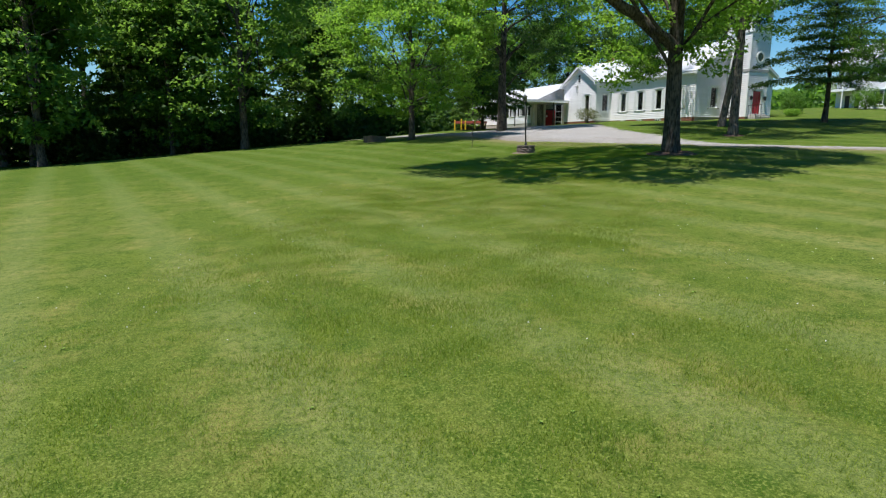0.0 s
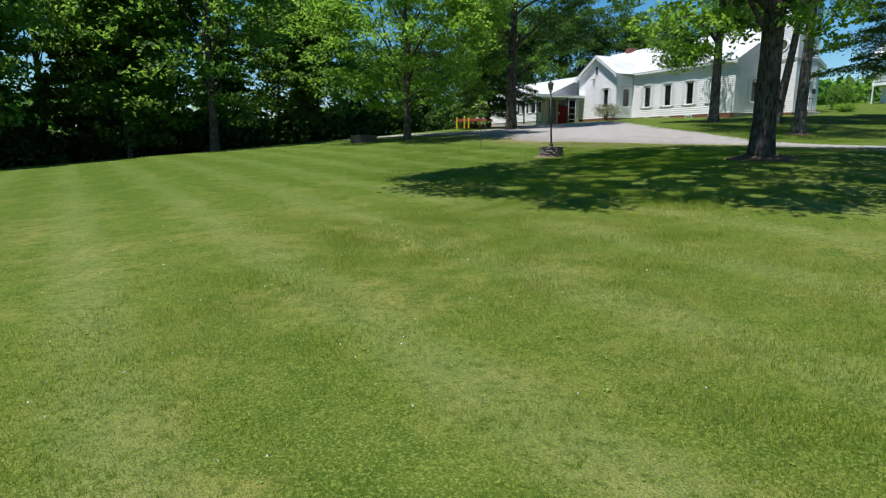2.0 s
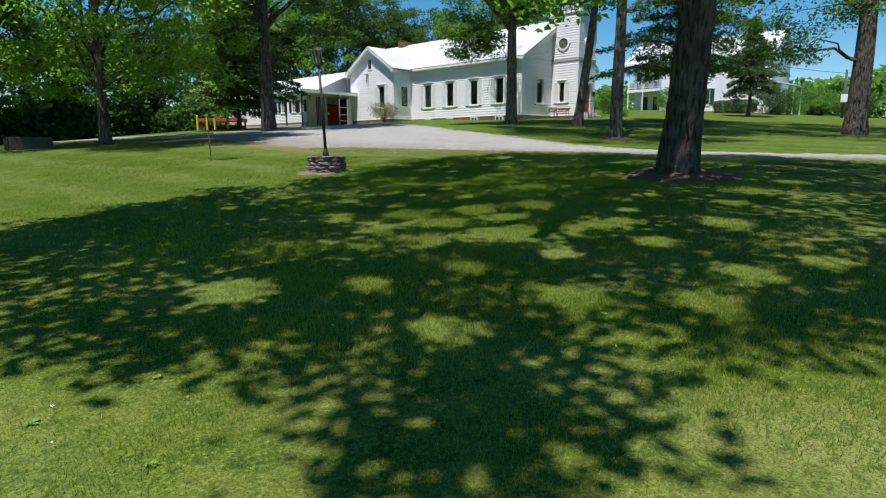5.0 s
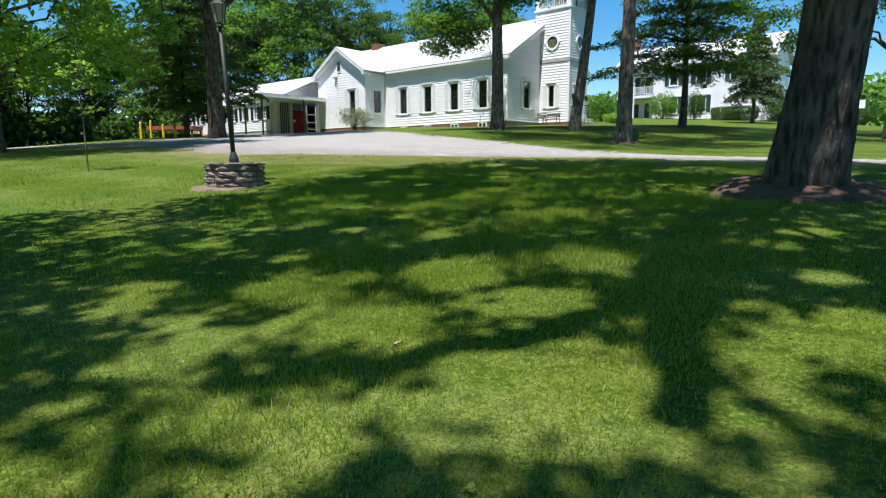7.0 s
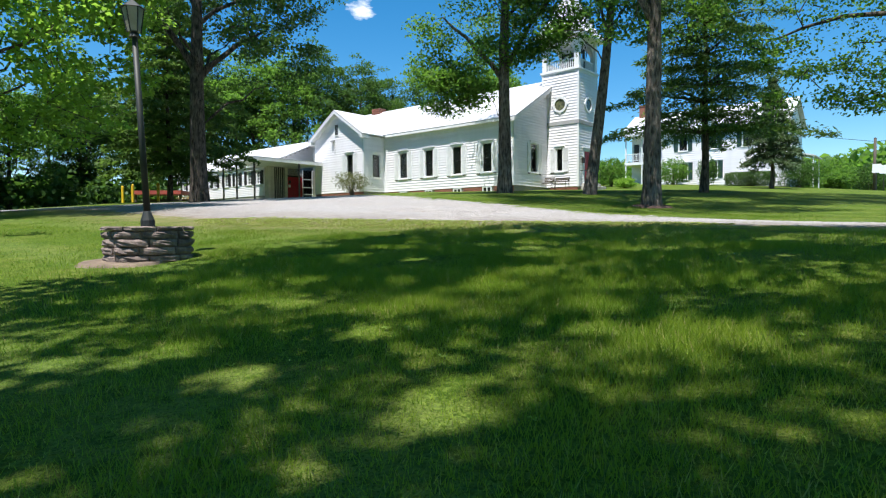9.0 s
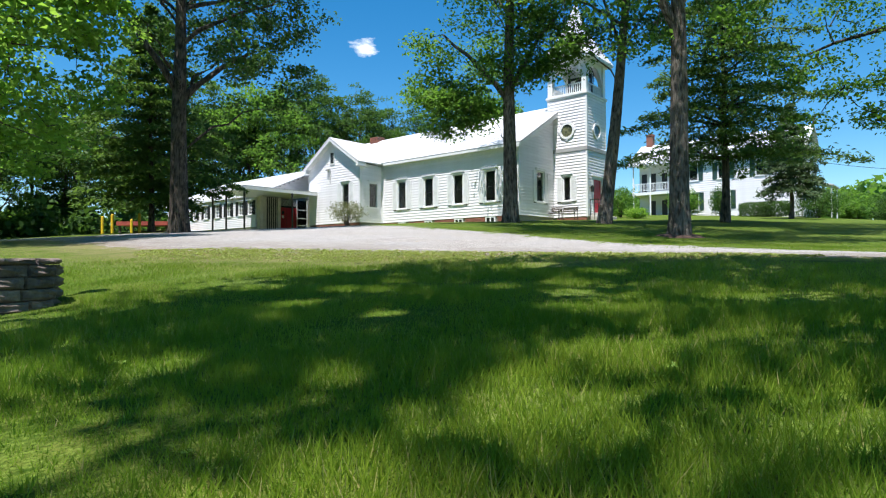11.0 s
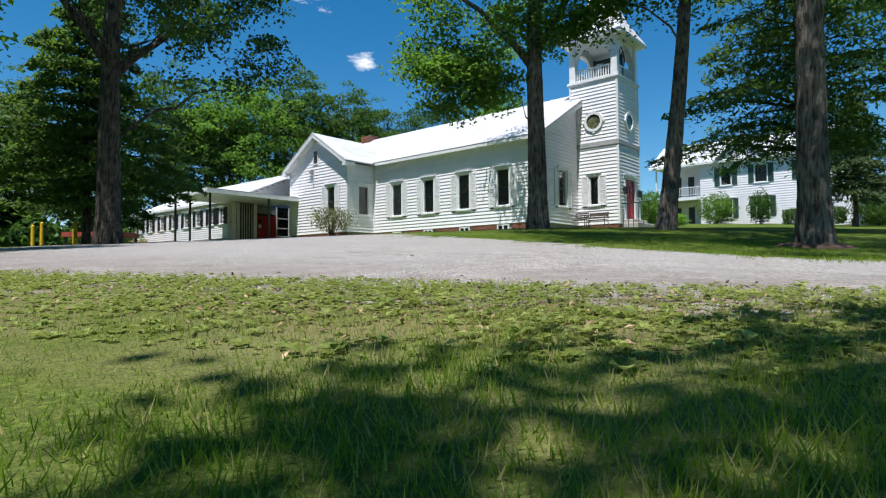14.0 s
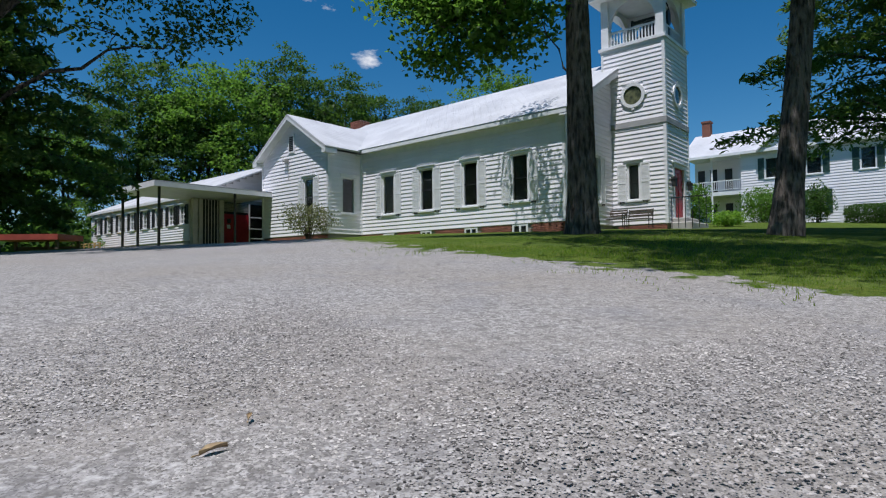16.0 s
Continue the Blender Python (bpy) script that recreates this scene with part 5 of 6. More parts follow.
# foundation of bricks with basement windows
found = part("foundation", boxes((0.03, 12.1, -0.25, -0.03, -0.9, 0.2), (0.03, 0.25, -11.2, -0.25, -0.9, 0.2), (WX0 + 0.03, WX1 - 0.03, 0.0, WY - 0.03, -0.9, 0.2), (TX0 + 0.03, -0.03, TY0 + 0.03, TY1 - 0.03, -0.9, 0.2)), M_MORTAR, church)
brick_mesh = {}


def brick(parent, x, y, z, along, length):
    key = (along, round(length, 2))
    if key not in brick_mesh:
        dx, dy = (length, 0.10) if along == "x" else (0.10, length)
        bmx = boxes((0, dx, 0, dy, 0, 0.057), bevel=0.005)
        me = bpy.data.meshes.new("brick")
        bmx.to_mesh(me)
        bmx.free()
        me.materials.append(M_BRICK)
        brick_mesh[key] = me
    ob = new("brick", brick_mesh[key])
    ob.parent = parent
    ob.location = (x, y, z)


basement = [(9.66, 10.42), (7.12, 7.82), (4.38, 5.12), (1.76, 2.54)]
row = 0
z = -0.28
while z < 0.13:
    x = 0.0 - (0.11 if row % 2 else 0.0)
    while x < 12.0:
        if not any(a - 0.25 < x + 0.1 < b + 0.05 for a, b in basement):
            brick(found, max(x, 0.02), -0.085, z, "x", 0.205)
        x += 0.217
    z += 0.068
    row += 1
for a, b in basement:
    w = part("basement_window", boxes((a, b, -0.05, 0.02, 0.12, 0.2), (a, a + 0.09, -0.05, 0.02, -0.45, 0.12), (b - 0.09, b, -0.05, 0.02, -0.45, 0.12), ((a + b) / 2 - 0.04, (a + b) / 2 + 0.04, -0.05, 0.02, -0.45, 0.12)), M_TRIM, church, "white-framed basement window")
    for p, q in ((a + 0.09, (a + b) / 2 - 0.04), ((a + b) / 2 + 0.04, b - 0.09)):
        part("pane", boxes((p, q, -0.028, -0.020, -0.45, 0.12)), M_DARK, w)
for x in np.arange(WX0 + 0.05, WX1 - 0.25, 0.217):
    for k, z in enumerate((-0.04, 0.028, 0.096)):
        brick(found, float(x) + (0.0, 0.1, 0.0)[k], WY - 0.09, z, "x", 0.205)
for x in np.arange(TX0 + 0.03, -0.25, 0.217):
    for k, z in enumerate((-0.04, 0.028, 0.096)):
        brick(found, float(x), TY1 - 0.085, z, "x", 0.205)

# chimney
ch = part("chimney", boxes((18.15, 19.15, -6.1, -5.3, 7.4, 8.42)), M_MORTAR, church, "short red brick chimney")
for r in range(14):
    z = 7.46 + 0.068 * r
    for k in range(4):
        x = 18.14 + 0.25 * k + (0.06 if r % 2 else 0)
        brick(ch, x, -5.33, z, "x", 0.205)
        if k < 3:
            brick(ch, 18.12, -6.08 + 0.26 * k + (0.05 if r % 2 else 0), z, "y", 0.205)
# floodlight and conduit on the wing gable
part("floodlight", boxes((15.45, 15.75, WY + 0.03, WY + 0.09, 4.30, 4.42), (15.47, 15.58, WY + 0.07, WY + 0.25, 4.24, 4.36), (15.62, 15.73, WY + 0.07, WY + 0.25, 4.24, 4.36)), M_BELT, church)
part("conduit", boxes((15.38, 15.42, WY + 0.03, WY + 0.06, 3.25, 4.3)), M_BELT, church)
part("downspout", boxes((12.02, 12.09, 0.03, 0.09, 0.2, 4.4), (11.98, 12.10, 0.03, 0.40, 4.36, 4.44)), M_TRIM, church)

# ---- annex with the entrance canopy ----
annex = thing("annex", CHURCH, "low white annex with black shutters and a flat entrance canopy", "building")
AX0, AX1, AY0, AY1, AE = 21.6, 37.0, 4.7, -7.7, 2.75
aw = [(22.05, 22.75, 1.15, 2.28), (23.47, 24.17, 1.15, 2.28), (25.38, 26.08, 1.15, 2.28), (27.2, 27.9, 1.15, 2.28), (29.2, 29.9, 1.15, 2.28), (31.2, 31.9, 1.15, 2.28), (33.25, 33.95, 1.15, 2.28), (35.17, 35.87, 1.15, 2.28)]
wall = part("wall", wall_solid(bmesh.new(), "y", AY0, -T, AX0, AX1, 0.15, AE, aw), M_SIDING, annex)
clapboards(wall, "y", AY0, 1, AX0, AX1, 0.17, AE, aw, M_SIDING, 0.15)
for o in aw:
    w = window(annex, "y", AY0, 1, *o, shutters=0.36, shutter_mat=M_DARK, head=0.05)
    xm, zm = (o[0] + o[1]) / 2, (o[2] + o[3]) / 2
    part("muntin", boxes((xm - 0.02, xm + 0.02, AY0 - 0.06, AY0 - 0.03, o[2] + 0.07, o[3] - 0.07)), M_TRIM, w)
    for z in (zm, (zm + o[3]) / 2 - 0.02, (zm + o[2]) / 2 + 0.02):
        part("muntin", boxes((o[0] + 0.07, o[1] - 0.07, AY0 - 0.058, AY0 - 0.032, z - 0.02, z + 0.02)), M_TRIM, w)
part("foundation", boxes((AX0, AX1, AY0 - 0.19, AY0 - 0.01, -1.6, 0.15)), M_CONC, annex)
# grey base wall: the shade on this gable is put into its colour
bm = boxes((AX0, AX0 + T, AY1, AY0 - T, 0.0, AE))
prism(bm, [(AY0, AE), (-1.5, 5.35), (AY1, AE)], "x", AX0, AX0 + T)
wall = part("wall", bm, M_BELT, annex, "gable wall with shade put in as grey")
clapboards(wall, "x", AX0, -1, AY1, AY0, AE, 5.2, [], M_SIDING, 0.19, gable=(AE, -1.5, 5.35))
part("wall", boxes((AX1 - T, AX1, AY1, AY0 - T, -1.2, AE), (AX0 + T, AX1 - T, AY1, AY1 + T, -0.5, AE)), M_SIDING, annex)
part("roof", roof_slab(bmesh.new(), "x", AX0 - 0.55, AX1 + 0.4, AY0 + 0.16, 2.76, -1.5, 5.5), M_ROOF, annex, "white roof")
part("roof", roof_slab(bmesh.new(), "x", AX0 - 0.55, AX1 + 0.4, AY1 - 0.5, 2.66, -1.5, 5.5), M_ROOF, annex, "white roof")
part("fascia", boxes((AX0 - 0.5, AX1 + 0.4, AY0 + 0.14, AY0 + 0.19, 2.60, 2.76)), M_TRIM, annex)
# canopy
part("canopy_roof", boxes((17.05, 22.1, 1.75, 8.55, 2.52, 2.68), bevel=0.01), M_TRIM, annex, "flat white canopy roof")
part("canopy_edge", boxes((17.0, 17.05, 1.75, 8.62, 2.46, 2.74), (17.05, 22.1, 8.55, 8.62, 2.46, 2.74)), M_TRIM, annex)
part("canopy_top", boxes((17.0, 22.12, 1.74, 8.60, 2.68, 2.73)), M_ROOF, annex)
for x, y in ((17.45, 8.2), (19.9, 8.2), (21.85, 8.2), (17.4, 4.25)):
    part("canopy_post", boxes((x - 0.05, x + 0.05, y - 0.05, y + 0.05, -0.75, 2.52)), M_BLACKMETAL, annex, "thin black post")
# screen of upright slats
part("screen_frame", boxes((20.55, 21.55, 4.45, 4.68, -0.6, 2.5)), M_BEIGE, annex, "pale block return of the entrance screen")
part("screen_pier", boxes((20.45, 20.7, 4.77, 5.05, -0.6, 2.5)), M_BEIGE, annex, "pale block pier of the entrance screen")
part("screen_pier", boxes((20.45, 20.7, 3.20, 3.46, -0.6, 2.5)), M_BEIGE, annex, "pale block pier of the entrance screen")
for k in range(7):
    y = 3.50 + 0.18 * k
    part("slat", boxes((20.49, 20.53, y + 0.06, y + 0.095, -0.5, 2.5)), M_BEIGE, annex)
# dark sheet stands in for the shade between the slats
part("slat_gap_shade", boxes((20.60, 20.64, 3.46, 4.77, -0.5, 2.5)), M_DARK, annex)
# entrance wall with the red door
part("entrance_wall", boxes((21.2, 21.4, -1.8, 0.04, -0.6, 2.5)), M_BEIGE, annex, "beige block wall of the entrance")
for y0, z0 in ((-0.85, 1.55), (-1.5, 1.6)):
    w = part("small_window", boxes((21.15, 21.2, y0, y0 + 0.34, z0 - 0.02, z0 + 0.78)), M_DARK, annex, "small dark window")
ed = part("door", boxes((21.18, 21.24, 1.18, 3.14, -0.30, 1.80)), M_RED, annex, "red double entrance door")
part("door_gap", boxes((21.17, 21.18, 2.152, 2.168, -0.30, 1.80)), M_DARK, ed)
part("wreath", boxes((21.12, 21.18, 2.38, 2.62, 1.25, 1.52), bevel=0.04), M_DARK, ed, "dark wreath")
part("notice", boxes((21.17, 21.18, 2.40, 2.62, 0.92, 1.15)), M_TRIM, ed, "white paper notice")
bm = bmesh.new()
for k in range(6):
    box(bm, 21.2, 21.24, 1.18, 3.14, 1.95 + 0.09 * k, 2.02 + 0.09 * k)
part("transom_louvre", bm, M_BELT, annex)
# dark backing paints in the shade behind the louvre
part("louvre_gap_shade", boxes((21.26, 21.3, 1.12, 3.18, 1.80, 2.5)), M_DARK, annex)
fr = part("glazed_frame", boxes((21.18, 21.26, 1.08, 1.16, -0.30, 2.5), (21.18, 21.26, 0.04, 0.12, -0.30, 2.5), (21.19, 21.25, 0.12, 1.08, -0.30, -0.22), (21.19, 21.25, 0.12, 1.08, 0.35, 0.41), (21.19, 21.25, 0.12, 1.08, 0.95, 1.01), (21.19, 21.25, 0.12, 1.08, 1.65, 1.72)), M_TRIM, annex)
part("door_jamb", boxes((21.18, 21.26, 3.16, 3.22, -0.30, 2.5)), M_TRIM, annex)
part("pane", boxes((21.215, 21.225, 0.12, 1.08, -0.22, 2.5)), M_GLASS, fr)
# dark sheet in place of the unlit space behind the glazing
part("unlit_entrance", boxes((21.45, 21.5, 0.0, 3.2, -0.5, 2.5)), M_DARK, annex)
part("entrance_slab", boxes((17.6, 21.5, 1.9, 8.3, -1.1, -0.34)), M_CONC, annex)


# ---- white house beyond the church ----
HX, HY = 42.35, -76.5
hx, hy = HX * -0.428 + HY * -0.904, HX * 0.904 + HY * -0.428
HOUSE = pose(hx, hy, 6.35, 0, 0, 115.34)
house = thing("house", HOUSE, "white two-storey house with an inset double porch", "house")
HE, HD, HR0, HR1 = 5.75, -7.4, 4.0, -11.2
hw = [(-2.55, -1.65, 3.55, 5.1), (-5.3, -4.3, 3.55, 5.1), (-8.4, -7.5, 3.55, 5.1), (-2.6, -1.6, 0.7, 2.4), (-5.4, -4.4, 0.7, 2.4)]
wall = part("wall", wall_solid(bmesh.new(), "y", 0, -T, HR1, 0.0, -0.3, HE, hw), M_SIDING, house)
clapboards(wall, "y", 0, 1, HR1, 0.0, -0.1, HE - 0.1, hw, M_SIDING, 0.2)
M_SHUT = material("green_shutter", (0.02, 0.06, 0.05), 0.5, 0, (0.03, 0.08, 0.07), 5, 40, spread=0.1)
for o in hw:
    window(house, "y", 0, 1, *o, shutters=0.42, shutter_mat=M_SHUT, head=0.06)
bm = boxes((HR1, HR1 + T, HD, -T, -0.3, HE))
prism(bm, [(0.0, HE), (HD, HE), (HD / 2, 8.0)], "x", HR1, HR1 + T)
wall = part("wall", bm, M_SIDING, house)
clapboards(wall, "x", HR1, -1, HD, 0.0, -0.1, 7.9, [], M_SIDING, 0.2, gable=(HE, HD / 2, 8.0))
bm = boxes((HR0 - T, HR0, HD, -2.0, -0.3, HE), (0.0, HR0 - T, -2.2, -2.0, -0.3, HE), (-T, 0.0, -2.0, -T, -0.3, HE), (HR1 + T, HR0 - T, HD, HD + T, -0.3, HE))
prism(bm, [(0.0, HE), (HD, HE), (HD / 2, 8.0)], "x", HR0 - T, HR0)
part("wall", bm, M_SIDING, house, "recessed porch walls")
part("roof", roof_slab(bmesh.new(), "x", HR1 - 0.4, HR0 + 0.4, 0.45, HE - 0.02, HD / 2, 8.25), M_ROOF, house, "white metal roof")
part("roof", roof_slab(bmesh.new(), "x", HR1 - 0.4, HR0 + 0.4, HD - 0.45, HE - 0.02, HD / 2, 8.25), M_ROOF, house, "white metal roof")
bm = bmesh.new()
prism(bm, [(-5.3, HE - 0.1), (-1.6, HE - 0.1), (-3.45, 7.55)], "y", -3.4, 0.30)
part("cross_gable", bm, M_SIDING, house)
part("cross_roof", roof_slab(bmesh.new(), "y", -3.6, 0.6, -5.7, HE - 0.1, -3.45, 7.8), M_ROOF, house)
part("cross_roof", roof_slab(bmesh.new(), "y", -3.6, 0.6, -1.2, HE - 0.1, -3.45, 7.8), M_ROOF, house)
part("fascia", boxes((HR1 - 0.4, HR0 + 0.4, 0.38, 0.45, HE - 0.22, HE - 0.02)), M_TRIM, house)
part("porch_floor", boxes((0.0, HR0, -2.0, 0.05, 2.55, 2.85)), M_TRIM, house, "upper porch floor")
part("porch_floor", boxes((0.0, HR0, -2.0, 0.2, -0.4, -0.05)), M_CONC, house)
part("porch_ceiling", boxes((0.0, HR0, -2.0, 0.3, HE - 0.15, HE - 0.1)), M_TRIM, house)
for x in (3.85, 2.1):
    part("porch_post", boxes((x - 0.06, x + 0.06, -0.06, 0.05, -0.05, 2.55), (x - 0.06, x + 0.06, -0.06, 0.05, 2.85, HE - 0.12)), M_TRIM, house)
rl = part("porch_railing", boxes((0.0, HR0, -0.03, 0.04, 3.65, 3.72), (0.0, HR0, -0.02, 0.03, 2.98, 3.03)), M_TRIM, house)
for k in range(26):
    x = 0.1 + 0.15 * k
    part("baluster", boxes((x, x + 0.04, -0.015, 0.025, 3.03, 3.65)), M_TRIM, rl)
for x0, z0, z1 in ((3.2, 3.0, 4.95), (2.25, 3.0, 4.95), (1.1, 3.2, 4.9), (2.3, 0.1, 2.1), (1.1, 0.0, 2.1)):
    part("porch_window", boxes((x0, x0 + 0.55, -1.995, -1.97, z0, z1)), M_DARK, house, "dark porch door or window")
hc = part("chimney", boxes((3.1, 3.75, -4.0, -3.35, 7.6, 9.25), (3.05, 3.8, -4.05, -3.3, 9.25, 9.4)), M_BRICK, house, "red brick chimney")
part("side_porch_roof", prism(bmesh.new(), [(HR1, 2.9), (HR1 - 2.2, 2.3), (HR1 - 2.2, 2.2), (HR1, 2.75)], "y", -4.0, -0.3), M_ROOF, house)
for y in (-3.8, -0.5):
    part("porch_post", boxes((HR1 - 2.05, HR1 - 1.95, y, y + 0.1, -0.5, 2.25)), M_TRIM, house)

# ---- planter with the lamp ----
PX, PY = 5.27, 33.9
planter = thing("stone_planter", pose(PX, PY, at_ground(PX, PY)), "round ring of rough brown split-face stone blocks", "planter")
rng_p = np.random.default_rng(7)
for row in range(5):
    high = 0.055 if row == 4 else 0.098
    turn = rng_p.uniform(0, 1)
    cuts_ = np.cumsum(rng_p.uniform(0.7, 1.35, 9))
    cuts_ = np.concatenate([[0], cuts_]) / cuts_[-1]
    for f0, f1 in zip(cuts_, cuts_[1:]):
        r = 0.47 + rng_p.uniform(-0.012, 0.012) + 0.006 * (row == 4)
        half = math.pi * (f1 - f0) * r - 0.004
        bm = bmesh.new()
        box(bm, -half, half, -0.10, 0.03, 0.003, high - 0.003)
        bmesh.ops.subdivide_edges(bm, edges=bm.edges[:], cuts=3, use_grid_fill=True)
        for v in bm.verts:
            bow = r - math.sqrt(max(r * r - v.co.x * v.co.x, 0.01))
            face = v.co.y > 0.025
            v.co.y -= bow
            if face:
                rim = min(1.0, 2.2 * (1 - abs(v.co.x) / half), 2.6 * (1 - abs(2 * v.co.z / high - 1)))
                v.co.y += 0.034 * rim + rng_p.uniform(-0.012, 0.012) * (0.3 + rim)
            v.co += Vector(rng_p.uniform(-0.003, 0.003, 3))
        ob = part("stone", bm, M_STONE, planter)
        w = math.tau * (turn + (f0 + f1) / 2)
        ob.matrix_basis = pose(r * math.cos(w), r * math.sin(w), -0.03 + 0.1 * row, 0, 0, math.degrees(w) - 90)
soil = part("soil", cylinder(bmesh.new(), 0, 0, -0.1, 0.38, 0.41, 0.41, 20), M_MULCH, planter, "dark soil")
lamp = thing("street_lamp", pose(PX, PY, at_ground(PX, PY, 0.40), 0, -2.4, 0), "black lamp post with a small lantern, standing in the planter", "street lamp")
bm = cylinder(bmesh.new(), 0, 0, -0.1, 0.10, 0.085, 0.085, 14)
cylinder(bm, 0, 0, 0.10, 0.22, 0.085, 0.045, 14)
part("base", bm, M_BLACKMETAL, lamp, smooth=False)
part("pole", cylinder(bmesh.new(), 0, 0, 0.2, 2.42, 0.042, 0.034, 12), M_BLACKMETAL, lamp, smooth=True)
head = part("lantern", cylinder(bmesh.new(), 0, 0, 2.78, 2.88, 0.155, 0.03, 6), M_BLACKMETAL, lamp)
part("lantern_foot", cylinder(bmesh.new(), 0, 0, 2.42, 2.48, 0.07, 0.05, 8), M_BLACKMETAL, lamp)
M_LAMPGLASS = material("frosted_lamp_glass", (0.30, 0.28, 0.23), 0.2, 0, (0.22, 0.2, 0.165), 6, 40, spread=0.05)
part("lantern_glass", cylinder(bmesh.new(), 0, 0, 2.49, 2.78, 0.075, 0.125, 6), M_LAMPGLASS, head, "pale lantern glass")
for k in range(6):
    w = math.tau * k / 6
    v_, f_ = [], []
    tube(v_, f_, [(0.078 * math.cos(w), 0.078 * math.sin(w), 2.48), (0.13 * math.cos(w), 0.13 * math.sin(w), 2.79)], [0.008, 0.008], 5)
    part("lantern_bar", mesh_of("lantern_bar", v_, f_, M_BLACKMETAL), M_BLACKMETAL, head)
part("finial", cylinder(bmesh.new(), 0, 0, 2.88, 2.97, 0.02, 0.006, 8), M_BLACKMETAL, head)

# ---- benches by the tower ----
def bench(m, length, label):
    b = thing("garden_bench", m, label, "bench", "benches by the tower")
    for x in (-length / 2, length / 2):
        v_, f_ = [], []
        tube(v_, f_, [(x, -0.25, 0), (x, -0.25, 0.62), (x, -0.15, 0.64), (x, 0.18, 0.62)], [0.02] * 4, 6)
        tube(v_, f_, [(x, 0.20, 0), (x, 0.18, 0.42), (x, 0.28, 0.86)], [0.02] * 3, 6)
        part("end_frame", mesh_of("end_frame", v_, f_, M_BLACKMETAL), M_BLACKMETAL, b)
    for k in range(4):
        part("seat_slat", boxes((-length / 2, length / 2, -0.24 + 0.105 * k, -0.155 + 0.105 * k, 0.41, 0.435), bevel=0.004), M_OLDWOOD, b)
    for k in range(3):
        part("back_slat", boxes((-length / 2, length / 2, 0.205 + 0.022 * k, 0.225 + 0.022 * k, 0.54 + 0.11 * k, 0.62 + 0.11 * k), bevel=0.004), M_OLDWOOD, b)
    return b


for lx, ln, lb in ((-0.33, 0.95, "weathered slatted bench with black metal ends against the tower"), (-1.42, 1.05, "low dark metal bench against the tower")):
    wm = CHURCH @ pose(lx, -3.72, 0, 0, 0, 180)
    p = wm.translation
    bench(Matrix.Translation((0, 0, at_ground(p.x, p.y, 0.02) - p.z)) @ wm, ln, lb)

# ---- shrubs and hedges ----
def church_spot(lx, ly):
    p = CHURCH @ Vector((lx, ly, 0))
    return p.x, p.y


sx, sy = church_spot(12.2, 3.3)
shrub("shrub", sx, sy, "loose grey-green shrub before the church wing", 1.35, 1.2, 1.75, 2600, 0.085, leaf_material("leaf_grey", (0.16, 0.17, 0.07), (0.09, 0.11, 0.045), (0.25, 0.28, 0.1), 0.3), 31, stems=16, lift=0.25)
hedge = shrub("hedge", 52.2, 61.8, "clipped dark green hedge before the house", 0.8, 2.0, 1.3, 9000, 0.10, M_LEAFD, 32, "hedge", boxy=0.8)
hedge.matrix_world = pose(52.2, 61.8, at_ground(52.2, 61.8), 0, 0, 35)
shrub("shrub", 50.1, 68.6, "rounded light green shrub by the house wall", 1.6, 1.4, 2.5, 3800, 0.13, M_LEAF, 33)
shrub("shrub", 50.2, 64.6, "upright flowering shrub by the house wall", 1.0, 0.9, 2.6, 2600, 0.12, M_LEAFD, 34)
shrub("shrub", 54.2, 58.6, "round clipped dark shrub", 1.5, 1.5, 2.3, 6000, 0.11, M_LEAFD, 35, boxy=0.2)
shrub("shrub", 39.5, 65.2, "tall loose green shrub between tower and porch", 1.3, 1.3, 2.5, 3200, 0.13, M_LEAF, 36)
shrub("shrub", 36.6, 60.2, "low bright green shrub", 0.8, 0.8, 0.8, 2000, 0.1, M_LEAFL, 37)
for k, (x, y, r, h) in enumerate(((62, 66, 2.2, 2.6), (67, 64, 2.5, 3.0), (72, 63, 2.6, 2.8), (64.5, 62, 1.2, 1.6))):
    shrub("shrub", x, y, "bushy green shrub at the edge of the lawn", r, r, h, 6000, 0.15, M_LEAF if k % 2 else M_LEAFD, 40 + k)
broadleaf("sapling", 2.42, 38.4, "thin young staked sapling with few leaves", 3.0, 0.022, 1.0, (0, 0, 2.0), (0.45, 0.45, 0.85), 26, 7, 0.09, M_BARKL, M_LEAFL, 51, limbs=5, clump_r=0.16, gap=0.0, fork=0.4, sides=7)
# box of dark timber round a young tree by the maple
bx, by = -5.3, 51.3
pl = thing("timber_planter", pose(bx, by, at_ground(bx, by), 0, 0, 25), "low dark timber planter box on the lawn", "planter")
for s in (-1, 1):
    part("long_board", boxes((-0.85, 0.85, 0.42 * s - 0.05, 0.42 * s + 0.05, -0.1, 0.52), bevel=0.01), M_OLDWOOD, pl)
    part("short_board", boxes((0.85 * s - 0.05, 0.85 * s + 0.05, -0.37, 0.37, -0.1, 0.50), bevel=0.01), M_OLDWOOD, pl)
part("soil", boxes((-0.8, 0.8, -0.37, 0.37, -0.1, 0.42)), M_MULCH, pl)

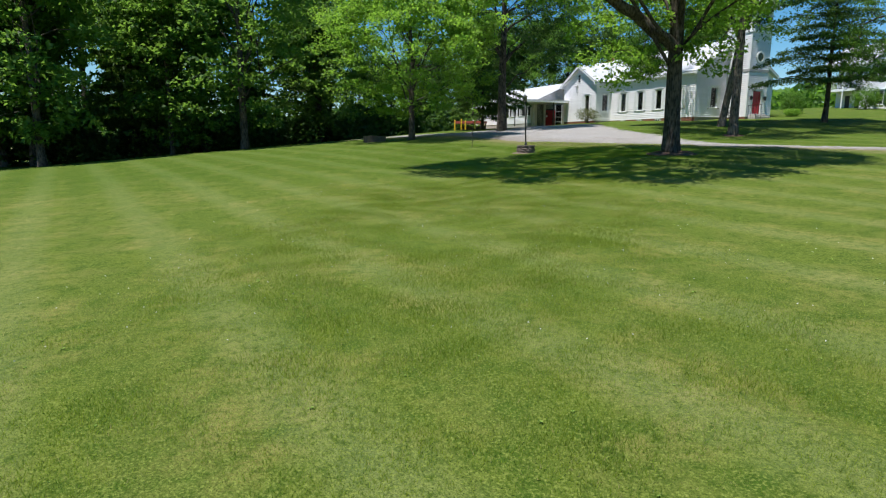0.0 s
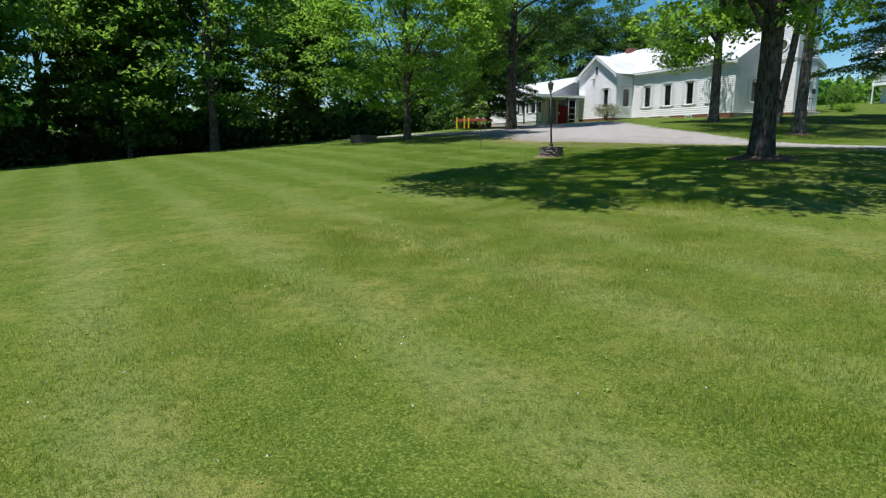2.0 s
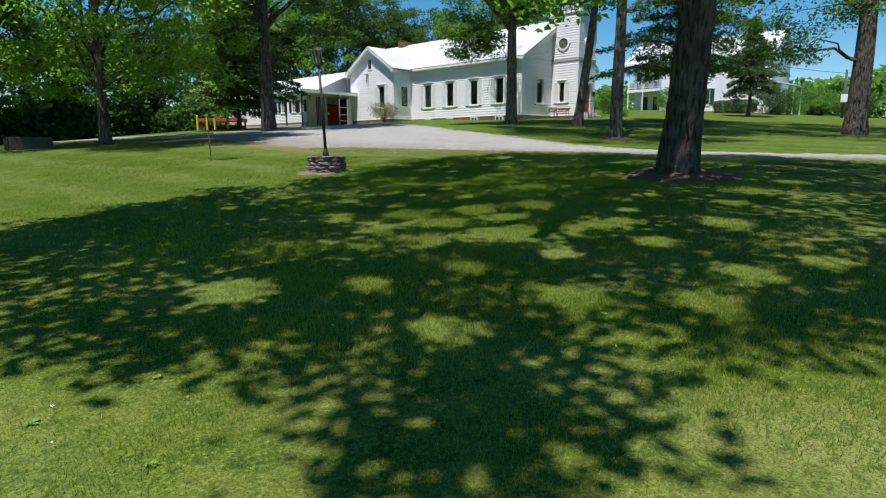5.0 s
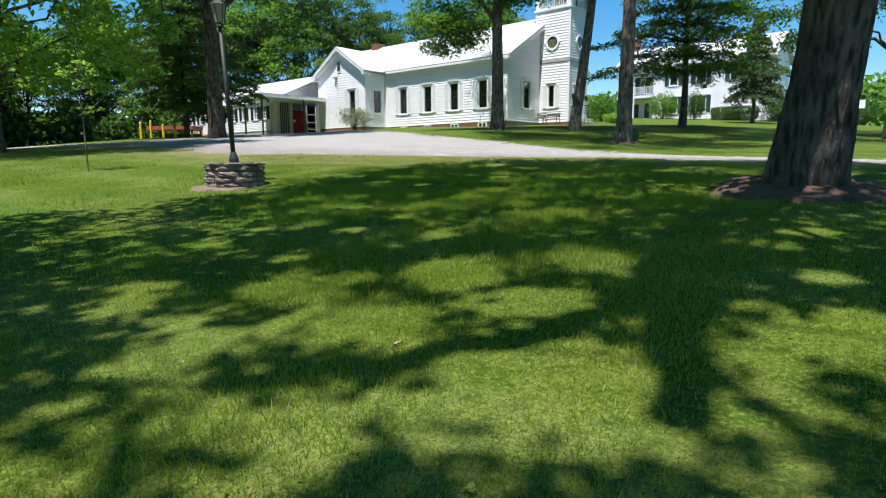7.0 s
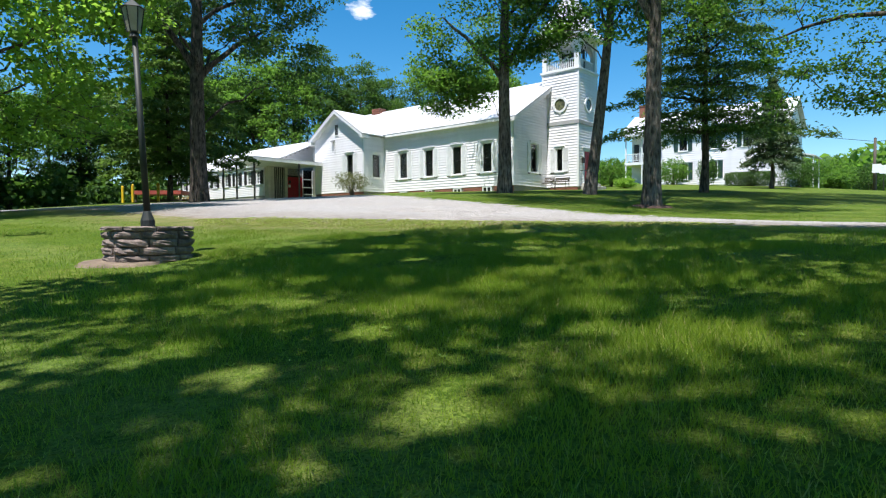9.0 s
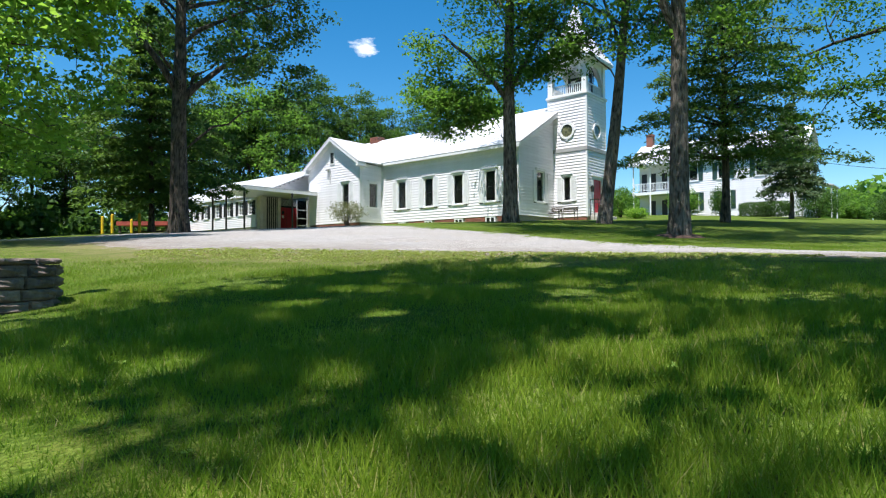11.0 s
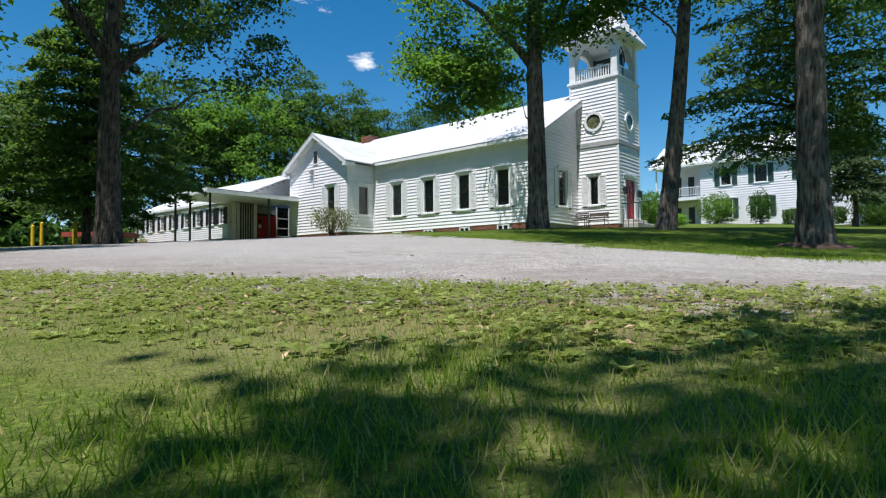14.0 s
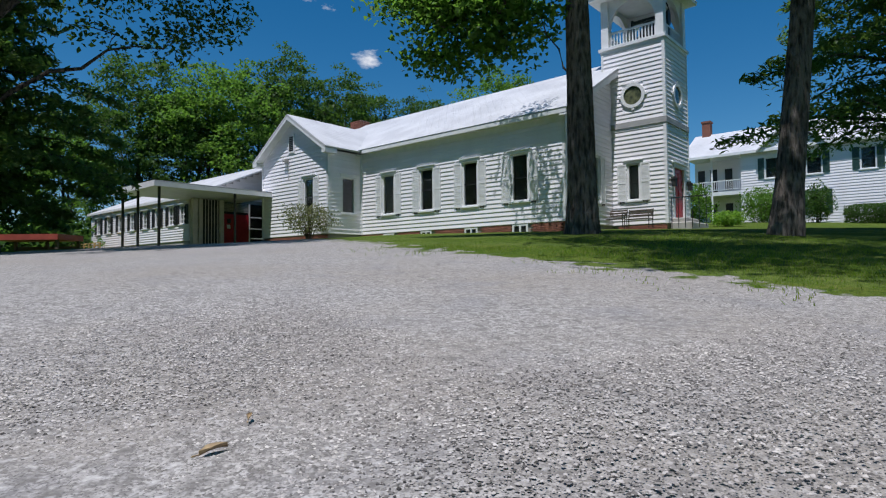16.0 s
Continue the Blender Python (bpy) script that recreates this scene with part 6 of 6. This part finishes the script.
# ---- yellow bollards, shed and ramp by the annex ----
for k, (x, y) in enumerate(((2.3, 69.9), (3.0, 68.2), (3.7, 73.0), (4.5, 67.6))):
    b = thing("bollard", pose(x, y, at_ground(x, y)), "yellow-painted steel parking bollard", "bollard", "yellow bollards")
    part("post", cylinder(bmesh.new(), 0, 0, -0.3, 1.15, 0.085, 0.085, 14), M_YELLOW, b, smooth=False)
    bm = bmesh.new()
    bmesh.ops.create_uvsphere(bm, u_segments=12, v_segments=6, radius=0.085, matrix=Matrix.Translation((0, 0, 1.15)))
    part("cap", bm, M_YELLOW, b, smooth=True)


# ---- utility pole and road signs beyond the lawn ----
pole = thing("utility_pole", pose(57.0, 54.2, at_ground(57.0, 54.2)), "weathered wooden utility pole beside road signs", "utility pole")
part("post", cylinder(bmesh.new(), 0, 0, -0.5, 4.2, 0.12, 0.10, 10), M_OLDWOOD, pole, smooth=True)
part("pole_cap", cylinder(bmesh.new(), 0, 0, 4.2, 4.26, 0.11, 0.06, 10), M_BLACKMETAL, pole)
for x, y in ((56.2, 53.6), (57.9, 54.0)):
    sg = thing("road_sign", pose(x, y, at_ground(x, y), 0, 0, -50), "small white road sign on a thin metal post", "road sign", "road signs")
    part("post", cylinder(bmesh.new(), 0, 0, -0.3, 2.1, 0.03, 0.03, 8), M_BLACKMETAL, sg)
    part("panel", boxes((-0.3, 0.3, -0.045, -0.03, 1.4, 2.1), bevel=0.004), M_TRIM, sg)

wires = thing("utility_wires", pose(57.0, 54.2, at_ground(57.0, 54.2, 3.95)), "two thin dark wires slung from the utility pole to the house", "wires")
for end, drop in (((-10.5, 8.0, 3.2), 0.5), ((24.0, -34.0, 5.4), 1.3)):
    v_, f_ = [], []
    tube(v_, f_, [(end[0] * k / 12, end[1] * k / 12, end[2] * k / 12 - drop * math.sin(math.pi * k / 12)) for k in range(13)], [0.018] * 13, 5)
    part("wire", mesh_of("wire", v_, f_, M_BLACKMETAL), M_BLACKMETAL, wires)

# ---- fallen leaves on the gravel ----
M_DRY = material("dry_leaf", (0.40, 0.30, 0.17), 0.8, 0, (0.22, 0.14, 0.08), 30, 120, spread=0.2)
for x, y, turn, size in ((12.05, 41.05, 20, 0.035), (12.15, 41.25, 75, 0.022), (5.15, 24.9, 10, 0.03)):
    lf_ = thing("fallen_leaf", pose(x, y, at_ground(x, y, 0.008), 4, -5, turn), "dry brown fallen leaf lying on the ground", "leaf", "fallen leaves")
    bm = bmesh.new()
    rows_ = []
    for k in range(7):
        f = k / 6
        w = 0.32 * size * math.sin(math.pi * min(f * 1.05 + 0.02, 1)) * (1 + 0.25 * math.sin(k * 4.0))
        rows_.append([bm.verts.new((size * (2 * f - 1), c * w, 0.012 * abs(c) + 0.006 * math.sin(3 * f))) for c in (-1, 0, 1)])
    for a, b in zip(rows_, rows_[1:]):
        for c in (0, 1):
            bm.faces.new((a[c], b[c], b[c + 1], a[c + 1]))
    part("blade", bm, M_DRY, lf_, smooth=True)
    part("stalk", boxes((-1.5 * size, -0.98 * size, -0.0015, 0.0015, 0.002, 0.005)), M_DRY, lf_)


# ---- red slab behind the bollards and wooden ramp ----
def local_ground(lx, ly):
    p = CHURCH @ Vector((lx, ly, 0))
    return at_ground(p.x, p.y) - 5.0


# height and place fit the camera's view of a distant red band
shed = thing("shelter", pose(4.6, 77.5, 4.25, 0, 0, -24), "low red slab on posts, shaped to fit a distant red band", "shelter")
part("roof", boxes((-1.9, 1.9, -1.1, 1.1, 0.88, 1.18)), M_REDSLAB, shed, "flat red slab")
for x, y in ((-1.75, -0.9), (-1.75, 0.9), (1.75, -0.9), (1.75, 0.9), (0, 0.9)):
    part("post", boxes((x - 0.07, x + 0.07, y - 0.07, y + 0.07, -0.4, 0.88)), M_OLDWOOD, shed)
part("back_board", boxes((-1.75, 1.75, 0.96, 1.0, 0.1, 0.6)), M_OLDWOOD, shed)
ramp = thing("wooden_ramp", CHURCH @ pose(33.5, 5.7, local_ground(33.5, 5.7)), "wooden access ramp with rails along the annex", "ramp")
part("deck", boxes((-3.2, 3.6, -0.7, 0.7, 0.15, 0.22)), M_WOOD, ramp)
for k in range(8):
    x = -3.1 + 0.95 * k
    part("post", boxes((x - 0.045, x + 0.045, 0.64, 0.73, -0.4, 1.15)), M_WOOD, ramp)
for z in (0.35, 0.55, 0.75, 0.95, 1.12):
    part("rail", boxes((-3.2, 3.6, 0.66, 0.70, z, z + 0.07)), M_WOOD, ramp)

# ---- mulch rings ----
def mulch(x, y, r, h, label, mat=M_MULCH):
    rng = np.random.default_rng(int(x * 10))
    bm = bmesh.new()
    n = 36
    c = bm.verts.new((0, 0, h))
    prev = None
    for j in range(1, 6):
        f = j / 5
        loop = []
        for k in range(n):
            w = math.tau * k / n
            rr = r * f * (1 + 0.10 * math.sin(3 * w + x) + 0.06 * rng.normal() * (j == 5))
            gx, gy = x + rr * math.cos(w), y + rr * math.sin(w)
            loop.append(bm.verts.new((rr * math.cos(w), rr * math.sin(w), float(ground_z(gx, gy)) - at_ground(x, y) + h * (1 - f**2) * (1 + 0.2 * rng.normal()) - (0.06 if j == 5 else -0.012))))
        for k in range(n):
            if prev is None:
                bm.faces.new((c, loop[k], loop[(k + 1) % n]))
            else:
                bm.faces.new((prev[k], loop[k], loop[(k + 1) % n], prev[(k + 1) % n]))
        prev = loop
    me = bpy.data.meshes.new("mulch")
    bm.to_mesh(me)
    bm.free()
    me.materials.append(mat)
    ob = new("mulch_bed", me)
    ob.location = (x, y, at_ground(x, y))
    tagged(ob, label, "mulch bed", kind="stuff")


mulch(11.05, 26.95, 1.22, 0.13, "dark red-brown bark mulch round a big trunk")
mulch(21.2, 41.55, 0.8, 0.10, "dark mulch round a lawn tree")
mulch(5.06, 33.78, 0.64, 0.03, "worn bare brown earth round the planter", M_SOIL)

# ---- undergrowth along the wood ----
rng_u = np.random.default_rng(77)
n = 54000
f = rng_u.random(n)
lane = rng_u.integers(0, 3, n)
ux = np.where(lane < 2, -46 + 50 * f, -60 + 110 * f) + rng_u.normal(size=n) * 1.5
uy = np.where(lane < 2, 47.5 + 41 * f + 3.5 * lane, 92 + 14 * np.sin(f * 3.1)) + rng_u.normal(size=n) * 2.0
patch = np.array([noise.noise((float(a) * 0.35, float(b) * 0.35, 0)) for a, b in zip(ux, uy)])
uh = np.clip(2.9 + 3.4 * patch, 1.3, 6.0) * rng_u.random(n) ** 0.8
pos = np.stack([ux, uy, ground_z(ux, uy) + uh], -1)
under = new("undergrowth", leaf_mesh("undergrowth", pos, 0.46 * rng_u.uniform(0.6, 1.4, n), rng_u, M_LEAFD, 0.3))
tagged(under, "dark leafy undergrowth along the edge of the wood", "undergrowth", kind="stuff")

# ---- far tree line ----
rng_t = np.random.default_rng(78)
n = 60000
f = rng_t.random(n)
w = radians(205) - f * radians(250)
dist = rng_t.uniform(150, 215, n)
crest = np.array([12 + 7 * noise.noise((float(a) * 9, 1, 0)) + 4 * noise.noise((float(a) * 31, 2, 0)) for a in f])
tx, ty = 10 + dist * np.cos(w), 40 + dist * np.sin(w)
tz = ground_z(tx, ty) + crest * rng_t.random(n) ** 0.7 + 0.05 * (dist - 150)
far_wood = new("far_woods", leaf_mesh("far_woods", np.stack([tx, ty, tz], -1), 2.05 * rng_t.uniform(0.6, 1.4, n), rng_t, M_LEAF, 0.5))
tagged(far_wood, "distant line of green trees beyond the lawn", "woods", kind="stuff")


# ---- grass ----
def blades(name, px, py, height, width, rng, mat, bend=0.5):
    """Single blades of grass, each a slim leaning point."""
    n = len(px)
    base = np.stack([px, py, ground_z(px, py) - 0.005], -1)
    w = rng.uniform(0, math.tau, n)
    side = np.stack([np.cos(w), np.sin(w), np.zeros(n)], -1) * (width / 2)[:, None]
    v = rng.uniform(0, math.tau, n)
    tilt = np.stack([np.cos(v), np.sin(v), np.zeros(n)], -1) * (height * rng.uniform(0.1, bend, n))[:, None]
    up = np.zeros((n, 3))
    up[:, 2] = height
    co = np.empty((n, 3, 3), np.float32)
    co[:, 0] = base - side
    co[:, 1] = base + side
    co[:, 2] = base + up * 0.95 + tilt
    me = bpy.data.meshes.new(name)
    me.vertices.add(3 * n)
    me.vertices.foreach_set("co", co.ravel())
    me.loops.add(3 * n)
    me.loops.foreach_set("vertex_index", np.arange(3 * n, dtype=np.int32))
    me.polygons.add(n)
    me.polygons.foreach_set("loop_start", np.arange(0, 3 * n, 3, dtype=np.int32))
    me.materials.append(mat)
    me.update(calc_edges=True)
    return me


def grass_material():
    """Green blades with straw-coloured dry ones among them, more of them in dry patches and beside the drive."""
    m = leaf_material("grass_blades", (0.197, 0.232, 0.028), (0.114, 0.165, 0.018), (0.34, 0.47, 0.045), 0.45, 0.9)
    n, l = m.node_tree.nodes, m.node_tree.links
    n["Principled BSDF"].inputs["Specular IOR Level"].default_value = 0.08
    socket = n["Principled BSDF"].inputs["Base Color"]
    green = lush_shade(m.node_tree, socket.links[0].from_socket)
    dry = n.new("ShaderNodeAttribute")
    dry.attribute_name = "dry"
    pick = n.new("ShaderNodeMath")
    pick.operation = "LESS_THAN"
    l.new(n.new("ShaderNodeNewGeometry").outputs["Random Per Island"], pick.inputs[0])
    l.new(dry.outputs["Fac"], pick.inputs[1])
    straw = n.new("ShaderNodeMix")
    straw.data_type = "RGBA"
    straw.inputs["B"].default_value = (0.36, 0.30, 0.13, 1)
    l.new(pick.outputs["Value"], straw.inputs["Factor"])
    l.new(green, straw.inputs["A"])
    l.new(straw.outputs["Result"], socket)
    glow = n["Translucent BSDF"].inputs["Color"]
    pale = n.new("ShaderNodeRGB")
    pale.outputs["Color"].default_value = glow.default_value
    l.new(lush_shade(m.node_tree, pale.outputs["Color"]), glow)
    return m


M_GRASS = grass_material()
rng_g = np.random.default_rng(100)
fields = (  # x0, x1, y0, y1, blades per square metre, height, width
    (-5.5, 5.5, 0.6, 13.5, 2600, 0.040, 0.0062),
    (-4.5, 7.0, 11.5, 21.5, 2500, 0.040, 0.0060),
    (0.0, 9.5, 19.0, 27.5, 4200, 0.040, 0.0055),
    (3.0, 12.5, 24.0, 31.5, 4200, 0.050, 0.0045),
    (4.6, 11.6, 26.0, 36.0, 5200, 0.050, 0.0038),
    (4.0, 16.0, 28.0, 39.8, 2400, 0.050, 0.0055),
    (-4.0, 5.0, 26.0, 44.0, 500, 0.040, 0.010),
    (14.0, 23.0, 34.0, 50.0, 600, 0.040, 0.009),
)
gx, gy, gh, gw = [], [], [], []
for x0, x1, y0, y1, dens, h, wd in fields:
    n = int((x1 - x0) * (y1 - y0) * dens)
    x, y = rng_g.uniform(x0, x1, n), rng_g.uniform(y0, y1, n)
    depth = drive_depth(x, y)
    rough = np.sin(x * 2.1 + np.sin(y * 1.7) * 2) * np.sin(y * 2.3 + np.cos(x * 1.3) * 2)
    border = np.minimum(np.minimum(x - x0, x1 - x), np.minimum(y - y0, y1 - y))
    keep = rng_g.random(n) < np.clip(0.62 + 0.3 * rough - 0.30 * np.maximum(depth + 0.9, -0.2), 0.0, 1.0) * (depth < 1.5) * np.clip(border / 2.5, 0, 1)
    keep &= np.hypot(x - 5.25, y - 33.85) > 0.64 + 0.14 * rough
    keep &= np.hypot(x - 11.05, y - 26.95) > 1.12 + 0.12 * rough
    gx.append(x[keep])
    gy.append(y[keep])
    tall = (1 + 0.45 * rough[keep]) * (1 - 0.4 * np.clip(1 + verge_depth(x[keep], y[keep]) / 3.5, 0, 1))
    gh.append(h * tall * rng_g.uniform(0.55, 1.35, keep.sum()))
    gw.append(wd * rng_g.uniform(0.7, 1.3, keep.sum()))
# thin tufts among the weeds by the drive
x, y = rng_g.uniform(6.5, 15.0, 60000), rng_g.uniform(33.0, 40.5, 60000)
tuft = np.sin(x * 3.1 + 2 * np.sin(y * 2.7)) * np.sin(y * 3.7 + np.cos(x * 2.3) * 2)
keep = (np.abs(verge_depth(x, y) - 0.1) < 1.0) & (rng_g.random(60000) < 0.55 + 0.4 * tuft)
gx.append(x[keep])
gy.append(y[keep])
gh.append(0.026 * rng_g.uniform(0.4, 1.5, keep.sum()))
gw.append(0.0038 * rng_g.uniform(0.7, 1.3, keep.sum()))
gx, gy, gh, gw = (np.concatenate(a) for a in (gx, gy, gh, gw))
turf = blades("grass", gx, gy, gh, gw, rng_g, M_GRASS, 0.8)
patches = np.sin(gx * 1.1 + 2 * np.sin(gy * 0.63)) * np.sin(gy * 0.83 + 2 * np.cos(gx * 0.57)) + 0.5 * np.sin(gx * 3.1 + gy * 1.9) * np.sin(gy * 2.7 - gx)
dryness = np.clip(0.10 + 0.30 * patches * np.clip((24 - gy) / 6, 0.25, 1), 0.03, 0.6) + 0.62 * np.clip(1 + verge_depth(gx, gy) / 2.2, 0, 1)
turf.attributes.new("dry", "FLOAT", "POINT").data.foreach_set("value", dryness.repeat(3).astype(np.float32))
grass = new("grass", turf)
tagged(grass, "short green mown grass blades of the lawn", "grass", kind="stuff")

# ---- broad-leaved weeds at the edge of the gravel ----
rng_w = np.random.default_rng(101)
n = 46000
x, y = rng_w.uniform(6.0, 15.0, n), rng_w.uniform(33.0, 41.0, n)
depth = drive_depth(x, y)
clump = np.array([noise.noise((float(a) * 0.9, float(b) * 0.9, 3)) for a, b in zip(x, y)])
keep = (rng_w.random(n) < np.clip(1.25 - np.abs(depth - 0.3) / 1.25, 0, 1) * np.clip(0.72 + 1.0 * clump, 0, 1) * (edge_distance(x, y, NEAR_EDGE) < 3.0) * np.clip((1.6 - depth) / 0.6, 0.07, 1))
x, y = x[keep], y[keep]


def rosettes(px, py, low, high, slim, lift):
    """Rosettes of leaves close to the ground, each leaf folded along its rib and bent back at the tip."""
    lv, lf = [], []
    for cx, cy in zip(px, py):
        z = at_ground(cx, cy, 0.003)
        k = rng_w.integers(4, 8)
        turn = rng_w.uniform(0, math.tau)
        size = (low + (high - low) * rng_w.random() ** 1.3 * rng_w.uniform(0.8, 1.4)) * min(1, max(0.55, 1.45 - 0.55 * float(drive_depth(np.array([cx]), np.array([cy]))[0])))
        for j in range(k):
            a = turn + math.tau * j / k + rng_w.uniform(-0.4, 0.4)
            c, s = math.cos(a), math.sin(a)
            L, rise, roll = size * rng_w.uniform(0.6, 1.25), rng_w.uniform(0.05, lift), rng_w.uniform(-0.35, 0.35)
            W = L * slim * rng_w.uniform(0.75, 1.2)
            b = len(lv)
            for d, wd, up in ((0.08, 0.0, 0.0), (0.55, 0.9, 0.8), (0.55, -0.9, 0.8), (0.55, 0.0, 0.66), (1.06, 0.0, 0.72)):
                lv.append((cx + c * L * d - s * W * wd, cy + s * L * d + c * W * wd, z + L * rise * up + W * wd * roll + 0.004))
            lf += [(b, b + 3, b + 1), (b, b + 2, b + 3), (b + 1, b + 3, b + 4), (b + 3, b + 2, b + 4)]
    return lv, lf


lv, lf = rosettes(x, y, 0.014, 0.052, 0.36, 0.6)
M_WEED = leaf_material("plantain_leaf", (0.245, 0.28, 0.075), (0.13, 0.175, 0.04), (0.36, 0.43, 0.09), 0.34, 6.0)
weeds = new("plantain_weeds", mesh_of("plantain_weeds", lv, lf, M_WEED, False))
tagged(weeds, "broad-leaved plantain weeds along the gravel's edge", "weeds", kind="stuff")

# dead leaves and stalks among the weeds
n = 12000
x, y = rng_w.uniform(6.0, 15.0, n), rng_w.uniform(33.0, 41.0, n)
keep = rng_w.random(n) < np.clip(1.1 - np.abs(drive_depth(x, y) - 0.2) / 1.3, 0, 1)
x, y = x[keep], y[keep]
pos = np.stack([x, y, ground_z(x, y) + rng_w.uniform(0.006, 0.022, len(x))], -1)
M_LITTER = material("dead_leaf_litter", (0.34, 0.25, 0.15), 0.9, 0, (0.17, 0.11, 0.07), 5, 60, spread=0.2, island=0.5, spec=0.1)
litter = new("leaf_litter", leaf_mesh("leaf_litter", pos, 0.022 * rng_w.uniform(0.3, 1.6, len(x)), rng_w, M_LITTER, 1.2, 1.3))
tagged(litter, "dry brown leaf litter among the weeds by the gravel", "leaf litter", kind="stuff")
# small broad-leaved weeds in the lawn
n = 420
x, y = rng_w.uniform(-5, 9, n), rng_w.uniform(0.5, 31, n)
lv, lf = rosettes(x, y, 0.012, 0.032, 0.42, 0.8)
M_LAWNWEED = leaf_material("lawn_weed_leaf", (0.22, 0.32, 0.06), (0.15, 0.24, 0.04), (0.36, 0.50, 0.08), 0.35, 3.5)
lawn_weeds = new("lawn_weeds", mesh_of("lawn_weeds", lv, lf, M_LAWNWEED, False))
tagged(lawn_weeds, "small pale green broad-leaved weeds in the lawn", "weeds", kind="stuff")

# ---- loose stones of the gravel ----
rng_s = np.random.default_rng(102)
# dense stone zones are placed to fit where the camera comes close
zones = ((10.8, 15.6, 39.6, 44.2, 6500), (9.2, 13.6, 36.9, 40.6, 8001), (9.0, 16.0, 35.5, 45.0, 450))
cx, cy = [], []
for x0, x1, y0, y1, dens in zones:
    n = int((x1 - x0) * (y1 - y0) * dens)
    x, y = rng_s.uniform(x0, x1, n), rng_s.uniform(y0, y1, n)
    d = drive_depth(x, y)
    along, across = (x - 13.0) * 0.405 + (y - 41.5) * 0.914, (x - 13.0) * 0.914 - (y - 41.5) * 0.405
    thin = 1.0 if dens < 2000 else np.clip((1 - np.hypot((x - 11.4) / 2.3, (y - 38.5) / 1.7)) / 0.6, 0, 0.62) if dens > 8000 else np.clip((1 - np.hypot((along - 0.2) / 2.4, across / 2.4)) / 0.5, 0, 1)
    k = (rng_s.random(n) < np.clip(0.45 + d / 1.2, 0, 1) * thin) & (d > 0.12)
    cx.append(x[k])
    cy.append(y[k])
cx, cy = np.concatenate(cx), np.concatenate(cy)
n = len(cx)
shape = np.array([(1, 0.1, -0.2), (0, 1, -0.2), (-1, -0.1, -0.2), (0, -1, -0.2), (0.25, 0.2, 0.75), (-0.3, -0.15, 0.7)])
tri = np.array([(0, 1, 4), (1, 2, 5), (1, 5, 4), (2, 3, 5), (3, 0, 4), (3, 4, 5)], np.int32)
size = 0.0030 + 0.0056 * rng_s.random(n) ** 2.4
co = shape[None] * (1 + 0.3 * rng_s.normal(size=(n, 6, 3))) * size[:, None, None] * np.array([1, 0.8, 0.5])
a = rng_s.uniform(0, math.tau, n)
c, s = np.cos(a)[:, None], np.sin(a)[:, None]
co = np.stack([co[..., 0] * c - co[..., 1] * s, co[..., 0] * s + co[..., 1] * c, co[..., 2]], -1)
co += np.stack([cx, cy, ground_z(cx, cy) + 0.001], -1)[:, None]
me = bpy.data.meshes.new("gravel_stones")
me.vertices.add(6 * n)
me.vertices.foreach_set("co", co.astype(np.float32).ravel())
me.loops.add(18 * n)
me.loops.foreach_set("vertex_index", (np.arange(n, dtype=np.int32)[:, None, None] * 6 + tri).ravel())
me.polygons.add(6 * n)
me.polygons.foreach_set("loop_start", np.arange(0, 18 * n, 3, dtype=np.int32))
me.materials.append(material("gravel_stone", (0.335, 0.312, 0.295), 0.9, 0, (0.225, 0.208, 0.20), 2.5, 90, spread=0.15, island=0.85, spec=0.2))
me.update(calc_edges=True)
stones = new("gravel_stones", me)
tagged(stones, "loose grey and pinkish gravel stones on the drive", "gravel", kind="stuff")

# ---- white clover heads in the lawn ----
rng_c = np.random.default_rng(103)
n = 260
x, y = rng_c.uniform(-6, 8, n), rng_c.uniform(5, 22, n)
pos = np.stack([x, y, ground_z(x, y) + 0.03], -1).repeat(5, 0) + rng_c.normal(size=(n * 5, 3)) * 0.004
clover = new("clover_flowers", leaf_mesh("clover_flowers", pos, 0.011 * rng_c.uniform(0.7, 1.3, n * 5), rng_c, M_TRIM, 0.2))
tagged(clover, "tiny white clover heads scattered over the lawn", "flowers", kind="stuff")
